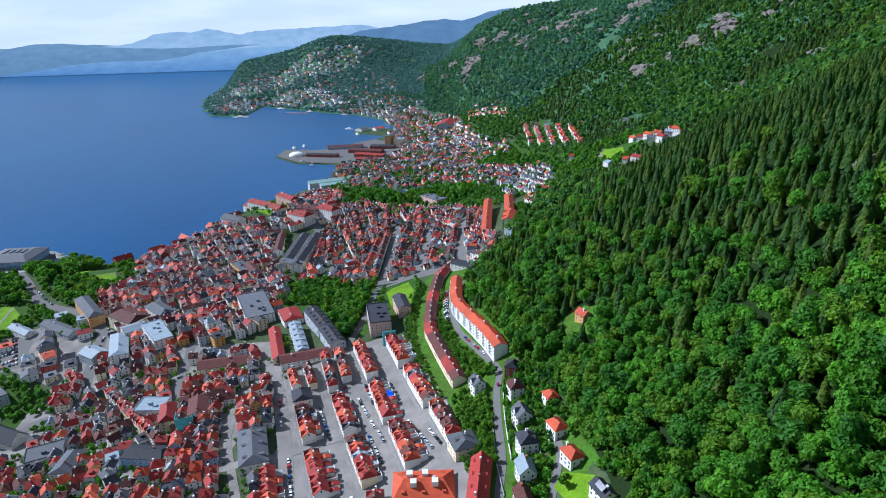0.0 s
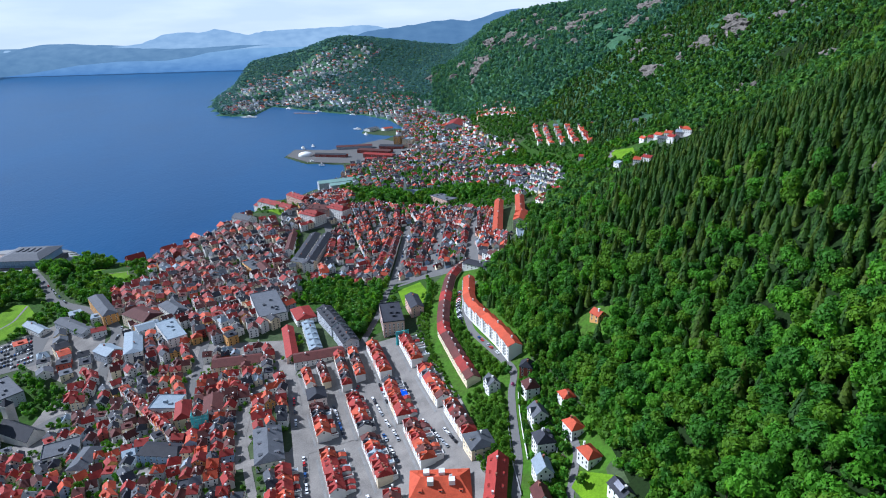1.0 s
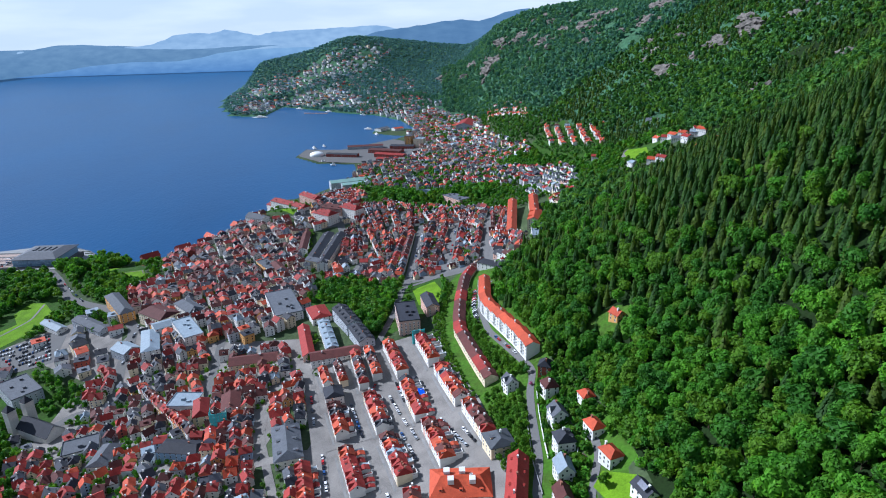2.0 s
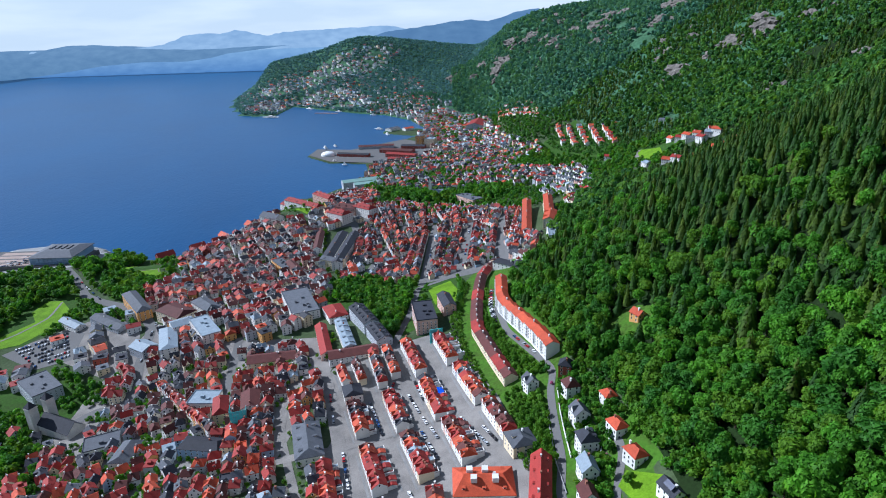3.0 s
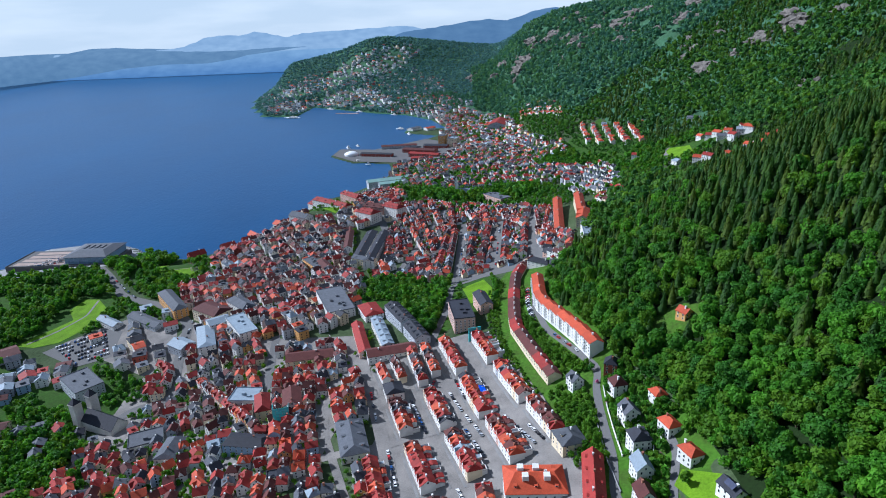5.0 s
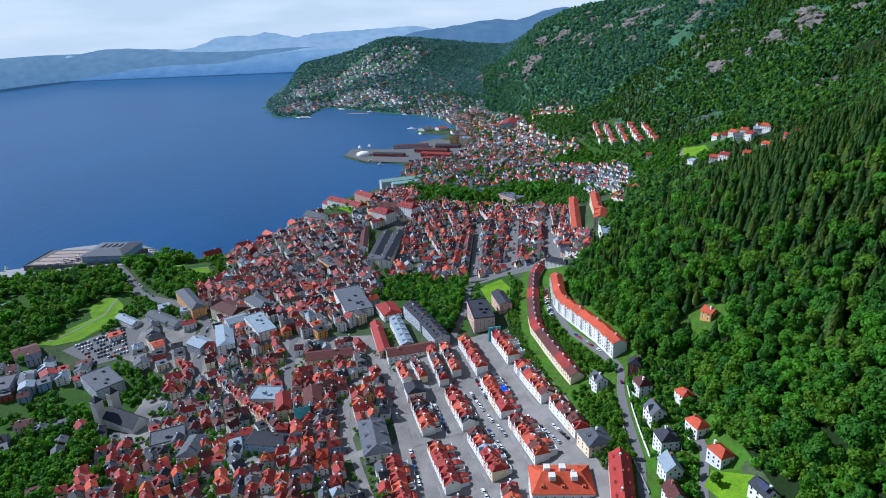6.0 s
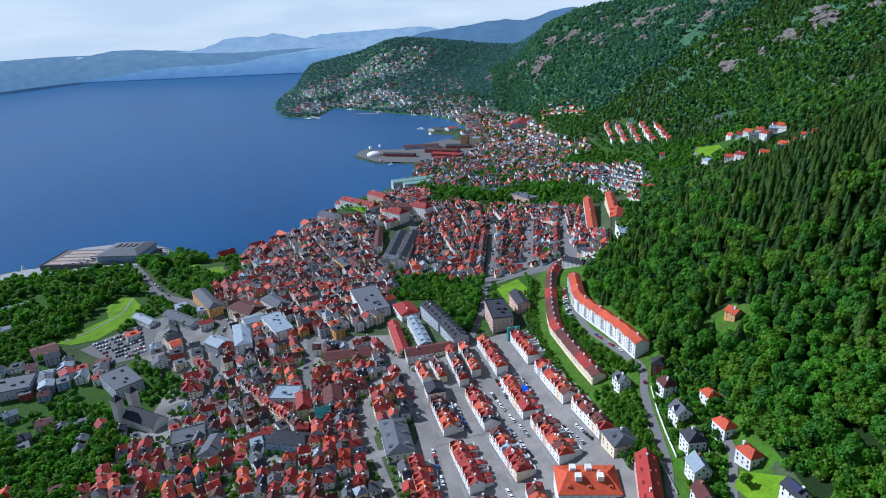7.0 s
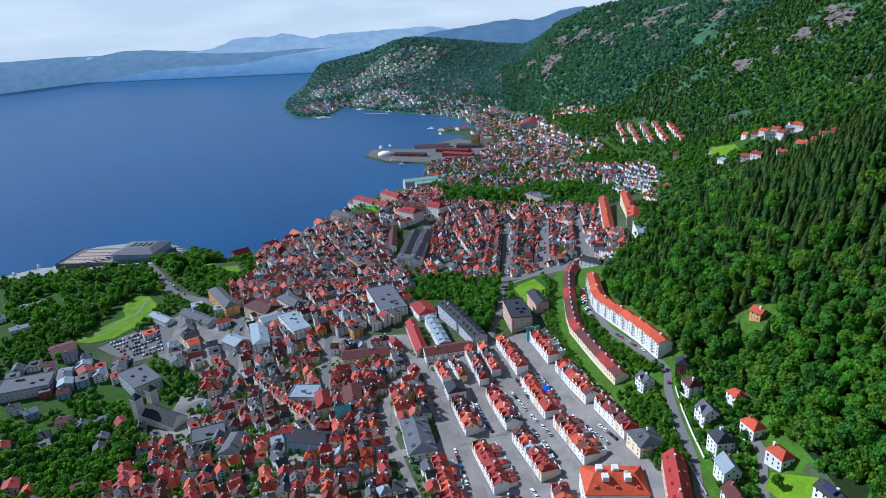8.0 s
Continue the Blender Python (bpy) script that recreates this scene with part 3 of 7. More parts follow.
def oblong(a, b, c):
    """Centre, turn, width and length of a rectangle from two corners along its left side and one on its right."""
    ax, ay, dx, dy = a[0], a[1], b[0] - a[0], b[1] - a[1]
    l = math.hypot(dx, dy)
    u = (dx / l, dy / l)
    side = (c[0] - ax) * u[1] - (c[1] - ay) * u[0]
    cx, cy = ax + dx / 2 + u[1] * side / 2, ay + dy / 2 - u[0] * side / 2
    turn = math.degrees(math.atan2(-u[0], u[1]))
    return cx, cy, (turn + 90) % 180 - 90, abs(side), l


def hall(a, b, c, h, rise, **kw):
    x, y, turn, w, l = oblong(a, b, c)
    if w > l * 1.15 and not kw.get("flat"):
        turn, w, l = turn + 90, l, w
    kw.setdefault("panes", "each" if y < 480 else True)
    kw.setdefault("step", 3.8)
    return house(x, y + 0.2 * h, (turn + 90) % 180 - 90, w, l, h, rise, **kw)


def pick(rng, weights):
    return rng.choices(range(len(weights)), weights)[0]


def terrace(a, b, c, seed, h=8.6, roofs=(6, 7.5, 4.5, 0.9, 0.3, 0.1), walls=(9, 1.2, 0.5, 0, 0.3, 0.6, 0), depth=8.8, unit=5.4):
    """A street row of joined town houses, from a to b along their left front, with low back wings and yard walls towards c."""
    rng = random.Random(seed)
    ux, uy = b[0] - a[0], b[1] - a[1]
    l = math.hypot(ux, uy)
    ux, uy = ux / l, uy / l
    rx, ry = (-uy, ux) if (c[0] - a[0]) * -uy + (c[1] - a[1]) * ux > 0 else (uy, -ux)
    full = abs((c[0] - a[0]) * rx + (c[1] - a[1]) * ry)
    depth = min(depth, full)
    n = max(1, round(l / unit))
    step = l / n
    turn = math.degrees(math.atan2(ry, rx))
    for off, wide in ((-1.5, 0.9), (full + 1.0, 0.7)):
        walkway = [(a[0] + rx * off - ux * 1.5, a[1] + ry * off - uy * 1.5), (b[0] + rx * off + ux * 1.5, b[1] + ry * off + uy * 1.5)]
        ribbon("kerb_pavement", walkway, wide * 0.8, kerbstone, "raised pale kerb pavement along a street row", "pavement", 0.32)
        ROADS.pop()
    for i in range(n):
        v = (i + 0.5) * step
        cx, cy = a[0] + ux * v + rx * depth / 2, a[1] + uy * v + ry * depth / 2 + 1.6
        r, wl_ = pick(rng, roofs), pick(rng, walls)
        e = h + rng.uniform(-0.9, 0.9)
        end = i in (0, n - 1)
        house(cx, cy, turn, depth, step - 0.06, e, rng.uniform(2.6, 3.6), r, wl_, 2.2 if end and rng.random() < 0.6 else 0.0, "row_house", "", "terraced houses of the hillside streets",
              1 if rng.random() < 0.8 else 2, 1 if rng.random() < 0.6 else 0, 1 if rng.random() < 0.5 else 0, sides="lrf" if i == 0 else ("lrb" if i == n - 1 else "lr"), step=2.6, panes="each" if a[1] > 325 else True,
              where=" in a row")
        deep = full - depth
        if deep > 2.5:
            hw = e * rng.uniform(0.25, 0.6)
            wx = depth + deep * 0.5 * (1 if rng.random() < 0.5 else 0.8)
            wing_w = deep * rng.uniform(0.7, 1.0)
            qx, qy = a[0] + ux * v + rx * (depth + wing_w / 2), a[1] + uy * v + ry * (depth + wing_w / 2) + 1.6
            z = base_z(qx, qy, wing_w, step * 0.6, turn)
            w2 = thing("back_wing", pose(qx, qy, z, 0, 0, turn), "low white back wing of a row house", "outbuilding", "back wings of the terraced houses")
            s = Shape()
            lw = step * rng.uniform(0.45, 0.8)
            body_shape(s, wing_w, lw, hw)
            part("wall", s.mesh("wall", [WALLS[WHITE if rng.random() < 0.7 else wl_]]), w2)
            s = Shape()
            if rng.random() < 0.5:
                roof_shape(s, wing_w, lw, hw, 1.0, 0, 0.15)
                part("roof", s.mesh("roof", [ROOFS[r]]), w2)
            else:
                s.box(-wing_w / 2, wing_w / 2, -lw / 2, lw / 2, hw, hw + 0.15, 0)
                s.box(-wing_w / 2, wing_w / 2, -lw / 2, -lw / 2 + 0.2, hw + 0.15, hw + 1.0, 1)
                s.box(wing_w / 2 - 0.2, wing_w / 2, -lw / 2 + 0.2, lw / 2 - 0.2, hw + 0.15, hw + 1.0, 1)
                part("roof", s.mesh("roof", [ROOFS[rng.choice((GREY, PALE, DARK, BROWN))], WALLS[WHITE]]), w2)
            TAKEN.append((qx, qy, wing_w / 2))


class Quarter:
    """Distant houses of one quarter, too many to count, in one mesh."""

    def __init__(self, label):
        self.s, self.label, self.n = Shape(), label, 0

    def house(self, x, y, turn, w, l, h, rise, roof, wall, hip=0.0, flat=False, panes=True, front=0):
        s = self.s
        h, rise = h * 0.82, rise * 0.9
        s.m = pose(x, y, base_z(x, y, w, l, turn), 0, 0, turn)
        body_shape(s, w, l, h, 0 if (hip or flat) else rise, len(ROOFS) + wall)
        if flat:
            s.box(-w / 2 - 0.1, w / 2 + 0.1, -l / 2 - 0.1, l / 2 + 0.1, h, h + 0.5, roof)
            s.box(-w / 6, w / 6, -l / 6, l / 6, h + 0.5, h + 2.0, roof)
        else:
            roof_shape(s, w, l, h, rise, hip, 0.4, roof)
            for i in range(front):
                cross_gable(s, -w / 2 - 0.3, 0, (i + 0.5) * l / front - l / 2, min(3.4, l / front * 0.8), h, rise * 0.85, roof, len(ROOFS) + wall)
            s.box(-0.4, 0.4, l * 0.2, l * 0.2 + 0.8, h + rise * 0.5, h + rise + 0.9, len(ROOFS) + WHITE)
        if panes:
            for q in window_places(w, l, h, 0 if (hip or flat) else rise, 3.3):
                wall_gap(s, *q, len(ROOFS) + len(WALLS))
        s.m = Matrix()
        self.n += 1
        TAKEN.append((x, y, (w + l) * 0.24))

    def done(self):
        tagged(new("distant_houses", self.s.mesh("distant_houses", ROOFS + WALLS + [glass])), self.label, "houses", kind="stuff")


def fill(quarter, poly, turn, pitch_x, pitch_y, seed, size=(7, 10), tall=(5, 9), roofs=(4, 6, 4, 2, 1, 1), walls=(8, 2, 1, 0.4, 0.7, 0.7, 0.4), keep=0.92, jitter=1.6, panes=True, spin=12, joined=0.0,
         things=False, flats=0.04, group="", kind="house", where=""):
    """Houses over a stretch of the plan, in ranks that follow its streets."""
    rng = random.Random(seed)
    c, s = math.cos(radians(turn)), math.sin(radians(turn))
    px, py = np.array([p[0] for p in poly]), np.array([p[1] for p in poly])
    mx, my = px.mean(), py.mean()
    r = np.hypot(px - mx, py - my).max()
    nx, ny = int(r / pitch_x) + 1, int(r / pitch_y) + 1
    for i in range(-nx, nx + 1):
        for j in range(-ny, ny + 1):
            u, v = i * pitch_x + rng.uniform(-jitter, jitter), j * pitch_y + rng.uniform(-jitter, jitter)
            x, y = mx + c * u - s * v, my + s * u + c * v
            w, l = rng.uniform(*size), rng.uniform(*size)
            h, rise = rng.uniform(*tall), rng.uniform(2.4, 3.8)
            a = turn + rng.uniform(-spin, spin) + (90 if rng.random() < 0.42 else 0)
            ro, wa = pick(rng, roofs), pick(rng, walls)
            flat, hip = rng.random() < flats, (2.5 if rng.random() < 0.2 else 0.0)
            gable = 1 if rng.random() < 0.3 else 0
            if joined:
                w, l, a = pitch_x * joined, pitch_y * 0.99, turn
            if rng.random() > keep or not within(np.array([x]), np.array([y]), poly)[0]:
                continue
            if inland(np.array([x]), np.array([y]))[0] < 7 or not free(x, y, min(w, l) * 0.42):
                continue
            if things:
                house(x, y, a, w, l, h, rise, ro, wa, hip, kind, "", group, 1, gable, 1 if rng.random() < 0.4 else 0, flat, where=where, step=3.0)
            else:
                quarter.house(x, y, a, w, l, h, rise, ro, wa, hip, flat, panes, gable)


# ---- roads and laid surfaces ----
def ribbon(name, line, half, mat_, label, category, lift=0.16, step=4.0, kind="structure", kerb=False):
    pts = []
    for (x0, y0), (x1, y1) in zip(line, line[1:]):
        n = max(1, int(math.hypot(x1 - x0, y1 - y0) / step))
        pts += [(x0 + (x1 - x0) * i / n, y0 + (y1 - y0) * i / n) for i in range(n)]
    pts = np.array(pts + [line[-1]], float)
    for _ in range(3):
        pts[1:-1] = (pts[:-2] + 2 * pts[1:-1] + pts[2:]) / 4
    d = np.gradient(pts, axis=0)
    d /= np.maximum(np.hypot(d[:, 0], d[:, 1]), 1e-6)[:, None]
    nrm = np.stack([-d[:, 1], d[:, 0]], 1)
    cols = [-half, -half / 2, 0, half / 2, half]
    xy = np.stack([pts + nrm * c for c in cols], 1).reshape(-1, 2)
    z = ground_z(xy[:, 0], xy[:, 1]) + lift
    n, k = len(pts), len(cols)
    i = (np.arange(n - 1)[:, None] * k + np.arange(k - 1)[None, :]).ravel()
    ob = put_mesh(name, np.c_[xy, z], np.stack([i, i + k, i + k + 1, i + 1], 1)[:, ::-1], [mat_], None, True)
    ROADS.append((line, half))
    return tagged(ob, label, category, kind=kind)


def laid(name, poly, mat_, label, category, lift=0.12, step=7.0, take=False):
    """A surface laid over the land within an outline."""
    bm = bmesh.new()
    bm.faces.new([bm.verts.new((x, y, 0)) for x, y in poly])
    lo = [min(p[i] for p in poly) for i in (0, 1)]
    hi = [max(p[i] for p in poly) for i in (0, 1)]
    for axis in (0, 1):
        at = lo[axis] + step
        while at < hi[axis]:
            no = (1, 0, 0) if axis == 0 else (0, 1, 0)
            bmesh.ops.bisect_plane(bm, geom=bm.verts[:] + bm.edges[:] + bm.faces[:], plane_co=(at if axis == 0 else 0, at if axis else 0, 0), plane_no=no)
            at += step
    z = ground_z([v.co.x for v in bm.verts], [v.co.y for v in bm.verts])
    for v, h in zip(bm.verts, z):
        v.co.z = h + lift
    for f in bm.faces:
        if f.normal.z < 0:
            f.normal_flip()
        f.smooth = True
    me = bpy.data.meshes.new(name)
    bm.to_mesh(me)
    bm.free()
    me.materials.append(mat_)
    if take:
        ROADS.append((list(poly) + [poly[0]], 1.0))
    return tagged(new(name, me), label, category, kind="structure")


# ---- trees ----
def leaf_cards(rng, centres, radii, count, size, squash=0.8, sides=4):
    """Small leaf clumps over the lobes of a crown, mostly facing outwards."""
    v, q = [], []
    total = sum(r * r for r in radii)
    for c, r in zip(centres, radii):
        for _ in range(max(3, int(count * r * r / total))):
            d = Vector((rng.gauss(0, 1), rng.gauss(0, 1), rng.gauss(0.25, 1))).normalized()
            p = Vector(c) + Vector((d.x * r, d.y * r, d.z * r * squash)) * rng.uniform(0.78, 1.08)
            nrm = (d + Vector((rng.uniform(-0.6, 0.6), rng.uniform(-0.6, 0.6), rng.uniform(-0.3, 0.7)))).normalized()
            t = nrm.orthogonal().normalized()
            b = nrm.cross(t)
            a = rng.uniform(0, math.tau)
            t, b = t * math.cos(a) + b * math.sin(a), b * math.cos(a) - t * math.sin(a)
            k = size * rng.uniform(0.6, 1.3)
            n = len(v)
            if sides == 4:
                v += [p - t * k, p - b * k * 0.7, p + t * k, p + b * k * 0.7]
                q.append((n, n + 1, n + 2, n + 3))
            else:
                v += [p - t * k * 1.2, p + t * k * 0.7 - b * k, p + t * k * 0.7 + b * k]
                q.append((n, n + 1, n + 2))
    return np.array([x[:] for x in v]), np.array(q)


def broad_crown(seed, count, size, lobes=9, sides=4):
    rng = random.Random(seed)
    cs, rs = [(0, 0, 7.0)], [2.6]
    for i in range(lobes):
        a = i * 2.4 + rng.uniform(-0.4, 0.4)
        z = rng.uniform(3.6, 8.8)
        d = rng.uniform(1.5, 2.8) * math.sqrt(max(0.15, 1 - ((z - 5.2) / 4.6) ** 2))
        cs.append((d * math.cos(a), d * math.sin(a), z))
        rs.append(rng.uniform(1.3, 2.0))
    return leaf_cards(rng, cs, rs, count, size, 0.8, sides)


def spruce_crown(seed, count, size, height=13.0, spread=3.7, sides=3):
    """A narrow cone of drooping boughs in ragged tiers."""
    rng = random.Random(seed)
    v, q = [], []
    for i in range(count):
        f = 1 - math.sqrt(rng.random()) * 0.98
        tier = (f * 9) % 1.0
        a = rng.uniform(0, math.tau)
        r = spread * (1 - f) ** 0.9 * (1.08 - 0.3 * tier) * rng.uniform(0.8, 1.12) + 0.1
        d, t = Vector((math.cos(a), math.sin(a), 0)), Vector((-math.sin(a), math.cos(a), 0))
        p = d * r * 0.72 + Vector((0, 0, 1.2 + (height - 1.2) * f))
        k = size * (0.45 + 0.75 * (1 - f)) * rng.uniform(0.7, 1.3)
        down = Vector((0, 0, -k * rng.uniform(0.5, 0.95)))
        n = len(v)
        if sides == 3:
            v += [p - d * k * 0.4 + Vector((0, 0, k * 0.8)), p + d * k * 0.55 + t * k * 0.7 + down, p + d * k * 0.55 - t * k * 0.7 + down]
            q.append((n, n + 1, n + 2))
        else:
            v += [p - d * k * 0.4 + Vector((0, 0, k * 0.8)), p + d * k * 0.4 + t * k * 0.6 + down * 0.5, p + d * k * 0.9 + down * 1.4, p + d * k * 0.4 - t * k * 0.6 + down * 0.5]
            q.append((n, n + 1, n + 2, n + 3))
    n = len(v)
    tip = [Vector((0, 0, height + 0.9)), Vector((0.3, 0.1, height - 1.2)), Vector((-0.2, 0.25, height - 1.2)), Vector((-0.1, -0.3, height - 1.2))]
    v += tip
    q += [(n, n + 1, n + 2), (n, n + 2, n + 3), (n, n + 3, n + 1)] if sides == 3 else [(n, n + 1, n + 2, n + 3)]
    return np.array([x[:] for x in v]), np.array(q)


def stem_mesh(height, r, limbs=0, seed=1):
    rng = random.Random(seed)
    s = Shape()

    def rod(p, q, a, b):
        d = (Vector(q) - Vector(p)).normalized()
        t = d.orthogonal().normalized()
        o = d.cross(t)
        ring = [t * math.cos(i * math.tau / 6) + o * math.sin(i * math.tau / 6) for i in range(6)]
        s.add([Vector(p) + u * a for u in ring] + [Vector(q) + u * b for u in ring], [(i, (i + 1) % 6, (i + 1) % 6 + 6, i + 6) for i in range(6)])

    rod((0, 0, -1.5), (0, 0, height * 0.5), r, r * 0.7)
    rod((0, 0, height * 0.5), (0.2, 0.1, height), r * 0.7, r * 0.15)
    for i in range(limbs):
        a = i * 2.4 + rng.uniform(-0.3, 0.3)
        z = height * rng.uniform(0.3, 0.6)
        rod((0, 0, z), (2.2 * math.cos(a), 2.2 * math.sin(a), z + 2.2), r * 0.4, r * 0.1)
    return s.mesh("trunk", [bark])


def crown_mesh(name, geo, mat_):
    v, q = geo
    me = bpy.data.meshes.new(name)
    me.from_pydata(v.tolist(), [], q.tolist())
    me.materials.append(mat_)
    me.update()
    return me


def scatter(name, kinds, spots, mat_, label, stretch=(0.75, 1.3), seed=5, stems=True):
    """Many trees as one mesh. spots: x, y, ground height, size; kinds: crowns to choose from."""
    rng = np.random.RandomState(seed)
    vs, qs, tints, n = [], [], [], 0
    mats = mat_ if isinstance(mat_, list) else [mat_]
    which = rng.randint(0, len(kinds), len(spots))
    for k, (v, q) in enumerate(kinds):
        sp = spots[which == k]
        if not len(sp):
            continue
        a = rng.uniform(0, math.tau, len(sp))
        hz = sp[:, 3] * rng.uniform(*stretch, len(sp))
        c, s = np.cos(a)[:, None], np.sin(a)[:, None]
        lean = rng.uniform(-0.05, 0.05, (len(sp), 1))
        x = (v[None, :, 0] * c - v[None, :, 1] * s) * sp[:, 3:4] + lean * v[None, :, 2] + sp[:, 0:1]
        y = (v[None, :, 0] * s + v[None, :, 1] * c) * sp[:, 3:4] + sp[:, 1:2]
        z = v[None, :, 2] * hz[:, None] + sp[:, 2:3]
        vs.append(np.stack([x, y, z], 2).reshape(-1, 3))
        qs.append((q[None] + (np.arange(len(sp)) * len(v))[:, None, None]).reshape(-1, q.shape[1]) + n)
        tints.append(np.repeat(rng.randint(0, len(mats), len(sp)), len(q)))
        n += len(sp) * len(v)
    ob = put_mesh(name, np.concatenate(vs), np.concatenate(qs), mats, np.concatenate(tints))
    return tagged(ob, label, "trees", kind="stuff")


BROAD = [broad_crown(s, 900, 0.5, 11, 3) for s in (1, 2, 3, 4)]
BROAD_MID = [broad_crown(s, 600, 0.5, 12, 3) for s in (5, 6, 7, 8)]
BROAD_FAR = [broad_crown(s, 58, 1.5, 6, 3) for s in (9, 10, 11, 12)]
BROAD_TOWN = [broad_crown(s, 120, 1.1, 9, 3) for s in (16, 17, 18, 19)]
BROAD_DIST = [broad_crown(s, 36, 1.9, 5, 3) for s in (13, 14, 15)]
SPRUCE = [spruce_crown(s, 420, 0.9, sides=4) for s in (1, 2, 3)]
SPRUCE_MID = [spruce_crown(s, 260, 1.2) for s in (4, 5, 6, 14)]
SPRUCE_FAR = [spruce_crown(s, 46, 2.1) for s in (7, 8, 9, 15)]


def near_tree(i, m):
    """A tree of its own with trunk and crown: four leafy kinds, then three spruces."""
    if i < 4:
        t = thing("tree", m, "leafy green broadleaved tree on the wooded slope", "tree", "trees of the near wood")
        part("trunk", stem_mesh(7.0, 0.3, 5, i), t)
        part("crown", crown_mesh("crown", BROAD[i], LEAVES[i]), t)
    else:
        t = thing("spruce", m, "dark green spruce with drooping boughs on the slope", "tree", "trees of the near wood")
        part("trunk", stem_mesh(13.0, 0.24, 0, i), t)
        part("crown", crown_mesh("crown", SPRUCE[i - 4], NEEDLES[i - 4]), t)
    return t


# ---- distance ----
# far hills glow by themselves, with the haze painted into their blues
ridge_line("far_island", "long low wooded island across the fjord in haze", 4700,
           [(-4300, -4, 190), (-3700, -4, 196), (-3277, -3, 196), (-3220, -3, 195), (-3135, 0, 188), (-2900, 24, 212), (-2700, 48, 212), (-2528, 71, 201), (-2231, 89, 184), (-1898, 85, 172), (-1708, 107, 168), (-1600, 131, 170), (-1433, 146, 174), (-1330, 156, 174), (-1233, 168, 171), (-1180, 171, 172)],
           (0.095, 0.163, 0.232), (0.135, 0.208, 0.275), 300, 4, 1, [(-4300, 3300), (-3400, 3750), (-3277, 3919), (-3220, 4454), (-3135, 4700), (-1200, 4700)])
ridge_line("far_range", "hazy pale blue range of hills at the end of the fjord", 4850,
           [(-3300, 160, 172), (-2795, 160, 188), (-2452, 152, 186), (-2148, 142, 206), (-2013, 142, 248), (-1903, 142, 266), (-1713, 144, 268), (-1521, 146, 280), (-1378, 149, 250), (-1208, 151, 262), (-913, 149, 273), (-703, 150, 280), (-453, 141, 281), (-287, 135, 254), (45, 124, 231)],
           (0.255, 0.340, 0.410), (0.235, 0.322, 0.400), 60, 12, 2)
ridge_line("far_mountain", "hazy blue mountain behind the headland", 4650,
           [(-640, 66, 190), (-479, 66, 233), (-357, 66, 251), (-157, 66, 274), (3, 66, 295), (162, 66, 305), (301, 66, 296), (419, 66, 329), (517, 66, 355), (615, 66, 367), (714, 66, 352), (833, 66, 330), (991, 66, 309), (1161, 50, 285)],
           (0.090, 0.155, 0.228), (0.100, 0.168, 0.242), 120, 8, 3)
# sloping glowing sheet stands in for the farthest water, haze in its colour
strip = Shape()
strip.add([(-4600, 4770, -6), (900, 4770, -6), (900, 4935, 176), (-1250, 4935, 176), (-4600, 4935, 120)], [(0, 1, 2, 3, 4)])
tagged(new("backdrop", strip.mesh("backdrop", [hazy_glow_material("hazed_far_water", (0.090, 0.175, 0.300), (0.215, 0.318, 0.400), 0, 170)])), "pale far reach of the fjord in haze", "water", kind="structure")

# ---- streets and laid ground ----
laid("pavement", [(-128, 420), (-118, 440), (-50, 452), (-30, 440), (-22, 408), (-5, 347), (5, 292), (8, 240), (-92, 235), (-122, 290), (-112, 340), (-124, 385)], paving, "worn grey street paving between the terraced rows", "paving")
laid("pavement", [(-64, 590), (-52, 790), (50, 790), (46, 590), (10, 572)], asphalt, "grey street surface between far terraces", "paving")
laid("pavement", [(-330, 560), (-245, 500), (-150, 480), (-128, 425), (-150, 300), (-262, 250), (-345, 330), (-350, 450)], paving, "old town street paving", "paving")
laid("car_park", [(-484, 545), (-470, 558), (-430, 578), (-408, 565), (-396, 518), (-428, 510)], asphalt, "grey asphalt car park beside the lawn", "car park", 0.25, 5, True)
laid("lawn", [(-524, 561), (-500, 556), (-476, 562), (-455, 590), (-452, 619), (-481, 651), (-500, 655), (-504, 629), (-486, 606)], lawn, "bright mown park lawn", "lawn", 0.25, 5, True)
laid("lawn", [(-438, 760), (-460, 742), (-430, 724), (-402, 730), (-380, 690), (-398, 684), (-420, 704), (-446, 724)], lawn, "bright green fortress lawn", "lawn", 0.3, 5, True)
laid("lawn", [(-56, 562), (-34, 574), (-27, 540), (-30, 508), (-48, 512)], lawn, "small mown park lawn among trees", "lawn", 0.25, 5, True)
laid("lawn", [(-262, 885), (-238, 856), (-226, 868), (-240, 895)], lawn, "lawn before the red-roofed fort buildings", "lawn", 0.25, 5, True)
laid("lawn", [(42, 234), (48, 242), (54, 236), (61, 228), (62, 219), (66, 200), (58, 190), (48, 214)], lawn, "villa garden lawn at the wood's edge", "lawn", 0.5, 2.0)
laid("lawn", [(63, 366), (68, 342), (80, 329), (92, 337), (94, 351), (84, 366)], villa_garden, "clearing of rough grass round the hut", "lawn", 0.5, 3)
laid("lawn", [(284, 1015), (296, 955), (276, 880), (256, 900), (262, 980)], lawn, "far meadow above the town", "lawn", 0.4, 8)
laid("lawn", [(95, 1110), (150, 1080), (150, 1060), (100, 1080)], lawn, "strip of grass among the far houses", "lawn", 0.4, 8)
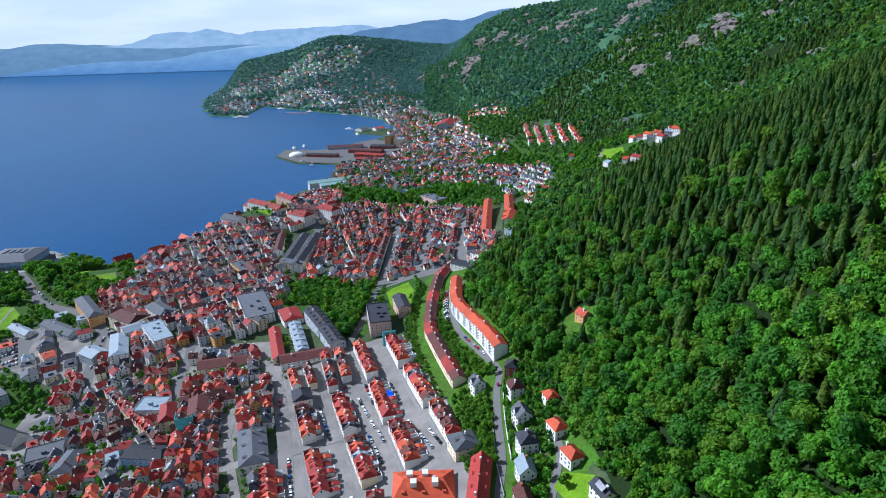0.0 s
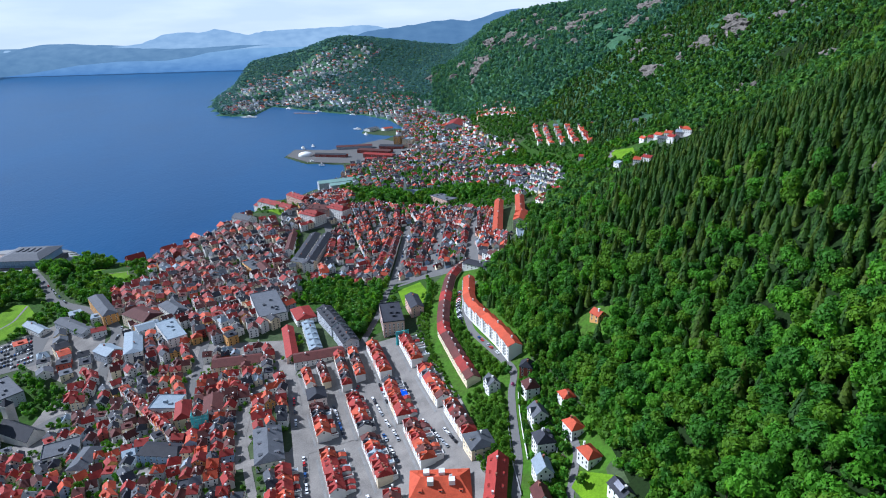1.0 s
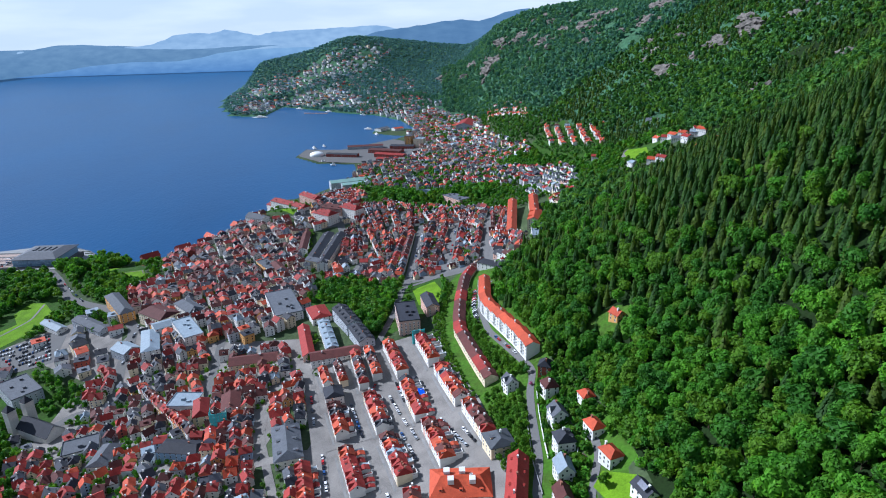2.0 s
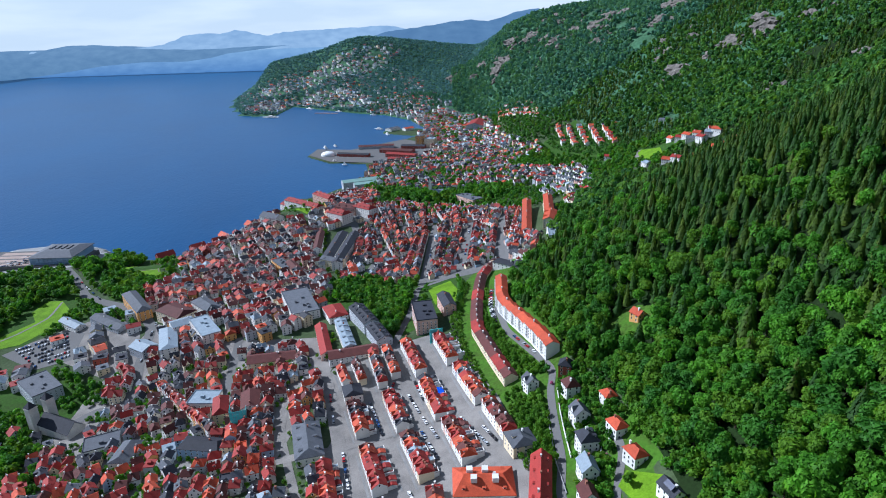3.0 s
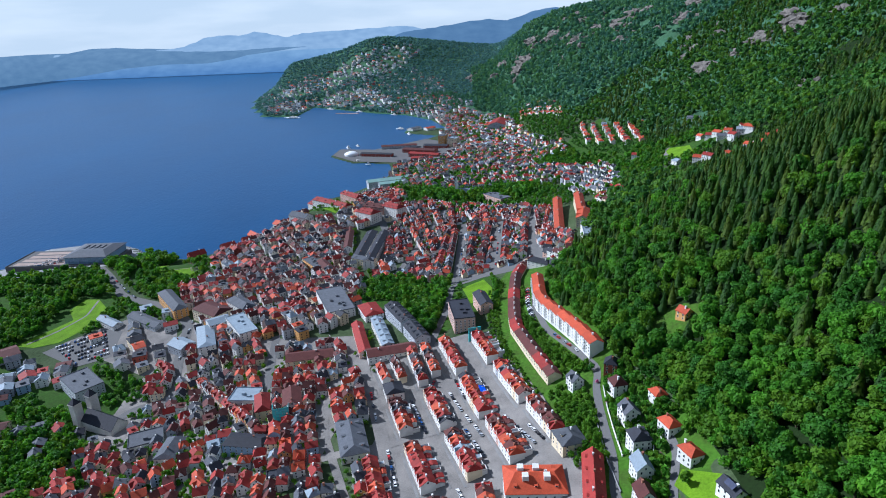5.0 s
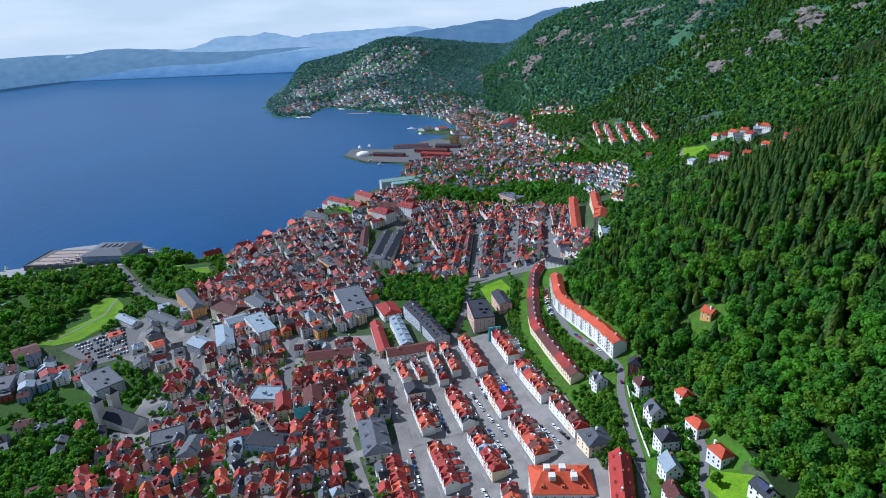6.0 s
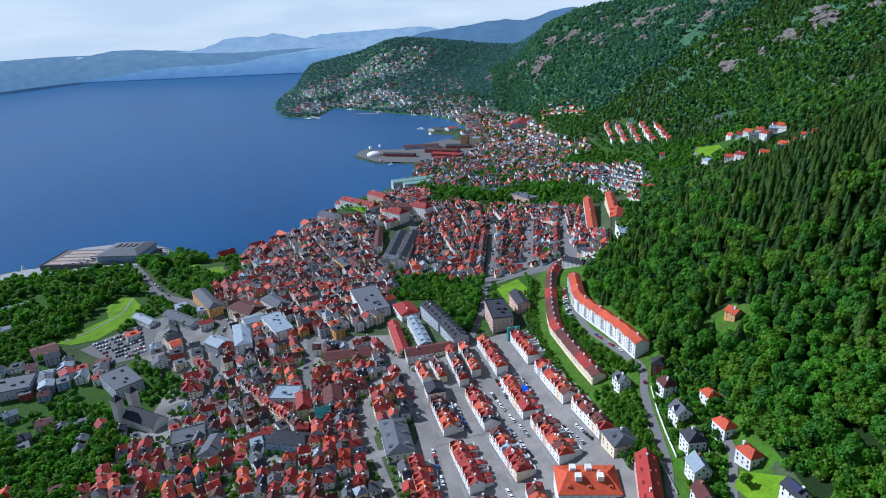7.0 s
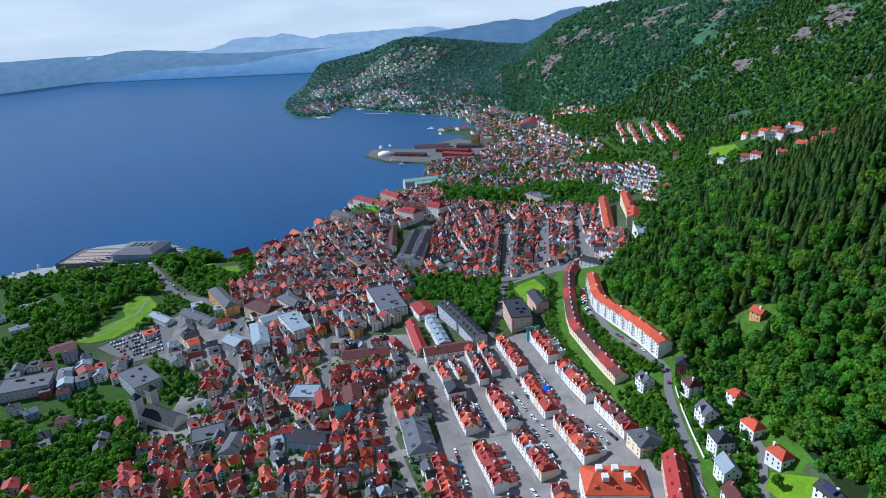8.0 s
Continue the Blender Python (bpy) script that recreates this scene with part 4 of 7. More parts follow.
laid("garden", [(-7, 345), (-20, 400), (-28, 440), (-29, 500), (-22, 550), (-8, 582), (30, 582), (66, 560), (45, 520), (40, 440), (40, 365), (60, 320), (64, 240), (48, 195), (18, 160), (6, 240), (4, 292), (-4, 345), (-10, 345)], villa_garden, "green garden ground and banks between the blocks", "garden", 0.06, 6)
laid("garden", [(-760, 735), (-640, 745), (-540, 760), (-490, 700), (-440, 640), (-400, 600), (-450, 590), (-470, 560), (-530, 550), (-640, 480), (-760, 560)], garden, "park ground of rough grass under trees", "garden", 0.06, 9)
laid("garden", [(-560, 545), (-470, 500), (-400, 500), (-345, 470), (-352, 420), (-420, 400), (-600, 430)], garden, "patchy green ground near the church", "garden", 0.06, 9)
laid("pavement", [(-470, 560), (-440, 580), (-400, 596), (-345, 556), (-322, 500), (-346, 480), (-398, 512)], paving, "paved yards beside the car park", "paving", 0.14, 7)
laid("pavement", [(-245, 960), (-205, 890), (-240, 850), (-200, 800), (-140, 830), (-140, 1060), (-210, 1080)], asphalt, "grey yards round the institute", "paving", 0.2, 9)
laid("garden", [(-500, 820), (-440, 806), (-385, 700), (-345, 680), (-352, 600), (-420, 640), (-480, 720), (-520, 770)], garden, "rough grass on the fortress hill", "garden", 0.08, 8)
laid("garden", [(-320, 1040), (-300, 900), (-225, 850), (-210, 900), (-260, 1000)], garden, "grass on the fort headland", "garden", 0.08, 8)
laid("garden", [(-160, 640), (-100, 612), (-60, 585), (-22, 580), (-24, 500), (-80, 455), (-100, 470), (-105, 510), (-160, 560)], garden, "park ground under trees", "garden", 0.06, 7)
laid("garden", [(-170, 1060), (40, 950), (80, 880), (30, 870), (-80, 920), (-160, 990)], garden, "wooded park ground", "garden", 0.08, 10)
laid("garden", [(80, 830), (150, 780), (200, 950), (330, 860), (345, 1020), (262, 1090), (285, 1180), (250, 1380), (180, 1350), (100, 1120), (150, 1070)], garden, "green slope among far houses", "garden", 0.1, 14)
laid("pavement", [(-760, 740), (-700, 800), (-690, 868), (-600, 894), (-530, 868), (-500, 826), (-540, 765), (-640, 745)], concrete, "pale concrete quay apron", "quay", 0.15, 9)
laid("pavement", [(-372, 1514), (-368, 1594), (-275, 1574), (-150, 1705), (-100, 1650), (-60, 1500), (-110, 1400), (-216, 1412), (-308, 1436)], asphalt, "grey concrete wharf ground", "quay", 0.2, 12)

ribbon("road", [(40, 150), (16, 238), (22, 265), (23, 286), (24, 307), (26, 330), (31, 346), (27, 360), (18, 390), (8, 421), (4, 466), (9, 505), (18, 518)], 2.2, asphalt, "narrow asphalt hillside road", "road", 0.3)
ribbon("road", [(36, 215), (41, 232), (46, 245), (51, 258), (50, 268)], 1.9, asphalt, "asphalt drive to the villas", "road", 0.35)
ribbon("road", [(-346, 420), (-331, 437), (-313, 432), (-304, 442), (-308, 463), (-316, 487), (-323, 522), (-333, 555), (-361, 592), (-425, 634), (-457, 657), (-499, 712), (-540, 760)], 5.0, asphalt, "curving asphalt street round the old town", "road", 0.35)
ribbon("road", [(-206, 360), (-212, 393), (-213, 423), (-219, 457), (-226, 500)], 3.6, asphalt, "straight narrow town street", "road", 0.3)
ribbon("road", [(-142, 440), (-134, 422), (-122, 382), (-111, 341), (-102, 306), (-92, 250)], 4.4, paving, "street of pale worn asphalt", "road", 0.28)
ribbon("road", [(-122, 275), (-134, 305), (-150, 346), (-156, 388), (-142, 432)], 2.6, paving, "crooked old town lane", "road", 0.28)
ribbon("road", [(-150, 318), (-109, 324), (-84, 333), (-40, 345)], 3.6, paving, "cross street between terraced rows", "road", 0.3)
ribbon("road", [(-63, 580), (-58, 690), (-52, 800)], 4.0, asphalt, "long straight street in shade", "road", 0.3)
ribbon("road", [(-24, 590), (-14, 680), (-4, 770)], 4.2, asphalt, "long straight street in shade", "road", 0.3)
ribbon("road", [(19, 600), (27, 690), (38, 770)], 4.2, asphalt, "long straight street in shade", "road", 0.3)
ribbon("road", [(-130, 630), (-112, 720), (-95, 800), (-80, 880)], 3.5, asphalt, "pale street between far terraces", "road", 0.3)
ribbon("road", [(-157, 650), (-150, 760), (-172, 850)], 5.0, asphalt, "broad street in the shade of a tall block", "road", 0.3)
ribbon("footpath", [(-512, 563), (-490, 585), (-474, 612), (-480, 648)], 1.2, paving, "pale footpath over the lawn", "path", 0.4)
ribbon("road", [(-82, 442), (-70, 505), (-66, 575), (-20, 590), (30, 575)], 3.0, asphalt, "street past the park", "road", 0.25)
ribbon("road", [(284, 1015), (272, 1000), (258, 930), (262, 895)], 3.0, paving, "pale bend of a far road", "road", 0.6)

# ---- terraced rows on the slope ----
terrace((-49, 435), (-38, 399), (-22, 401), 11)
terrace((-34, 390), (-20, 342), (-7, 340), 12)
terrace((-16, 335), (-6, 296), (3, 298), 13)
terrace((-75, 437), (-61, 394), (-50, 395), 14)
terrace((-59, 384), (-46, 338), (-32, 341), 15)
terrace((-42, 329), (-30, 283), (-16, 287), 16)
terrace((-100, 429), (-88, 387), (-80, 390), 17, depth=7)
terrace((-90, 434), (-79, 396), (-71, 398), 18, depth=7)
terrace((-84, 374), (-71, 333), (-57, 331), 19)
terrace((-68, 322), (-54, 277), (-41, 278), 20)
terrace((-123, 414), (-115, 392), (-108, 394), 21, 7.5, depth=6.5)
terrace((-113, 422), (-103, 393), (-97, 394), 22, 7.5, depth=6.5)
terrace((-108, 365), (-97, 331), (-83, 333), 23)
terrace((-93, 315), (-80, 273), (-65, 278), 24)
terrace((-117, 302), (-106, 262), (-93, 266), 25)
terrace((-78, 262), (-72, 240), (-58, 240), 26)
terrace((-50, 266), (-48, 246), (-38, 246), 27, 7)
hall((-114, 385), (-110, 371), (-98, 376), 8.5, 3, roof=DARK, wall=WHITE, hip=3.0, kind="house", where=" closing a street row", chimneys=2)
hall((-6, 290), (-2, 276), (11, 283), 9, 3.5, roof=GREY, wall=CREAM, hip=4.0, kind="house", where=" at the row's corner", chimneys=1, dormers=1)
big = hall((-35, 267), (-35, 246), (-4, 258), 11, 5.0, roof=ORANGE, wall=WHITE, hip=6.0, kind="apartment_house", where=" and pale roof boxes", chimneys=2, dormers=3)
for bx, by in ((-3.5, -7), (-3.5, 1), (3.0, -5), (3.0, 6)):
    s = Shape()
    s.box(bx - 1.8, bx + 1.8, by - 1.6, by + 1.6, 11.5, 14.2)
    part("roof_box", s.mesh("roof_box", [WALLS[WHITE]]), big, "white roof box with flat top")
net = thing("scaffold", pose(-50, 437, gz(-50, 437), 0, 0, 17), "teal netted scaffold on a gable end", "scaffold")
s = Shape()
s.box(-1, 9.5, 0, 0.5, -1, 12)
part("netting", s.mesh("netting", [scaffold_net]), net)
tarp = thing("tarpaulin", pose(-42.5, 367, 65.6, 8, 12, 15), "bright blue tarpaulin over a back roof", "tarpaulin")
s = Shape()
s.box(-2.2, 2.2, -3.4, 3.4, 0, 0.12)
part("sheet", s.mesh("sheet", [tarp_blue]), tarp)


# ---- long blocks that follow the slope ----
def long_block(kind, label, line, width, h, rise, roof, wall, storeys, category="building", balconies=False, stack=0):
    """A block along a bent line (its left front), built bay by bay, stepping with the ground."""
    cx, cy = sum(p[0] for p in line) / len(line), sum(p[1] for p in line) / len(line)
    z0 = gz(cx, cy)
    top = thing(kind, pose(cx, cy, z0), label, category)
    pts = np.array(line, float)
    d = np.gradient(pts, axis=0)
    d /= np.hypot(d[:, 0], d[:, 1])[:, None]
    nrm = np.stack([-d[:, 1], d[:, 0]], 1)
    inner = pts + nrm * width
    mid = (pts + inner) / 2
    g = ground_z(mid[:, 0], mid[:, 1])
    for i in range(len(pts) - 1):
        e0, e1 = (g[i] + g[i + 1]) / 2 + h - z0, (g[i] + g[i + 1]) / 2 + h - z0
        a, b, c, e = pts[i], pts[i + 1], inner[i + 1], inner[i]
        m0, m1 = mid[i], mid[i + 1]

        def at(p, z):
            return (p[0] - cx, p[1] - cy, z)
        s = Shape()
        low = g[i:i + 2].min() - 7 - z0
        s.add([at(a, low), at(b, low), at(c, low), at(e, low), at(a, e0), at(b, e1), at(c, e1), at(e, e0), at(m0, e0 + rise), at(m1, e1 + rise)],
              [(0, 1, 5, 4), (2, 3, 7, 6), (1, 2, 6, 9, 5), (3, 0, 4, 8, 7), (4, 5, 9, 8), (6, 7, 8, 9), (3, 2, 1, 0)])
        part("wall", s.mesh("wall", [WALLS[wall]]), top)
        s = Shape()
        o0, o1 = (a - m0) * 1.1 + m0, (b - m1) * 1.1 + m1
        p0, p1 = (e - m0) * 1.1 + m0, (c - m1) * 1.1 + m1
        up = 0.08
        lows = [at(o0, e0 - rise * 0.1 + up), at(o1, e1 - rise * 0.1 + up), at(m1, e1 + rise + up), at(m0, e0 + rise + up), at(p0, e0 - rise * 0.1 + up), at(p1, e1 - rise * 0.1 + up)]
        tops = [(p[0], p[1], p[2] + 0.3) for p in lows]
        s.add(lows + tops, [(6, 7, 8, 9), (9, 8, 11, 10), (0, 3, 2, 1), (3, 4, 5, 2), (0, 1, 7, 6), (4, 10, 11, 5), (0, 6, 9, 3), (3, 9, 10, 4), (1, 2, 8, 7), (2, 5, 11, 8)])
        part("roof", s.mesh("roof", [ROOFS[RED if stack == 1 and i % 6 in (2, 3) else roof]]), top)
        run = math.hypot(*(b - a))
        n = max(1, int(run / 3.0))
        turn = math.degrees(math.atan2(b[1] - a[1], b[0] - a[0]))
        for k in range(n):
            f = (k + 0.5) / n
            q = a + (b - a) * f
            for lv in range(storeys):
                zz = e0 + (e1 - e0) * f - 1.3 - lv * 2.3
                ob = part("window", WINDOW, top)
                ob.matrix_basis = pose(q[0] - cx, q[1] - cy, zz, 0, 0, turn + 180)
                if balconies and k % 3 == 1 and lv < storeys:
                    bs = part("balcony", BALCONY, top, "white balcony with a solid rail")
                    bs.matrix_basis = pose(q[0] - cx, q[1] - cy, zz - 1.05, 0, 0, turn + 180)
        if stack and i % stack == 0:
            c2 = Shape()
            mm = m0 * 0.5 + m1 * 0.5
            c2.box(mm[0] - cx - 0.5, mm[0] - cx + 0.5, mm[1] - cy - 0.7, mm[1] - cy + 0.7, e0 + rise * 0.5, e0 + rise + 1.7)
            part("chimney", c2.mesh("chimney", [WALLS[WHITE]]), top)
    for x, y in mid:
        TAKEN.append((x, y, width / 2 + 1))
    return top


bal = Shape()
bal.box(-1.3, 1.3, 0.05, 1.2, 0, 0.15)
bal.box(-1.3, 1.3, 1.1, 1.2, 0.15, 1.0)
bal.box(-1.3, -1.2, 0.05, 1.1, 0.15, 1.0)
bal.box(1.2, 1.3, 0.05, 1.1, 0.15, 1.0)
BALCONY = bal.mesh("balcony", [paint])


def along(line, n):
    p = np.array(line, float)
    d = np.r_[0, np.cumsum(np.hypot(*np.diff(p, axis=0).T))]
    t = np.linspace(0, d[-1], n)
    return [(float(np.interp(v, d, p[:, 0])), float(np.interp(v, d, p[:, 1]))) for v in t]


long_block("apartment_block", "long white apartment block with balconies and an orange tiled roof", along([(28, 360), (22, 388), (13, 421), (5, 452), (4, 470), (7, 512)], 12)[::-1], 9.5, 9.2, 2.4, ORANGE, WHITE, 4, balconies=True, stack=2)
long_block("crescent_block", "long curved cream housing row with brown tiled roof and white chimneys", along([(0, 353), (-11, 402), (-18, 434), (-18, 457), (-15, 496), (-9, 545), (0, 570), (12, 584)], 24)[::-1], 9.5, 5.0, 2.6, BROWN, CREAM, 2, stack=1)

# ---- villas on the wood's edge ----
VG = "villas at the wood's edge"
house(15, 339, 20, 7.8, 8.7, 9.4, 3.9, GREY, WHITE, 0, "villa", "white gabled villa with grey slate roof beside the hillside road", VG, 1, 1)
house(37, 339, -20, 7.8, 7.8, 9.1, 3.6, DARK, REDW, 2.3, "villa", "dark red villa with black slate roof below the block", VG, 1)
house(36, 318, 12, 8.3, 8.7, 9.8, 3.8, BROWN, WHITE, 2.7, "villa", "white villa with a hipped brown roof in a garden", VG, 1)
house(36, 292, 12, 8.7, 9.7, 9.8, 4.3, GREY, WHITE, 0, "villa", "white villa with a large gable and grey slate roof", VG, 1, 1)
house(35, 268, 8, 9.7, 9.7, 11.2, 3.9, DARK, WHITE, 3, "villa", "large white villa with hipped dark slate roof and terrace", VG, 2, 0, 2)
house(31, 248, 5, 8.3, 10.5, 9.8, 4.6, PALE, WHITE, 0, "villa", "white gabled villa with a pale green-grey roof", VG, 1)
house(27, 229, 5, 7.8, 9.7, 9.8, 4.3, BROWN, WHITE, 0, "villa", "white villa with a red-brown gabled roof", VG, 1)
house(53, 298, 15, 7.0, 7.8, 6.6, 2.4, ORANGE, WHITE, 2.6, "villa", "small white house with an orange hipped roof against the wood", VG, 1)
house(51, 271, 18, 7.5, 9.7, 8.4, 2.8, ORANGE, WHITE, 2.7, "villa", "white two-storey house with an orange hipped roof", VG, 1)
house(53, 246, 20, 7.5, 9.7, 8.4, 2.8, ORANGE, WHITE, 2.7, "villa", "white two-storey house with an orange hipped roof and carport", VG, 1)
solar_house = house(59, 215, 18, 6.8, 10.6, 6.7, 3.0, DARK, WHITE, 0, "villa", "white villa with dark roof carrying a blue solar panel", VG, 1)
s = Shape()
s.m = pose(-1.75, -0.8, 7.95, 0, -39, 0)
s.box(-1.4, 1.4, -2.6, 2.6, 0.3, 0.44)
part("solar_panel", s.mesh("solar_panel", [solar_glass]), solar_house, "dark blue solar panel")
house(83, 350, 28, 6.6, 7.6, 6.6, 3.0, ORANGE, OCHRE, 0, "villa", "small ochre wooden hut with orange roof in a clearing", VG, 1)
hall((6, 265), (0, 228), (16, 262), 9, 5.0, roof=RED, wall=PINK, kind="apartment_house", where=" and rows of skylights", chimneys=3, dormers=4)

# ---- larger buildings of the town ----
hall((-68, 487), (-62, 451), (-44, 448), 17, 2, roof=DARK, wall=PINK, flat=True, kind="school", where=" beside the park", step=2.8)
hall((-46, 504), (-40, 478), (-29, 480), 13, 3, roof=DARK, wall=PINK, kind="school_wing", where=" beside the park")
hall((-202, 561), (-179, 508), (-156, 519), 16, 2, roof=GREY, wall=WHITE, flat=True, kind="office_block", where=" in the old town")
hall((-154, 524), (-143, 500), (-128, 509), 9, 3, roof=RED, wall=WHITE, hip=4, kind="town_hall", where=" among houses")
hall((-126, 505), (-108, 470), (-97, 478), 14, 3.4, roof=DARK, wall=GREYW, kind="apartment_house", where=" stepped in bays", dormers=5, chimneys=2)
hall((-106, 466), (-94, 440), (-82, 446), 11, 3.4, roof=DARK, wall=GREYW, kind="apartment_house", where=" beside trees", dormers=4)
hall((-137, 491), (-121, 442), (-112, 446), 9, 2, roof=PALE, wall=WHITE, kind="apartment_house", where=" with a row of skylights", dormers=5)
hall((-154, 488), (-139, 436), (-130, 439), 8, 3, roof=RED, wall=PINK, kind="long_house", where=" beside a yard")
hall((-134, 438), (-130, 424), (-93, 438), 7, 3, roof=BROWN, wall=WHITE, kind="long_house", where=" closing the street")
hall((-204, 455), (-201, 440), (-160, 432), 7, 3.4, roof=BROWN, wall=CREAM, kind="long_house", where=" with a deep arcade", chimneys=2)
hall((-191, 393), (-185, 372), (-172, 374), 11, 3, roof=BROWN, wall=WHITE, kind="house", where=" behind scaffold netting")
net2 = thing("scaffold", pose(-185, 366.5, gz(-185, 366), 0, 0, 15), "turquoise netted scaffold round a house", "scaffold")
for name, x0, x1, y0, y1 in (("front_netting", -5.0, 6.0, -1.0, -0.85), ("side_netting", -5.15, -5.0, -1.0, 9.0), ("side_netting", 6.0, 6.15, -1.0, 5.0)):
    s = Shape()
    for lv in range(6):
        s.box(x0, x1, y0, y1, -1 + lv * 2.4, 1.25 + lv * 2.4)
    part(name, s.mesh(name, [scaffold_net]), net2)
for k in range(6):
    s = Shape()
    s.box(-5.2 + k * 2.28, -5.05 + k * 2.28, -1.25, -1.1, -1, 14.2)
    part("pole", s.mesh("pole", [concrete]), net2)
hall((-141, 343), (-131, 308), (-114, 312), 8, 4, roof=GREY, wall=WHITE, hip=5, kind="apartment_house", where=" on a street corner", dormers=3)
hall((-390, 611), (-351, 563), (-339, 571), 15, 4, roof=GREY, wall=OCHRE, hip=6, kind="office_block", label="tall ochre building with a pale grey hipped roof above trees", chimneys=0)
hall((-312, 526), (-294, 484), (-280, 490), 12, 2.6, roof=PALE, wall=WHITE, kind="office_block", where=" in a bent court", hip=5)
hall((-306, 534), (-290, 546), (-284, 530), 12, 2.6, roof=PALE, wall=WHITE, kind="office_block", where=" in a bent court")
hall((-284, 530), (-258, 494), (-243, 502), 12, 2, roof=PALE, wall=WHITE, flat=True, kind="office_block", where=" in a bent court")
hall((-330, 560), (-300, 540), (-290, 560), 14, 4, roof=BROWN, wall=CREAM, hip=5, kind="office_block", where=" at a square")
hall((-300, 575), (-275, 550), (-262, 560), 13, 4, roof=GREY, wall=WHITE, hip=5, kind="office_block", where=" at a square")
hall((-419, 471), (-389, 445), (-369, 459), 14, 2, roof=GREY, wall=GREYW, flat=True, kind="office_block", where=" beside the car park")
for bx, by, bt, bw, bl in ((-326, 452, 20, 9, 13), (-316, 446, 100, 8.5, 11), (-314, 460, 15, 8, 12), (-328, 466, 110, 8.5, 12), (-318, 474, 30, 9, 12), (-326, 482, 60, 8, 11)):
    house(bx, by, bt, bw, bl, 9, 4.0, RED, CREAM if bl == 11 else WHITE, 2.5 if bl == 13 else 0, "house", "", "houses inside a street bend", 1, 1, 1, where=" inside a street bend", step=3.0)
hall((-409, 578), (-366, 549), (-358, 560), 8, 3, roof=GREY, wall=GREYW, kind="warehouse", where=" beside the car park")
hall((-449, 588), (-420, 568), (-414, 577), 7, 3, roof=PALE, wall=WHITE, kind="warehouse", where=" beside the lawn")
hall((-181, 776), (-186, 676), (-172, 672), 12, 3, roof=DARK, wall=WHITE, kind="apartment_house", where=" round a long court", chimneys=3)
hall((-163, 770), (-170, 662), (-158, 660), 12, 3, roof=DARK, wall=WHITE, kind="apartment_house", where=" round a long court", chimneys=3)
hall((-212, 800), (-203, 720), (-193, 722), 10, 3, roof=BROWN, wall=WHITE, kind="apartment_house", where=" along a green strip", chimneys=2)
hall((-186, 676), (-160, 662), (-158, 674), 14, 3, roof=GREY, wall=CREAM, kind="apartment_house", where=" closing a court")
hall((-250, 700), (-228, 670), (-218, 678), 12, 2, roof=GREY, wall=OCHRE, flat=True, kind="office_block", where=" in the old town")
hall((-232, 690), (-214, 660), (-204, 668), 10, 3.5, roof=BROWN, wall=CREAM, kind="house", where=" in the old town")
FORT = "red-roofed fort buildings above the water"
for a, b, c, wd, hh in (((-284, 912), (-226, 864), (-216, 876), WHITE, 16), ((-302, 950), (-264, 914), (-254, 924), WHITE, 19), ((-290, 962), (-240, 930), (-234, 944), WHITE, 17),
                        ((-244, 930), (-214, 896), (-203, 906), PINK, 17)):
    hall(a, b, c, hh, 4.2, roof=RED, wall=wd, hip=3, kind="fort_building", group=FORT, where=" on the headland", chimneys=2, dormers=4)
hall((-205, 832), (-180, 812), (-168, 828), 17, 5, roof=RED, wall=WHITE, hip=6, kind="institute", where=" with rounded ends", dormers=4)
hall((-172, 858), (-146, 836), (-136, 850), 17, 5, roof=RED, wall=WHITE, hip=6, kind="institute", where=" with rounded ends", dormers=4)
hall((-200, 868), (-168, 852), (-160, 868), 12, 4, roof=BROWN, wall=PINK, hip=4, kind="institute", where=" behind", dormers=3)
s_green = ((-240, 1172), (-152, 1204), (-234, 1152))
hall(*s_green, 14, 4, roof=COPPER, wall=GREYW, kind="harbour_hall", label="long grey harbour building with a green copper roof at the shore", step=4, chimneys=0)
hall((-214, 1150), (-170, 1166), (-208, 1134), 10, 3, roof=COPPER, wall=GREYW, kind="harbour_hall", label="lower grey harbour wing with a green copper roof", step=4, chimneys=0)
hall((8, 562), (26, 548), (30, 560), 7, 3, roof=DARK, wall=WHITE, kind="villa", label="white house with dark hipped roof at the wood's foot", hip=4)
hall((24, 520), (48, 516), (46, 532), 7, 3.4, roof=DARK, wall=WHITE, kind="villa", label="white house with dark slate roofs at the wood's foot", hip=4)
hall((45, 633), (60, 752), (70, 748), 14, 3.2, roof=ORANGE, wall=WHITE, kind="apartment_block", where=" on a steep street", chimneys=5)
hall((74, 660), (84, 742), (94, 738), 13, 3.2, roof=ORANGE, wall=CREAM, kind="apartment_block", where=" on a steep street", chimneys=4)
hall((66, 625), (74, 660), (86, 655), 13, 3.2, roof=ORANGE, wall=CREAM, kind="apartment_block", where=" on a steep street", front=2)
hall((62, 560), (66, 600), (78, 598), 11, 2, roof=PALE, wall=WHITE, flat=True, kind="apartment_block", where=" against the wood")
# waterfront
for a, b, c, ro, wa in (((-402, 822), (-388, 836), (-380, 824), RED, REDW), ((-380, 850), (-364, 862), (-358, 850), RED, REDW), ((-374, 862), (-348, 836), (-340, 845), ORANGE, OCHRE),
                        ((-346, 898), (-318, 874), (-308, 885), ORANGE, WHITE), ((-328, 934), (-302, 908), (-294, 917), RED, REDW), ((-436, 790), (-420, 806), (-412, 796), RED, REDW),
                        ((-304, 846), (-276, 828), (-268, 842), GREY, WHITE)):
    hall(a, b, c, 14, 5.5, roof=ro, wall=wa, kind="boathouse", where=" at the waterfront", group="waterfront warehouses")

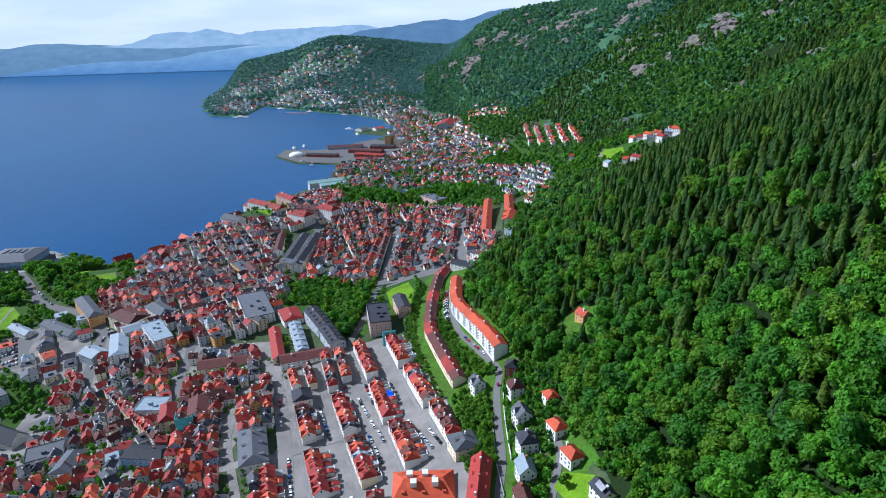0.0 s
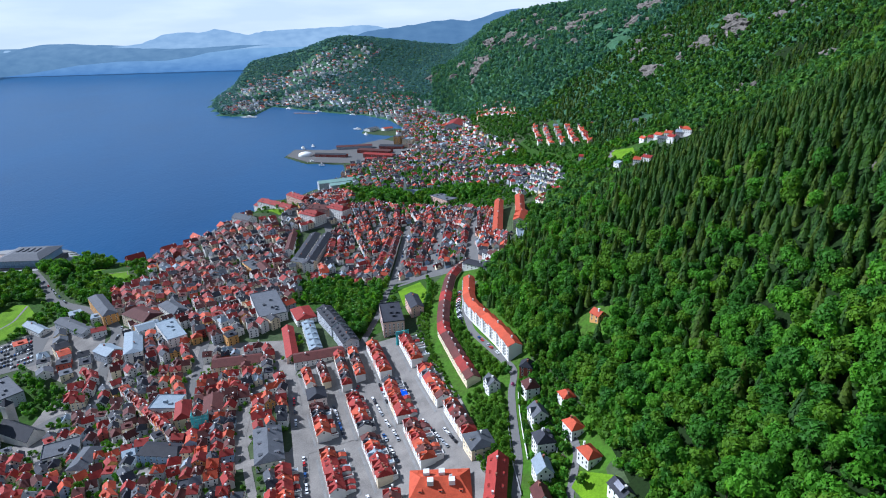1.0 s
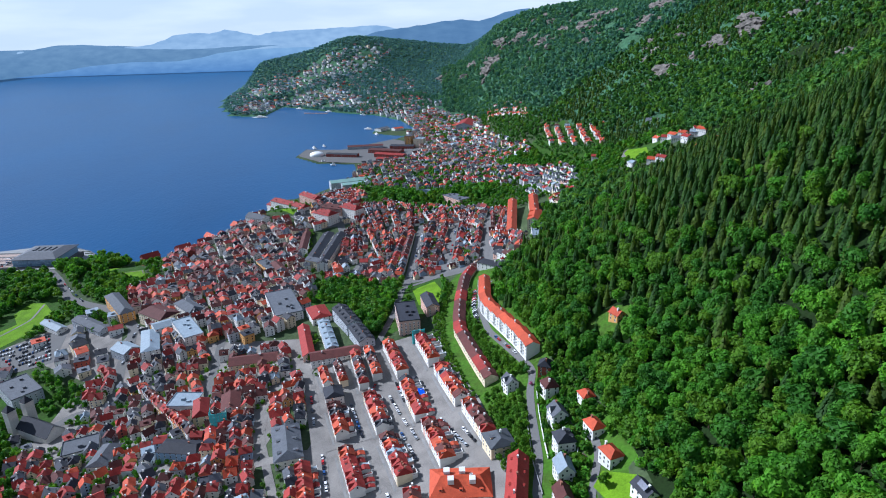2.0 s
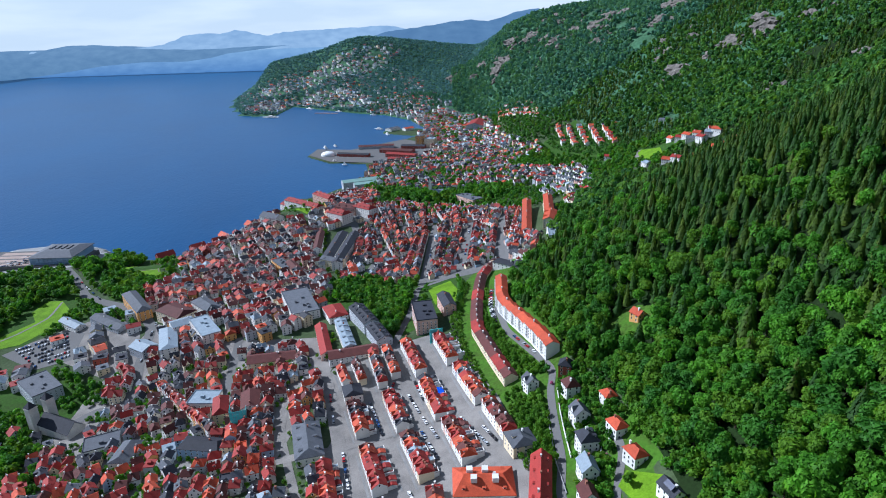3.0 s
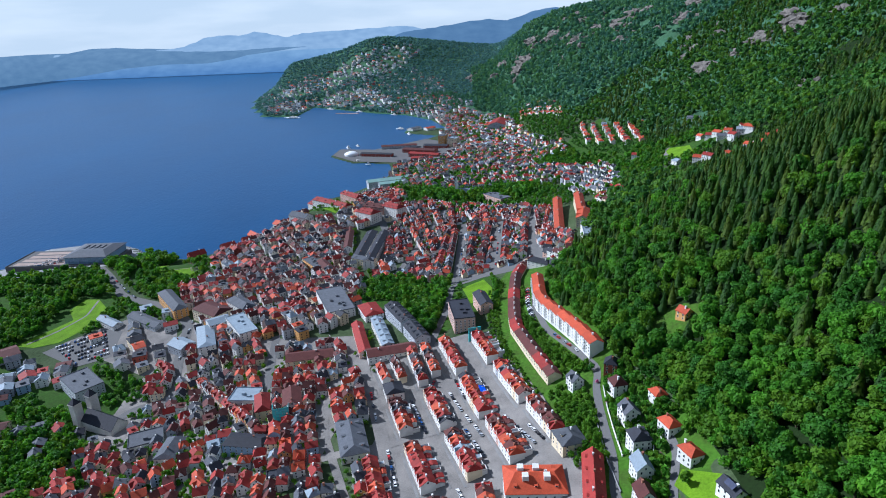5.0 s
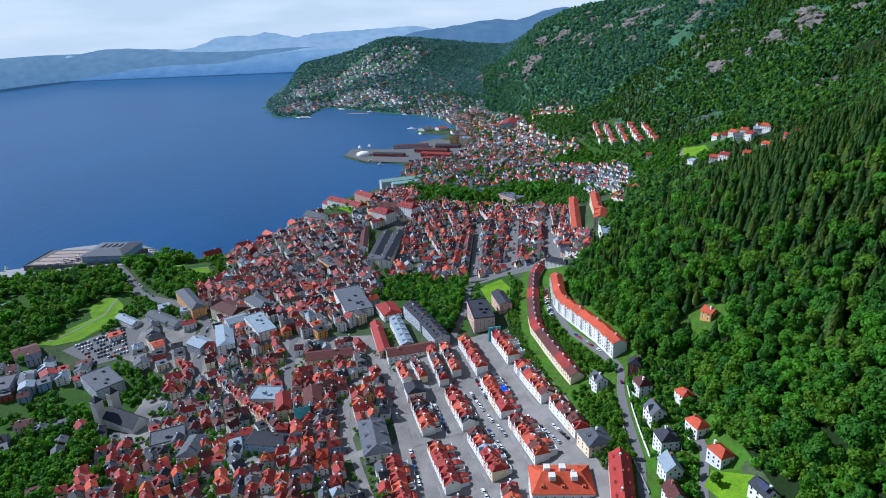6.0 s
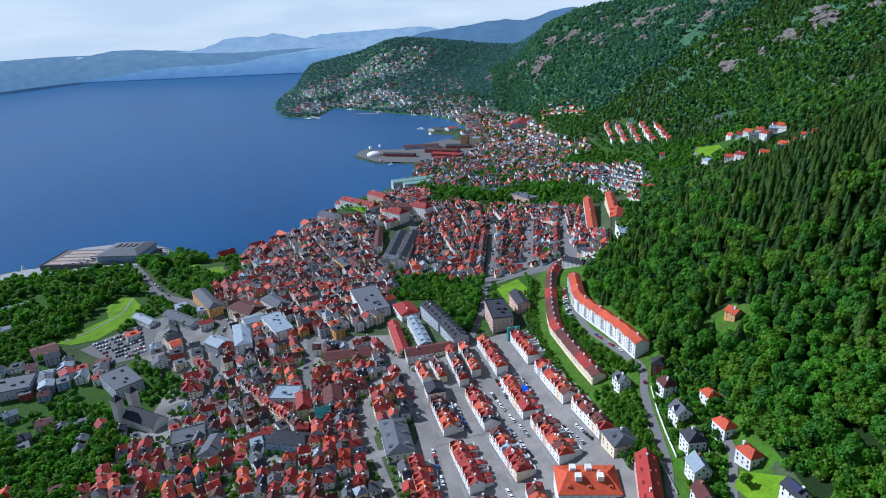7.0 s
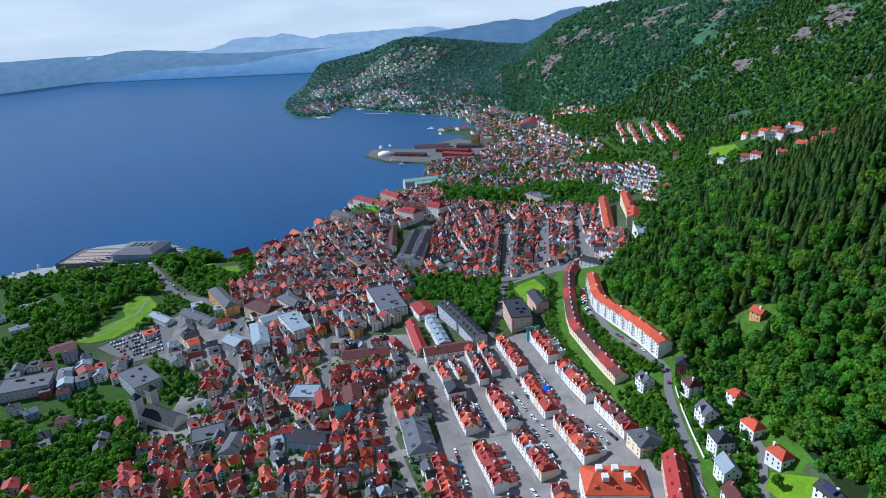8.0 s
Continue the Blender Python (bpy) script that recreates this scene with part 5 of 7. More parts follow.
# cruise quay with its long terminal
term = thing("quay_terminal", pose(-600, 812, gz(-600, 812), 0, 0, 0), "long grey quay terminal with a glazed front and parking deck", "terminal")
s = Shape()
s.box(-85, 60, -34, 30, -3, 5)
s.box(-85, 60, -34, -33.4, 5.02, 6.0)
s.box(-85, -84.4, -33.3, 30, 5.02, 6.0)
part("deck", s.mesh("deck", [asphalt]), term)
s = Shape()
for i in range(4):
    s.box(-78 + i * 2, -8, -28 + i * 14, -18 + i * 14, 5.02, 5.08)
part("deck_coating", s.mesh("deck_coating", [deck_coat]), term, "worn reddish parking deck coating")
s = Shape()
s.box(-4, 54, -27, 28, 5.05, 15)
part("hall", s.mesh("hall", [WALLS[BLUE]]), term, "blue-grey terminal hall")
s = Shape()
s.add([(-6, -29, 15), (56, -29, 15), (56, 30, 15), (-6, 30, 15), (8, -12, 19.5), (44, -12, 19.5), (44, 14, 19.5), (8, 14, 19.5), (-6, -29, 14.4), (56, -29, 14.4), (56, 30, 14.4), (-6, 30, 14.4)],
      [(0, 1, 5, 4), (1, 2, 6, 5), (2, 3, 7, 6), (3, 0, 4, 7), (4, 5, 6, 7), (8, 9, 1, 0), (9, 10, 2, 1), (10, 11, 3, 2), (11, 8, 0, 3), (11, 10, 9, 8)])
for i in range(4):
    s.box(12 + i * 8, 15 + i * 8, -5, 8, 19.4, 20.6)
part("roof", s.mesh("roof", [ROOFS[GREY]]), term, "grey hipped metal roof")
for i in range(9):
    for z in (6.2, 10.8):
        s = Shape()
        s.box(-2.6 + i * 6.2, 2.8 + i * 6.2, -27.5, -26.9, z, z + 4.1)
        part("glazing", s.mesh("glazing", [terminal_glass]), term)
for i in range(8):
    for z in (6.2, 10.8):
        s = Shape()
        s.box(-4.5, -3.9, -25 + i * 6.5, -19.4 + i * 6.5, z, z + 4.1)
        part("glazing", s.mesh("glazing", [terminal_glass]), term)
TAKEN.append((-600, 812, 60))
fortwall = Shape()
for (x0, y0), (x1, y1) in zip([(-455, 742), (-430, 722), (-402, 728), (-382, 692)], [(-430, 722), (-402, 728), (-382, 692), (-372, 676)]):
    a = math.degrees(math.atan2(y1 - y0, x1 - x0))
    fortwall.m = pose(x0, y0, gz(x0, y0), 0, 0, a)
    fortwall.box(0, math.hypot(x1 - x0, y1 - y0), -1.2, 0, -6, 1.0)
fortwall.m = Matrix()
tagged(new("fortress_wall", fortwall.mesh("fortress_wall", [rock])), "grey stone fortress rampart below a lawn", "wall")

# more of the old town's larger houses
terrace((-279, 441), (-204, 357), (-273.6, 445.8), 28, 10.5, (2.5, 5, 4, 1.5, 0.3, 0), (6, 3, 0.4, 0, 0.6, 2.5, 0), 7.2, 6.4)
hall((-308, 381), (-286, 391), (-280, 374), 8, 2, roof=GREY, wall=WHITE, flat=True, kind="apartment_house", where=" with terraces")
hall((-271, 369), (-257, 369), (-250, 345), 8, 3.4, roof=GREY, wall=WHITE, hip=3, kind="town_house", where=" in the old town")
hall((-217, 354), (-189, 350), (-190, 336), 9, 3, roof=DARK, wall=BLUE, kind="town_house", where=" in the old town", hip=3)
hall((-234, 413), (-213, 412), (-212, 394), 11, 3, roof=PALE, wall=WHITE, kind="town_house", where=" on a corner", flat=True)
hall((-213, 394), (-206, 372), (-196, 376), 12, 3.6, roof=RED, wall=CREAM, kind="town_house", where=" on a corner", hip=3)
hall((-333, 506), (-324, 520), (-312, 500), 9, 4, roof=PALE, wall=GREYW, kind="town_house", where=" beside the ring street")
hall((-530, 471), (-490, 487), (-478, 462), 11, 2, roof=GREY, wall=GREYW, flat=True, kind="office_block", where=" near the harbour")
hall((-533, 537), (-517, 553), (-500, 535), 8, 3, roof=BROWN, wall=GREYW, kind="warehouse", where=" beside the lawn")
hall((-600, 470), (-560, 500), (-548, 482), 12, 2, roof=GREY, wall=GREYW, flat=True, kind="office_block", where=" near the harbour")
hall((-575, 600), (-552, 622), (-546, 614), 5, 2, roof=PALE, wall=WHITE, kind="pavilion", where=" under park trees")
hall((-640, 640), (-612, 662), (-604, 654), 5, 2, roof=PALE, wall=WHITE, kind="pavilion", where=" under park trees")
hall((-610, 585), (-590, 602), (-583, 594), 5, 2, roof=PALE, wall=WHITE, kind="pavilion", where=" under park trees")
hall((-660, 600), (-640, 618), (-632, 608), 6, 2, roof=GREY, wall=WHITE, kind="pavilion", where=" under park trees")
hall((-22, 905), (2, 872), (18, 884), 13, 2, roof=GREY, wall=PINK, flat=True, kind="hospital", label="broad pinkish institution building among park trees", step=4)
wc = thing("church", pose(-48, 962, gz(-48, 962), 0, 0, 80), "white wooden church with a slender spire among trees", "church")
s = Shape()
body_shape(s, 11, 26, 8, 5)
part("nave", s.mesh("nave", [WALLS[WHITE]]), wc)
s = Shape()
roof_shape(s, 11, 26, 8, 5)
part("roof", s.mesh("roof", [ROOFS[PALE]]), wc)
s = Shape()
s.box(-2.2, 2.2, 12, 16.4, -3, 16)
s.add([(-2.3, 11.9, 16), (2.3, 11.9, 16), (2.3, 16.5, 16), (-2.3, 16.5, 16), (0, 14.2, 33)], [(0, 1, 4), (1, 2, 4), (2, 3, 4), (3, 0, 4)])
part("steeple", s.mesh("steeple", [WALLS[WHITE]]), wc)
TAKEN.append((-48, 962, 15))


def wall_line(label, line, high, thick, mat_):
    s = Shape()
    for (x0, y0), (x1, y1) in zip(line, line[1:]):
        n = max(1, int(math.hypot(x1 - x0, y1 - y0) / 4))
        for i in range(n):
            xa, ya = x0 + (x1 - x0) * i / n, y0 + (y1 - y0) * i / n
            l = math.hypot(x1 - x0, y1 - y0) / n
            s.m = pose(xa, ya, gz(xa, ya), 0, 0, math.degrees(math.atan2(y1 - y0, x1 - x0)))
            s.box(0, l + 0.02, -thick / 2, thick / 2, -1.5, high)
    s.m = Matrix()
    return tagged(new("garden_wall", s.mesh("garden_wall", [mat_])), label, "wall")


wall_line("white garden wall along the hillside road", [(26.4, 265), (27, 286), (28, 307), (30, 328)], 1.5, 0.35, WALLS[WHITE])
wall_line("grey retaining wall below the hillside road", [(19.5, 240), (18.8, 265), (19.8, 286), (20.8, 307)], 1.0, 0.4, concrete)
wall_line("white terrace wall below the large villa", [(29, 262), (40, 259), (42, 266)], 2.2, 0.4, WALLS[WHITE])
wall_line("white garden wall beside the orange-roofed house", [(46, 262), (47, 276)], 1.2, 0.3, WALLS[WHITE])

# church with two towers
ch = thing("church", pose(-366, 424, gz(-366, 424), 0, 0, 65), "old pale stone church with two square towers and dark roof", "church")
for x in (-7, 7):
    s = Shape()
    s.box(x - 3.4, x + 3.4, -3.4, 3.4, -4, 24)
    s.box(x - 3.7, x + 3.7, -3.7, 3.7, 23, 23.6)
    part("tower", s.mesh("tower", [church_stone]), ch)
    s = Shape()
    s.add([(x - 3.6, -3.6, 24), (x + 3.6, -3.6, 24), (x + 3.6, 3.6, 24), (x - 3.6, 3.6, 24), (x, 0, 29)], [(0, 1, 4), (1, 2, 4), (2, 3, 4), (3, 0, 4), (3, 2, 1, 0)])
    part("spire", s.mesh("spire", [ROOFS[DARK]]), ch)
s = Shape()
s.m = pose(0, -22, 0)
body_shape(s, 15, 36, 9, 7)
part("nave", s.mesh("nave", [church_stone]), ch)
s = Shape()
s.m = pose(0, -22, 0)
roof_shape(s, 15, 36, 9, 7)
part("roof", s.mesh("roof", [ROOFS[DARK]]), ch)
TAKEN.append((-366, 424, 12))
TAKEN.append((-345, 414, 14))
TAKEN.append((-330, 407, 12))

# ---- wharf sheds and tower across the bay ----
for a, b, c, hh, ro, wa in (((-300, 1492), (-222, 1470), (-218, 1484), 8, DARK, REDW), ((-260, 1590), (-170, 1600), (-168, 1582), 9, BROWN, GREYW), ((-200, 1520), (-120, 1490), (-112, 1514), 9, BROWN, REDW),
                            ((-180, 1460), (-110, 1430), (-104, 1450), 9, RED, REDW), ((-170, 1400), (-130, 1390), (-126, 1410), 9, RED, REDW), ((-150, 1560), (-90, 1545), (-84, 1570), 9, DARK, REDW)):
    hall(a, b, c, hh, 3, roof=ro, wall=wa, kind="wharf_shed", where=" on the wharf", group="wharf sheds", chimneys=0, step=6)
hall((-112, 1562), (-104, 1586), (-88, 1580), 36, 2, roof=GREY, wall=OCHRE, flat=True, kind="silo_tower", label="ochre brick silo tower on the wharf")
hall((-90, 1560), (-82, 1584), (-58, 1576), 26, 2, roof=PALE, wall=CREAM, flat=True, kind="silo_hall", label="pale storage block beside the silo tower")
dome = thing("tank_dome", pose(-325, 1510, gz(-325, 1510)), "white domed tank on the pier head", "tank")
s = Shape()
ring = 20
vs = [(17 * math.cos(i * math.tau / ring) * math.cos(j * math.pi / 12), 17 * math.sin(i * math.tau / ring) * math.cos(j * math.pi / 12), 3 + 7 * math.sin(j * math.pi / 12)) for j in range(6) for i in range(ring)]
s.add(vs + [(17 * math.cos(i * math.tau / ring), 17 * math.sin(i * math.tau / ring), -1) for i in range(ring)],
      [(j * ring + i, j * ring + (i + 1) % ring, (j + 1) * ring + (i + 1) % ring, (j + 1) * ring + i) for j in range(5) for i in range(ring)] +
      [(120 + i, 120 + (i + 1) % ring, (i + 1) % ring, i) for i in range(ring)] + [tuple(100 + i for i in range(ring))])
part("shell", s.mesh("shell", [paint]), dome)
TAKEN.append((-325, 1510, 20))
hall((24, 1780), (44, 1880), (88, 1870), 16, 8, roof=RED, wall=GREYW, kind="sports_hall", label="large hall with a bright red roof by the far shore", chimneys=0, step=9)
hall((-215, 1850), (-190, 1880), (-170, 1864), 9, 3, roof=GREY, wall=WHITE, kind="wharf_shed", group="wharf sheds", where=" on the far pier", chimneys=0, step=6)
hall((-165, 1850), (-140, 1868), (-130, 1850), 9, 3, roof=ORANGE, wall=WHITE, kind="wharf_shed", group="wharf sheds", where=" on the far pier", chimneys=0, step=6)
# ---- the old town and the quarters beyond ----
OLD = "old town houses"
fill(None, [(-216, 480), (-165, 470), (-142, 440), (-126, 395), (-118, 335), (-108, 250), (-200, 250), (-206, 340), (-200, 404)], 14, 8.6, 9.4, 41, (5.6, 8.0), (6, 9.5), things=True, group=OLD, where=" in the old town", spin=16, roofs=(3.6, 6, 6, 2.6, 1.2, 0.5), keep=0.86)
q1 = Quarter("crowded old town houses with red and brown roofs around narrow lanes")
fill(q1, [(-330, 562), (-232, 500), (-208, 370), (-205, 250), (-330, 250), (-352, 330), (-346, 420), (-310, 440)], 24, 9.4, 10, 42, (6.0, 8.8), (6, 9.5), spin=26, flats=0.1, keep=0.8, roofs=(2.6, 5.5, 6, 3.4, 1.2, 0.4), walls=(8, 3, 1.4, 0.4, 0.8, 1.2, 0.8))
fill(q1, [(-520, 440), (-345, 430), (-335, 250), (-560, 250)], 30, 14, 15, 43, (8, 12), (6, 9), spin=18, flats=0.15, roofs=(1, 3, 4, 4, 3, 0.5), keep=0.3, walls=(4, 3, 3, 1, 1, 1.5, 1))
fill(q1, [(-400, 520), (-440, 560), (-395, 600), (-336, 560), (-322, 500), (-345, 480), (-395, 505)], 32, 17, 16, 46, (9, 14), (6, 10), spin=10, flats=0.4, roofs=(0.6, 1, 1, 2, 4, 4), keep=0.75)
fill(q1, [(-520, 540), (-430, 506), (-402, 498), (-400, 482), (-470, 452), (-560, 470)], 30, 15, 15, 49, (9, 14), (6, 10), spin=12, flats=0.4, roofs=(0.6, 1.4, 2, 3, 4, 1.5), keep=0.75, walls=(5, 2, 3, 0.5, 0.6, 1, 1))
q1.done()
q2 = Quarter("dense town centre houses with mixed red, brown and grey roofs")
fill(q2, [(-335, 565), (-385, 640), (-300, 735), (-348, 810), (-350, 915), (-300, 880), (-215, 815), (-190, 690), (-160, 620), (-160, 500), (-215, 485), (-245, 500)], 28, 10.2, 11, 44, (7, 10), (8.5, 13), spin=16, keep=0.85,
     roofs=(2.4, 5, 7, 4, 1.3, 0.4), walls=(9, 2.5, 1.2, 0.2, 0.6, 0.8, 0.8), flats=0.1)
fill(q2, [(-140, 615), (-80, 615), (-64, 600), (-75, 620), (-150, 690), (-158, 640)], 12, 9.5, 10, 45, (7.5, 10), (6, 9))
fill(q2, [(-238, 850), (-205, 800), (-150, 820), (-146, 1060), (-212, 1085), (-245, 970), (-205, 900)], 30, 11, 11.5, 47, (7, 10), (7, 11), keep=0.8, roofs=(3.4, 5, 4, 3, 2, 1))
fill(q2, [(-392, 770), (-388, 850), (-352, 915), (-345, 815), (-300, 735), (-325, 700), (-365, 715)], 30, 11, 12, 48, (8, 12), (7, 11), keep=0.9, spin=14, roofs=(3, 6, 5, 3, 1.5, 0.6), walls=(7, 2, 1, 1.4, 1, 1, 0.5))
q2.done()
q3 = Quarter("far terraced streets with orange and red tiled roofs")


def town_row(q, a, b, depth, side, rng, tall, roofs, walls):
    """Joined houses of uneven width and height along a street front from a to b; side is where their backs lie."""
    l = math.hypot(b[0] - a[0], b[1] - a[1])
    ux, uy = (b[0] - a[0]) / l, (b[1] - a[1]) / l
    nx, ny = (uy * side, -ux * side)
    turn = math.degrees(math.atan2(ny, nx))
    at = 0.0
    while at < l - 3.5:
        wide = min(rng.uniform(4.8, 9.5), l - at)
        d = depth * rng.uniform(0.82, 1.05)
        if rng.random() > 0.06:
            x, y = a[0] + ux * (at + wide / 2) + nx * d / 2, a[1] + uy * (at + wide / 2) + ny * d / 2
            h, r = rng.uniform(*tall), pick(rng, roofs)
            crosswise = rng.random() < 0.28
            if inland(np.array([x]), np.array([y]))[0] > 7:
                if crosswise:
                    q.house(x, y, turn + 90, wide * 0.985, d, h, rng.uniform(2.4, 3.6), r, pick(rng, walls), 0.0)
                else:
                    q.house(x, y, turn, d, wide * 0.985, h, rng.uniform(2.6, 4.2), r, pick(rng, walls), 2.0 if rng.random() < 0.12 else 0.0, rng.random() < 0.05, True, 1 if rng.random() < 0.45 else 0)
                if rng.random() < 0.45:
                    e = rng.uniform(2.5, 4.5)
                    q.house(x + nx * (d / 2 + e / 2), y + ny * (d / 2 + e / 2), turn, e, wide * rng.uniform(0.35, 0.6), h * rng.uniform(0.3, 0.6), 0.8, pick(rng, (2, 3, 4, 4, 4, 3)), pick(rng, walls), 0.0, rng.random() < 0.4, False)
        at += wide


def town_block(q, quad, seed, tall=(6, 9), depth=8.2, roofs=(4, 5.5, 5, 3.2, 1.0, 0.4), walls=(9, 1.6, 1, 0.1, 0.5, 1.2, 0.7)):
    """A street block: a row along each long side, closing houses at its ends, and yards between."""
    rng = random.Random(seed)
    (tl, bl, br, tr) = quad
    deep = min(depth, 0.42 * math.hypot(br[0] - bl[0], br[1] - bl[1]))
    town_row(q, bl, tl, deep, 1, rng, tall, roofs, walls)
    town_row(q, tr, br, deep, 1, rng, tall, roofs, walls)
    for p, r in ((bl, br), (tr, tl)):
        w = math.hypot(r[0] - p[0], r[1] - p[1])
        f = (deep + 0.3) / w
        if w - 2 * deep > 6:
            town_row(q, (p[0] + (r[0] - p[0]) * (1 - f), p[1] + (r[1] - p[1]) * (1 - f)), (p[0] + (r[0] - p[0]) * f, p[1] + (r[1] - p[1]) * f), 7, -1, rng, tall, roofs, walls)


BLOCKS = ([(-1, 759), (-15, 610), (12, 602), (25, 712)], [(42, 640), (27, 592), (51, 552), (60, 598)], [(-41, 784), (-54, 612), (-33, 618), (-15, 768)], [(-76, 767), (-88, 622), (-69, 604), (-60, 756)],
          [(-9, 843), (1, 776), (28, 742), (40, 798)], [(-57, 884), (-40, 796), (-17, 792), (-20, 868)], [(-110, 925), (-88, 800), (-62, 778), (-68, 875)], [(-144, 912), (-114, 788), (-100, 780), (-120, 890)],
          [(-124, 777), (-100, 686), (-86, 690), (-97, 772)], [(-154, 790), (-148, 684), (-126, 690), (-138, 786)], [(38, 760), (33, 690), (44, 690), (58, 756)])
for k, quad in enumerate(BLOCKS):
    town_block(q3, quad, 80 + k)
fill(q3, [(-152, 680), (-128, 690), (-100, 680), (-88, 640), (-70, 600), (-92, 596), (-140, 625)], 14, 10.5, 10, 51, (6.5, 10), (6, 10), roofs=(4.5, 6, 5, 3, 1.6, 0.8), spin=22, keep=0.95)
fill(q3, [(-150, 905), (-146, 690), (-90, 640), (-62, 600), (60, 590), (62, 760), (0, 860), (-70, 905)], 8, 8, 7.5, 55, (4.5, 7), (3.5, 6.5), roofs=(4, 5, 4, 3, 3, 1), spin=15, keep=0.8, panes=False)
fill(q3, [(-150, 905), (-110, 930), (-60, 890), (0, 860), (40, 800), (60, 770), (30, 770), (-10, 850)], -10, 11, 11, 52, (7, 10), (6, 10), spin=18, keep=0.8, walls=(9, 1.5, 1.5, 0.1, 0.4, 0.8, 0.6))
q3.done()
q4 = Quarter("far houses of the harbour town in white, grey and red")
fill(q4, [(-150, 1085), (-90, 1020), (-15, 992), (50, 972), (85, 915), (118, 885), (150, 1070), (95, 1110), (60, 1490), (-60, 1500), (-110, 1400), (-215, 1390), (-200, 1310), (-215, 1215), (-150, 1100)], 8, 12, 12.5, 61, (7, 11), (8, 12.5),
     roofs=(1.8, 3, 4, 4, 2.2, 0.6), walls=(9, 1.5, 2, 0.5, 0.4, 0.8, 0.8), keep=0.52, flats=0.1)
fill(q4, [(92, 812), (128, 745), (185, 900), (205, 1075), (118, 1095)], 6, 19, 9.8, 62, (7, 9), (7, 9), roofs=(0.6, 1.2, 1, 3.4, 6, 0.4), walls=(9, 1, 1, 0, 0.2, 0.4, 0.3), keep=0.84, jitter=0.9, spin=4)
fill(q4, [(100, 690), (112, 650), (140, 740), (130, 800)], 20, 12, 12, 63, (8, 12), (6, 10), keep=0.7)
q4.done()
q5 = Quarter("far hillside houses with white walls and orange roofs")
fill(q5, [(211, 1408), (299, 1218), (273, 1115), (193, 1305)], -4, 19, 12, 64, (8, 10.5), (8, 11), roofs=(8, 3, 0.5, 0.3, 0.8, 0.3), walls=(9, 1.5, 0, 0, 0.3, 0.3, 0), keep=0.9, panes=False, jitter=1.2, spin=6)
fill(q5, [(60, 1490), (120, 1380), (140, 1420), (120, 1600), (80, 1980), (60, 1990), (-60, 2180), (-150, 2050), (-95, 1890), (-120, 1750), (-60, 1500)], 10, 14, 14, 65, (7, 13), (7, 12), roofs=(1.6, 2.4, 3, 3, 3, 1), keep=0.62, panes=False, flats=0.15, walls=(9, 1.5, 2, 0.4, 0.4, 0.8, 0.8))
fill(q5, [(-60, 2180), (-150, 2060), (-235, 2205), (-330, 2270), (-280, 2420), (-120, 2380), (20, 2200)], 10, 16, 16, 71, (8, 13), (7, 12), roofs=(1.8, 2.4, 2, 2.4, 4, 3), keep=0.6, panes=False, flats=0.2)
fill(q5, [(60, 1200), (170, 1240), (165, 1360), (60, 1480)], 10, 14, 14, 72, (7, 11), (7, 11), roofs=(1.8, 2.4, 3, 3, 3, 1), keep=0.6, panes=False)
fill(q5, [(126, 1876), (204, 1601), (191, 1512), (117, 1777)], 18, 15, 12, 69, (8, 10), (7, 10), roofs=(8, 4, 0.8, 0.5, 0.8, 0), keep=0.85, panes=False)
q5.done()
q6 = Quarter("small distant houses scattered over the wooded headland")
HEAD_SHORE = [(-815, 2480), (-730, 2572), (-604, 2626), (-423, 2662), (-272, 2290), (-481, 2430), (-621, 2520), (-674, 2330), (-745, 2315)]
HEAD_HILL = [(-845, 2760), (-820, 2930), (-663, 2951), (-587, 3100), (-327, 3230), (-230, 3150), (-386, 2766), (-527, 2732), (-660, 2677), (-781, 2596)]
fill(q6, HEAD_SHORE, 20, 18, 17, 70, (8, 15), (6, 11), roofs=(0.9, 1.0, 1.6, 3, 4, 2.4), keep=0.7, jitter=7, panes=False, flats=0.25, spin=40, walls=(9, 1, 2, 0.2, 0.4, 0.5, 0.4))
fill(q6, HEAD_HILL, 20, 21, 20, 73, (8, 14), (6, 11), roofs=(1.4, 1.0, 1.6, 3, 4, 2), keep=0.5, jitter=9, panes=False, flats=0.2, spin=40, walls=(9, 1, 2, 0.2, 0.4, 0.5, 0.4))
fill(q6, [(-240, 2210), (-470, 2390), (-640, 2540), (-655, 2290), (-770, 2310), (-880, 2600), (-960, 2900), (-800, 3020), (-560, 3050), (-250, 2900), (-100, 2600), (-60, 2300)], 20, 24, 24, 74, (7, 14), (6, 11),
     roofs=(1, 1, 2, 3, 4, 2), keep=0.3, jitter=9, panes=False, flats=0.2, spin=40)
q6.done()

GLADES = []
for n, (x, y) in enumerate([(314, 961), (316, 931), (324, 922), (313, 880), (328, 897), (319, 858), (331, 862), (339, 856), (341, 878), (304, 740), (311, 726), (318, 750), (322, 736),
                            (249, 868), (263, 827), (270, 812), (277, 764), (288, 745), (299, 762), (242, 1047)]):
    house(x, y, 20 + n * 37 % 60, 9 + n % 3, 11 + n % 4, 7.2, 3.2, (ORANGE, RED, ORANGE, GREY, ORANGE, RED, PALE)[n % 7], WHITE, 0, "house", "", "houses in the wooded valley", 1, where=" in a wooded valley", lift=1.0)
    GLADES.append((x - 10, y - 18, 11, 26))
GLADES += [(280, 945, 18, 55), (352, 1095, 16, 24)]
house(352, 1100, 60, 10, 22, 6, 3, GREY, WHITE, 0, "farmhouse", "white far farmhouse at the forest edge", "", 1)


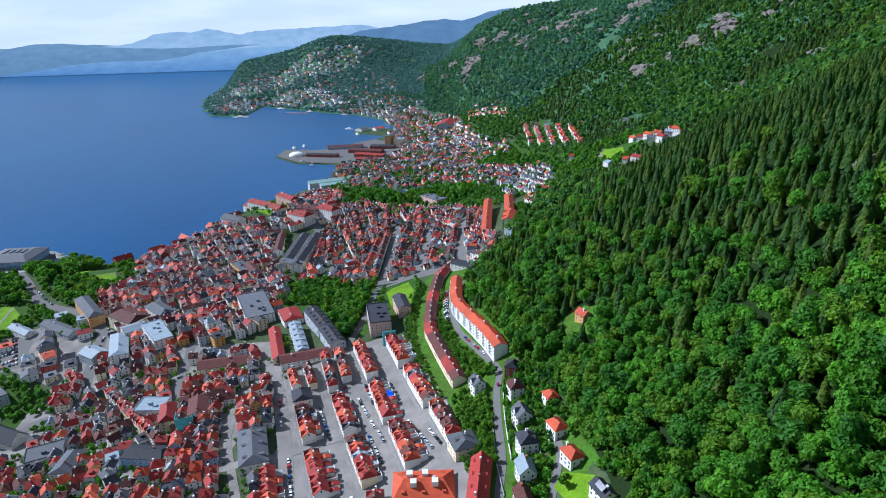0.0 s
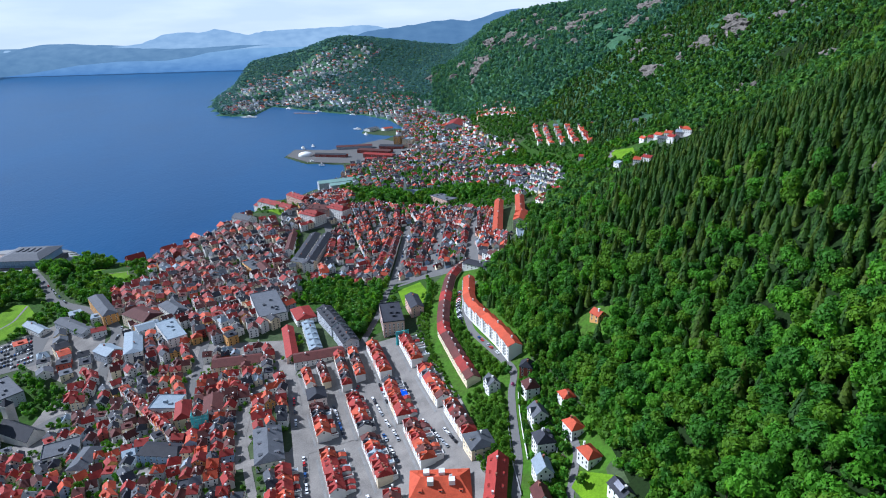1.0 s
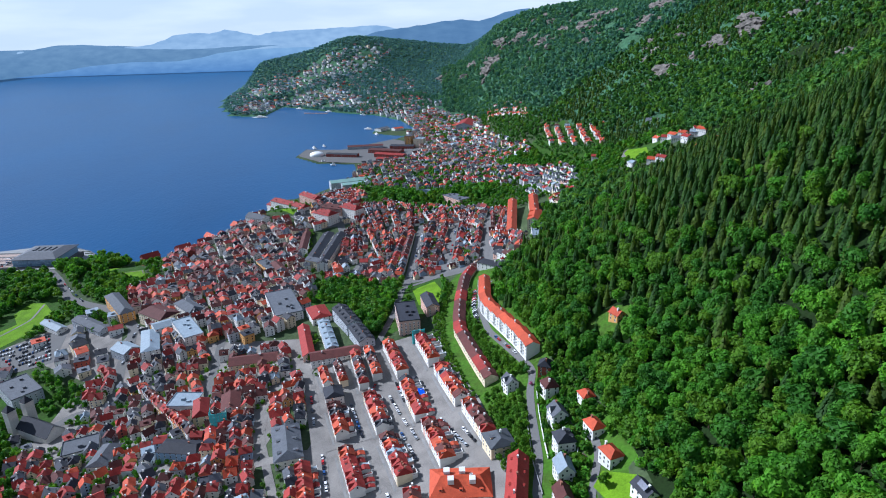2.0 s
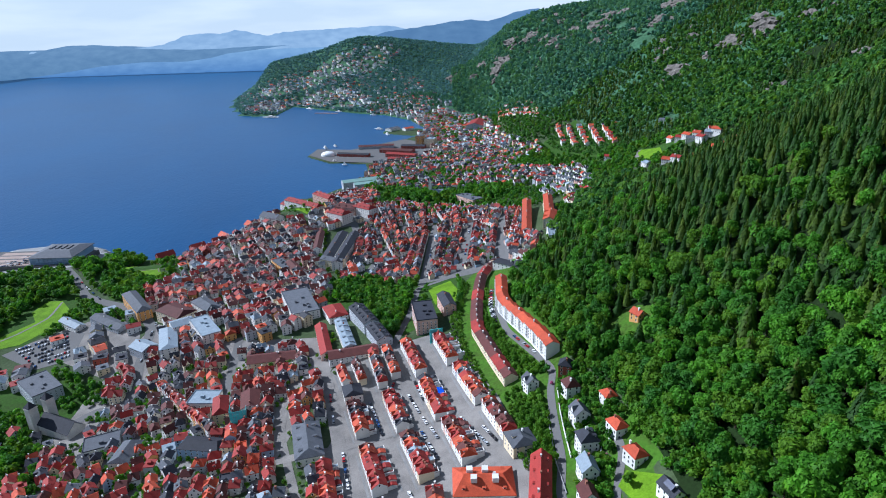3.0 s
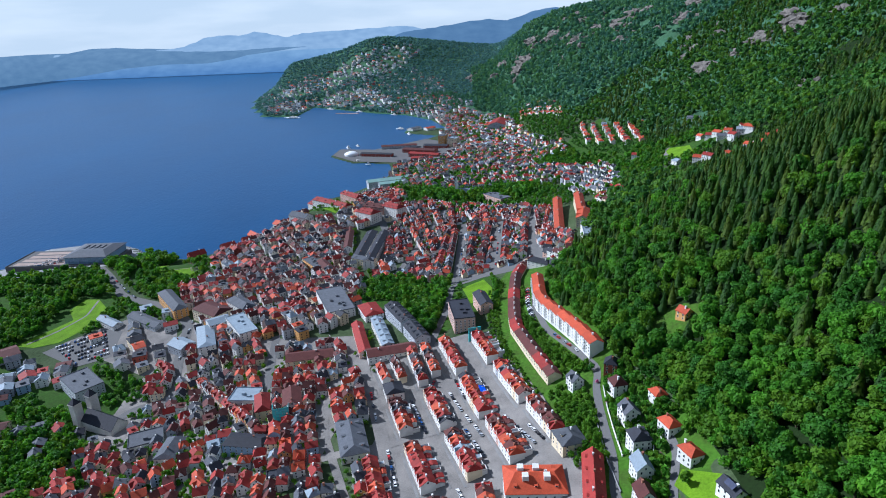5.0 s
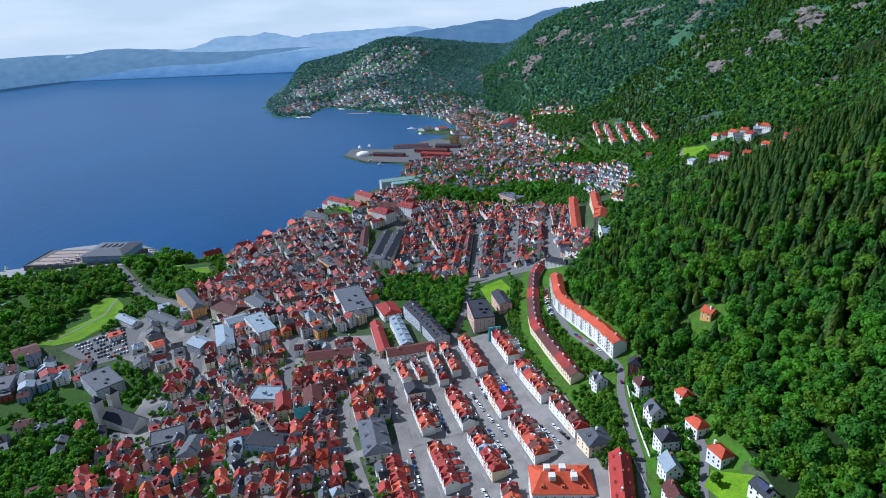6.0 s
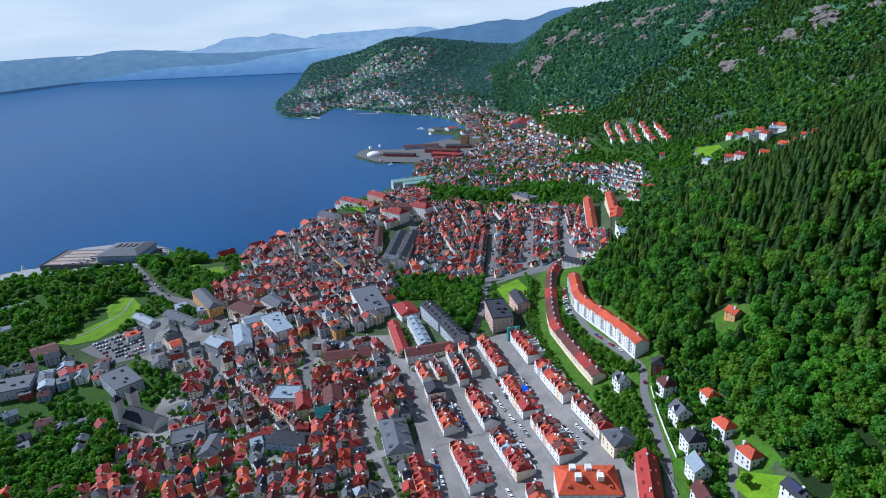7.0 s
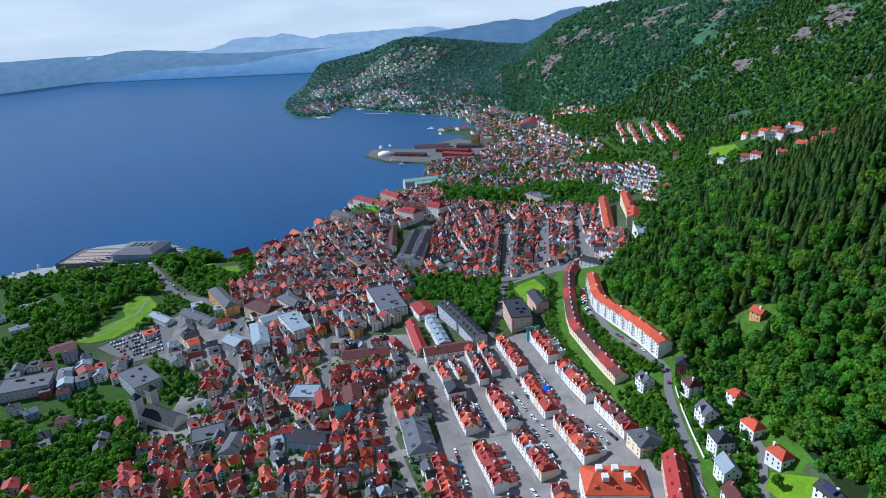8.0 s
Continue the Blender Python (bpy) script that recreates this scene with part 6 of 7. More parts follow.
# ---- boats ----
def boat(x, y, turn, l, label, deck=WHITE):
    top = thing("boat", pose(x, y, 0, 0, 0, turn), label, "boat", "moored boats")
    w = l * 0.16
    s = Shape()
    s.add([(-w, -l / 2, 1.8), (w, -l / 2, 1.8), (w, l * 0.25, 1.8), (0, l / 2, 2.3), (-w, l * 0.25, 1.8), (-w * 0.7, -l / 2, -0.6), (w * 0.7, -l / 2, -0.6), (w * 0.6, l * 0.2, -0.6), (0, l * 0.42, -0.6), (-w * 0.6, l * 0.2, -0.6)],
          [(0, 1, 2, 3, 4), (0, 5, 6, 1), (1, 6, 7, 2), (2, 7, 8, 3), (3, 8, 9, 4), (4, 9, 5, 0)])
    part("hull", s.mesh("hull", [paint]), top)
    s = Shape()
    s.box(-w * 0.7, w * 0.7, -l * 0.35, l * 0.1, 1.8, 4.6)
    s.box(-w * 0.5, w * 0.5, -l * 0.15, l * 0.06, 4.6, 6.6)
    part("cabin", s.mesh("cabin", [WALLS[deck]]), top)


for n, (x, y, turn, l) in enumerate([(-352, 1620, 20, 26), (-270, 1405, 70, 14), (-300, 1440, 120, 18), (-240, 1900, 60, 30), (-205, 1800, 30, 22), (-660, 2240, 80, 60), (-560, 2440, 50, 40), (-430, 2330, 60, 30),
                                     (-290, 2215, 60, 26), (-720, 790, 30, 12), (-735, 760, 30, 12), (-330, 1640, 40, 16)]):
    boat(x, y, turn, l, "white boat moored off the quay" if l < 35 else "white ship lying at the far quay")
pont = thing("pontoon", pose(-470, 2300, 0, 0, 0, 74), "long reddish floating pontoon in the bay", "pontoon")
s = Shape()
s.box(-4, 4, -46, 46, -0.6, 1.6)
part("deck", s.mesh("deck", [WALLS[PINK]]), pont)

# ---- cars ----
def car(m, k, label):
    top = thing("car", m, label, "car", "parked cars")
    s = Shape()
    s.add([(-0.88, -2.1, 0.3), (0.88, -2.1, 0.3), (0.88, 2.1, 0.3), (-0.88, 2.1, 0.3), (-0.85, -2.15, 0.85), (0.85, -2.15, 0.85), (0.85, 2.1, 0.75), (-0.85, 2.1, 0.75)],
          [(3, 2, 1, 0), (4, 5, 6, 7), (0, 1, 5, 4), (1, 2, 6, 5), (2, 3, 7, 6), (3, 0, 4, 7)])
    s.add([(-0.66, -1.4, 1.42), (0.66, -1.4, 1.42), (0.66, 0.5, 1.42), (-0.66, 0.5, 1.42), (-0.68, -1.4, 1.36), (0.68, -1.4, 1.36), (0.68, 0.5, 1.36), (-0.68, 0.5, 1.36)],
          [(0, 1, 2, 3), (4, 5, 1, 0), (5, 6, 2, 1), (6, 7, 3, 2), (7, 4, 0, 3)])
    part("body", s.mesh("body", [CAR[k]]), top)
    s = Shape()
    s.add([(-0.82, -1.9, 0.84), (0.82, -1.9, 0.84), (0.82, 1.1, 0.79), (-0.82, 1.1, 0.79), (-0.67, -1.4, 1.37), (0.67, -1.4, 1.37), (0.67, 0.5, 1.37), (-0.67, 0.5, 1.37)],
          [(0, 1, 5, 4), (1, 2, 6, 5), (2, 3, 7, 6), (3, 0, 4, 7)])
    part("glazing", s.mesh("glazing", [glass]), top)
    w = Shape()
    ringp = [(math.cos(i * math.tau / 10) * 0.33, math.sin(i * math.tau / 10) * 0.33) for i in range(10)]
    w.add([(-0.1, a, b) for a, b in ringp] + [(0.1, a, b) for a, b in ringp], [(i, (i + 1) % 10, (i + 1) % 10 + 10, i + 10) for i in range(10)] + [tuple(range(9, -1, -1)), tuple(range(10, 20))])
    me = w.mesh("wheel", [rubber])
    for x in (-0.82, 0.82):
        for y in (-1.35, 1.35):
            part("wheel", me, top).location = (x, y, 0.33)
    return top


CARS = {}
CAR_WORDS = ["white parked car on the street", "silver parked car on the street", "black parked car on the street", "red parked car on the street", "blue parked car on the street"]


def park(x, y, turn, rng, lift=0.3):
    k = rng.choices(range(5), (5, 4, 5, 2.0, 2))[0]
    e = 1.6
    a, b = radians(turn), ground_z([x, x - math.sin(radians(turn)) * e, x + math.sin(radians(turn)) * e], [y, y + math.cos(radians(turn)) * e, y - math.cos(radians(turn)) * e])
    m = pose(x, y, float(b[0]) + lift, math.degrees(math.atan2(b[1] - b[2], 2 * e)), 0, turn)
    if k in CARS:
        copy_thing(CARS[k], m)
    else:
        CARS[k] = car(m, k, CAR_WORDS[k])


def park_line(x0, y0, x1, y1, seed, gap=5.3, keep=0.85, turn=None, lift=0.3):
    rng = random.Random(seed)
    l = math.hypot(x1 - x0, y1 - y0)
    for i in range(int(l / gap)):
        f = (i + 0.5) * gap / l
        if rng.random() < keep:
            t = turn if turn is not None else math.degrees(math.atan2(-(x1 - x0), y1 - y0)) + (180 if rng.random() < 0.5 else 0)
            park(x0 + (x1 - x0) * f, y0 + (y1 - y0) * f, t + rng.uniform(-3, 3), rng, lift)


park_line(-56, 400, -41, 352, 1)
park_line(-29, 398, -10, 345, 2, keep=0.85)
park_line(-62, 392, -54, 366, 3)
park_line(-80, 384, -76, 396, 4)
park_line(-55, 332, -42, 292, 5)
park_line(-30, 336, -14, 296, 6)
park_line(-66, 378, -50, 335, 7, keep=0.8)
park_line(-93, 374, -78, 328, 8)
park_line(-88, 322, -72, 280, 9)
park_line(-60, 275, -52, 250, 10)
park_line(-49, 334, -36, 294, 18, keep=0.6)
park_line(-24, 338, -9, 298, 19, keep=0.5)
park_line(-131, 418, -112, 340, 11, keep=0.4)
park_line(-104, 320, -94, 280, 12)
park_line(0, 474, 3, 510, 13, 2.7, 0.9, 80, 0.4)
park_line(1, 440, 0, 474, 14, 2.7, 0.85, 80, 0.4)
park_line(10, 414, 24, 372, 15, keep=0.5, lift=0.4)
park_line(24, 300, 20, 262, 16, keep=0.2, lift=0.4)
park_line(17, 240, 24, 210, 17, keep=0.4, lift=0.4)
for row in range(7):
    park_line(-474 + row * 7.0, 551 - row * 6.0, -428 + row * 4.4, 572 - row * 7.6, 30 + row, 2.9, 0.78, 28, 0.4)
park_line(-59, 600, -54, 740, 50, keep=0.45, lift=0.45)
park_line(-20, 612, -8, 740, 51, keep=0.45, lift=0.45)
park_line(-330, 560, -316, 490, 40, keep=0.5, lift=0.45)
park_line(-500, 715, -430, 640, 41, keep=0.5, lift=0.45)
for row in range(6):
    rng = random.Random(60 + row)
    for i in range(24):
        if rng.random() < 0.62:
            park(-678 + i * 2.9, 783 + row * 9, 90 * 0 + rng.uniform(-4, 4), rng, 5.15)

# ---- rock faces on the mountain side ----
def crag(x, y, r, seed, squash=0.55):
    s_ = random.Random(seed)
    bm = bmesh.new()
    bmesh.ops.create_icosphere(bm, subdivisions=3, radius=1.0)
    for v in bm.verts:
        n = noise.fractal(v.co * 1.7 + Vector((seed, 0, 0)), 1.0, 2.0, 4)
        v.co *= 1 + 0.75 * n
        v.co = Vector((v.co.x * r * 0.8 * s_.uniform(0.97, 1.03), v.co.y * r * 1.35, v.co.z * r * squash * s_.uniform(0.94, 1.06)))
    me = bpy.data.meshes.new("crag")
    bm.to_mesh(me)
    bm.free()
    me.materials.append(rock)
    ob = new("crag", me)
    ob.matrix_basis = pose(x, y, gz(x, y) + r * 0.12, s_.uniform(-10, 10), -34, s_.uniform(0, 40))
    return tagged(ob, "bare grey-pink rock face among trees", "rock", "crags on the mountain side")


CRAGS = []


def crags(x, y, n, spread, r, seed):
    rng = random.Random(seed)
    for i in range(n):
        cx, cy, cr = x + rng.gauss(0, spread), y + rng.gauss(0, spread * 1.6), r * rng.uniform(0.6, 1.5)
        crag(cx, cy, cr, seed * 10 + i)
        CRAGS.append((cx, cy, cr))


crags(150, 2190, 5, 16, 22, 1)
crags(85, 2440, 4, 18, 18, 2)
crags(290, 1970, 6, 30, 17, 3)
crags(370, 2010, 6, 34, 17, 4)
crags(445, 1985, 6, 34, 17, 5)
crags(500, 1660, 7, 30, 13, 6)
crags(425, 1255, 6, 14, 13, 7)
crags(450, 925, 5, 10, 8, 8)
crags(512, 1250, 7, 16, 11, 9)
crags(555, 1190, 7, 18, 11, 10)
crags(609, 1113, 5, 18, 10, 11)
crags(530, 857, 3, 7, 7, 12)
crags(560, 1680, 6, 30, 14, 13)
crags(387, 1804, 4, 30, 14, 14)
crags(203, 302, 3, 5, 3.0, 15)
crags(330, 2080, 16, 62, 10, 16)
crags(470, 1400, 7, 24, 8, 17)
crags(460, 870, 5, 14, 6, 18)
crags(15, 2590, 5, 26, 13, 19)
crags(185, 2310, 10, 38, 14, 20)
crags(290, 2250, 12, 48, 12, 21)
crags(395, 2110, 10, 48, 12, 22)

# ---- woods ----
BACK_SLOPE = [(36, 350), (26, 385), (20, 440), (20, 500), (30, 530), (60, 570), (80, 560), (60, 420), (60, 340)]
BLOCK_BACK = [(37, 358), (30, 390), (22, 423), (14, 455), (15, 512)]
def spots(x0, x1, y0, y1, pitch, seed, size, keep=None, clear=True):
    """Jittered places for trees: x, y, ground height, size."""
    rng = np.random.RandomState(seed)
    gx, gy = np.meshgrid(np.arange(x0, x1, pitch), np.arange(y0, y1, pitch))
    x = gx.ravel() + rng.uniform(-0.45, 0.45, gx.size) * pitch
    y = gy.ravel() + rng.uniform(-0.45, 0.45, gx.size) * pitch
    ok = (inland(x, y) > 8)
    if clear:
        ok &= ~within(x, y, TOWN) | (within(x, y, BACK_SLOPE) & (off_line(x, y, BLOCK_BACK) > 6))
    if keep is not None:
        ok &= keep(x, y)
    for cx, cy, cr in CRAGS:
        ok &= np.hypot(x - cx, y - cy) > cr * 0.75
    for cx, cy, rx, ry in GLADES:
        ok &= ((x - cx) / rx) ** 2 + ((y - cy) / ry) ** 2 > 1
    x, y = x[ok], y[ok]
    return np.stack([x, y, ground_z(x, y) - 0.4, rng.uniform(*size, len(x))], 1)


def patch(x, y, scale, seed):
    return np.array([noise.noise(Vector((a * scale, b * scale, seed))) for a, b in zip(x, y)])


VILLA_GARDENS = [(10, 150), (48, 180), (80, 190), (76, 226), (62, 256), (58, 310), (44, 345), (28, 360), (16, 440), (20, 520), (0, 520)]
CLEARING = [(64, 364), (66, 343), (80, 329), (92, 337), (93, 352), (84, 364)]


def wild(x, y):
    return ~within(x, y, VILLA_GARDENS) & ~within(x, y, CLEARING)


near = spots(16, 450, 130, 560, 6.6, 1, (0.95, 1.6), lambda x, y: wild(x, y) & (x < 0.8 * y + 30))
p = patch(near[:, 0], near[:, 1], 0.012, 2.0) * 0.8 + (near[:, 0] * 2 + near[:, 1] - 575) / 160
conifer = p + np.random.RandomState(3).uniform(-1.1, 1.1, len(p)) > 0.1
# the wood's near edge: trees of their own
edge = (near[:, 0] < 128) & (near[:, 1] > 170) & (near[:, 1] < 420)
own = np.nonzero(edge)[0][:250]
rng = random.Random(9)
SEEDLING = {}
for i in own:
    k = rng.randrange(4, 7) if conifer[i] else rng.randrange(4)
    x, y, z, sz = near[i]
    tall = rng.uniform(0.85, 1.25)
    m = pose(x, y, z, 0, 0, rng.uniform(0, 360))
    if k in SEEDLING:
        copy_thing(SEEDLING[k], m @ Matrix.Diagonal((sz, sz, sz * tall, 1)))
    else:
        SEEDLING[k] = near_tree(k, m)
rest = np.ones(len(near), bool)
rest[own] = False
scatter("woodland", BROAD_MID, near[rest & ~conifer], LEAVES, "dense leafy green wood on the near hillside", seed=11)
near[conifer, 3] *= 0.74
scatter("woodland", SPRUCE_MID, near[rest & conifer], NEEDLES, "dark spruce wood on the near hillside", (0.95, 1.45), seed=12)

mid = spots(60, 1150, 560, 1500, 8.5, 21, (0.9, 1.5), lambda x, y: (y > 560) & (x > 60) & (x < 420 + (y - 560) * 0.75))
pm = patch(mid[:, 0], mid[:, 1], 0.006, 5.0) + np.random.RandomState(4).uniform(-0.4, 0.4, len(mid))
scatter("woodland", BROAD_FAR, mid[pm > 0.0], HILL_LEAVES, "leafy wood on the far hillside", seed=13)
mid[pm <= 0, 3] *= 0.75
scatter("woodland", SPRUCE_FAR, mid[pm <= 0.0], NEEDLES, "spruce wood on the far hillside", seed=14)
far = spots(0, 1100, 1500, 2750, 12, 22, (1.1, 1.8), lambda x, y: (x < 900) & (ground_z(x, y) > 18) & (patch(x, y, 0.01, 7.0) + patch(x, y, 0.03, 8.0) * 0.6 < np.where(ground_z(x, y) > 220, 0.32, 0.7)))
scatter("woodland", BROAD_DIST, far, HAZY_MOUNTAIN_LEAVES, "mixed wood below the bare mountain top", seed=15)
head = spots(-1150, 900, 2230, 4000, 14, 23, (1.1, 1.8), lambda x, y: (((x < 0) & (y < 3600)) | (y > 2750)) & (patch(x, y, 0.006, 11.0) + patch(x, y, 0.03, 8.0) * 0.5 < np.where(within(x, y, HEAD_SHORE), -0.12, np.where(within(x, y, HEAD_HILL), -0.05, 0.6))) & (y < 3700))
scatter("woodland", BROAD_DIST, head, hazy_headland_leaves, "wood on the distant headland", (0.4, 0.7), seed=16)
hills = spots(430, 900, 330, 560, 13, 24, (0.9, 1.4), lambda x, y: x > 0.8 * y + 30)
scatter("woodland", SPRUCE_FAR, hills, needles, "spruce wood high on the hillside", seed=17)


# ---- trees in the town ----
def grove(poly, pitch, seed, size=(0.6, 1.0), kinds=None, label="park trees with full green crowns", check=2.2, gaps=None, mat_=None):
    xs, ys_ = [q[0] for q in poly], [q[1] for q in poly]
    s_ = spots(min(xs), max(xs), min(ys_), max(ys_), pitch, seed, size, lambda x, y: within(x, y, poly), False)
    if gaps is not None:
        s_ = s_[patch(s_[:, 0], s_[:, 1], 0.028, 4.0) > gaps]
    s_ = np.array([r for r in s_ if free(r[0], r[1], check)])
    if len(s_):
        scatter("tree_group", kinds or BROAD_TOWN, s_, mat_ or (garden_leaves if size[1] < 0.68 else LEAVES), label, seed=seed)


grove([(-160, 605), (-141, 622), (-112, 612), (-98, 560), (-72, 500), (-84, 462), (-96, 470), (-100, 515), (-128, 545)], 6.5, 31, (0.75, 1.1), check=1.0)
grove([(-60, 575), (-50, 582), (-58, 560), (-56, 505), (-64, 505)], 6, 32, (0.5, 0.8), check=1.0)
grove([(-28, 575), (-20, 560), (-24, 500), (-30, 505), (-27, 540)], 6, 33, (0.6, 0.9), check=1.0)
grove([(-450, 800), (-445, 770), (-470, 745), (-455, 700), (-425, 640), (-405, 625), (-372, 620), (-356, 660), (-372, 676), (-384, 680), (-425, 700), (-462, 742)], 6.2, 34, (0.9, 1.4), check=1.0)
grove([(-500, 835), (-462, 812), (-440, 770), (-470, 742), (-505, 790)], 7, 58, (1.0, 1.5), check=1.0)
grove([(-436, 790), (-430, 765), (-400, 735), (-380, 700), (-365, 690), (-365, 720), (-400, 770)], 7, 35, (0.6, 0.95), check=1.0)
grove([(-520, 800), (-475, 745), (-470, 700), (-505, 735), (-540, 770)], 6.5, 36, (0.8, 1.3), check=1.0)
grove([(-700, 740), (-690, 690), (-640, 620), (-560, 570), (-530, 565), (-510, 610), (-510, 660), (-525, 720), (-560, 750)], 7.4, 37, (0.8, 1.35), gaps=-0.3)
grove([(-560, 560), (-520, 555), (-505, 540), (-560, 500), (-620, 540)], 8, 38, (0.6, 1.0))
grove([(-440, 640), (-415, 612), (-400, 596), (-390, 605), (-352, 560), (-345, 556), (-362, 545), (-410, 585)], 6.5, 39, (0.55, 0.85), check=1.2)
grove([(-405, 520), (-395, 500), (-375, 490), (-345, 470), (-352, 440), (-375, 435), (-365, 470), (-400, 490)], 7, 40, (0.6, 0.9), check=1.2)
grove([(-385, 430), (-335, 380), (-320, 330), (-380, 300), (-430, 380)], 7, 41, (0.7, 1.1), check=1.2)
grove([(-305, 1010), (-255, 945), (-240, 890), (-262, 886), (-300, 930), (-314, 990)], 9, 42, (0.4, 0.65), check=1.0)
grove([(-190, 1085), (-100, 1000), (-20, 965), (30, 945), (60, 905), (40, 890), (-20, 905), (-60, 930), (-140, 975), (-160, 1030)], 7.5, 43, (1.0, 1.5), check=1.2)
grove([(-10, 1010), (60, 960), (72, 900), (40, 920), (-20, 970)], 8, 44, (1.0, 1.4), check=1.2)
grove([(100, 1110), (160, 1080), (175, 1230), (170, 1330), (120, 1250)], 9, 45, (0.8, 1.2), check=2)
grove([(1, 350), (26, 350), (8, 400), (0, 440), (-6, 470), (0, 510), (-6, 540), (-10, 500), (-9, 455), (-8, 425), (-2, 395)], 3.8, 46, (0.35, 0.62), label="shrubs and small trees on a bank", check=1.2)
grove([(4, 330), (22, 330), (20, 300), (20, 268), (14, 262), (10, 300)], 3.8, 47, (0.28, 0.58), label="terraced gardens with shrubs and small trees", check=1.0)
grove([(26, 350), (60, 330), (62, 290), (48, 262), (50, 236), (26, 200), (14, 210), (28, 250), (28, 330)], 4.0, 48, (0.36, 0.72), label="villa garden shrubs and small trees", check=1.2)
grove([(-8, 330), (14, 310), (14, 250), (4, 235), (2, 268), (0, 300)], 5, 49, (0.3, 0.5), label="garden shrubs behind the row", check=1.2)
grove([(-175, 500), (-152, 500), (-140, 450), (-132, 470), (-150, 495)], 5, 50, (0.4, 0.6), label="yard trees between houses", check=1.0)
grove([(-216, 480), (-126, 440), (-108, 250), (-330, 250), (-330, 480)], 7.5, 51, (0.3, 0.55), label="small yard trees among old houses", check=0.6)
grove([(-330, 700), (-200, 820), (-160, 620), (-250, 510)], 11, 52, (0.35, 0.6), label="small yard trees in the town centre", check=0.6)
grove([(-150, 905), (40, 800), (150, 1070), (60, 1490), (-200, 1310)], 8.5, 53, (0.55, 1.0), BROAD_FAR, "trees among far houses", 1.0)
grove([(60, 1490), (250, 1380), (190, 1600), (60, 1990), (-100, 2100), (-60, 1600)], 11, 54, (0.6, 1.1), BROAD_FAR, "trees among far houses", 1.0)
grove([(140, 790), (330, 850), (345, 1030), (262, 1090), (285, 1180), (250, 1100), (200, 1000)], 9, 55, (0.7, 1.2), BROAD_FAR, "trees among far hillside houses", 1.0)
grove([(60, 580), (100, 660), (150, 790), (140, 800), (95, 700), (72, 610)], 7, 56, (0.6, 1.0), label="trees at the wood's foot", check=1.5)
grove([(-6, 345), (-17, 395), (-25, 432), (-25, 460), (-22, 500), (-16, 545), (-20, 548), (-28, 500), (-31, 450), (-30, 430), (-22, 395), (-10, 345)], 2.7, 57, (0.2, 0.42), label="shrubs along the foot of the curved row", check=0.4)
grove([(-760, 735), (-640, 745), (-540, 755), (-545, 740), (-640, 722), (-760, 700)], 7, 59, (0.6, 0.95), check=1.0)
grove([(-640, 560), (-600, 540), (-560, 500), (-640, 470), (-720, 520)], 7.5, 60, (0.7, 1.1), gaps=-0.3)
grove([(-440, 470), (-420, 440), (-380, 440), (-400, 400), (-460, 420)], 7, 61, (0.7, 1.0), check=1.0)
grove([(-345, 440), (-318, 428), (-300, 436), (-302, 462), (-318, 492), (-345, 470)], 6, 62, (0.45, 0.7), check=0.8)
grove([(-195, 800), (-192, 720), (-186, 680), (-190, 676), (-198, 720), (-203, 800)], 5, 63, (0.4, 0.6), check=0.3)
pinks = np.array([(x, y, gz(x, y) - 0.4, z) for x, y, z in ((27.5, 333, 0.3), (29, 312, 0.28), (42, 256, 0.34), (40, 244, 0.32), (14, 284, 0.3), (22, 229, 0.3), (21, 224, 0.28))])
scatter("flowering_shrubs", BROAD_MID, pinks, blossom, "pink flowering garden shrubs", seed=71)
grove([(100, 1120), (150, 1080), (262, 960), (285, 1000), (270, 1090), (180, 1230)], 10, 64, (0.7, 1.1), BROAD_FAR, "trees on the green slope above the far town", 1.0, -0.1)
grove([(-312, 1040), (-300, 900), (-250, 860), (-225, 850), (-205, 890), (-260, 1000)], 9, 65, (0.35, 0.6), check=0.6, label="trees round the fort buildings")
grove([(62, 258), (80, 226), (88, 200), (72, 180), (66, 190), (66, 215), (62, 240)], 4.5, 66, (0.5, 0.9), label="young trees at the garden's edge", check=1.0)
grove([(60, 1200), (175, 1230), (165, 1370), (60, 1490)], 11, 67, (0.6, 1.0), BROAD_FAR, "trees among far houses", 1.0)
grove([(-60, 2180), (-235, 2205), (-330, 2270), (-280, 2430), (-100, 2420), (40, 2250)], 13, 68, (0.9, 1.3), BROAD_DIST, "trees behind the far harbour", 1.0, mat_=haze_blue_leaves)
grove([(-520, 430), (-440, 400), (-400, 412), (-345, 372), (-345, 330), (-300, 300), (-300, 250), (-560, 250)], 8, 72, (0.8, 1.2), BROAD_TOWN[:2], check=1.4, label="dark dense trees below the church")
grove([(-462, 650), (-430, 640), (-420, 612), (-430, 580), (-446, 600), (-448, 622)], 6.5, 73, (0.6, 0.95), check=0.8, label="park trees between lawn and street")
grove([(-600, 560), (-548, 522), (-508, 521), (-514, 548), (-512, 600), (-540, 620)], 7, 74, (0.7, 1.1), check=1.0, label="dark park trees beside the lawn")
for k, quad in enumerate(BLOCKS):
    grove(quad, 6.5, 90 + k, (0.28, 0.5), BROAD_FAR, "small trees in the yards of a street block", 0.7)
grove([(22, 503), (29, 420), (41, 366), (41, 350), (44, 334), (58, 322), (60, 358), (46, 426), (34, 511)], 4.6, 75, (0.45, 0.8), label="young bright green trees at the wood's foot", check=1.0, mat_=garden_leaves)
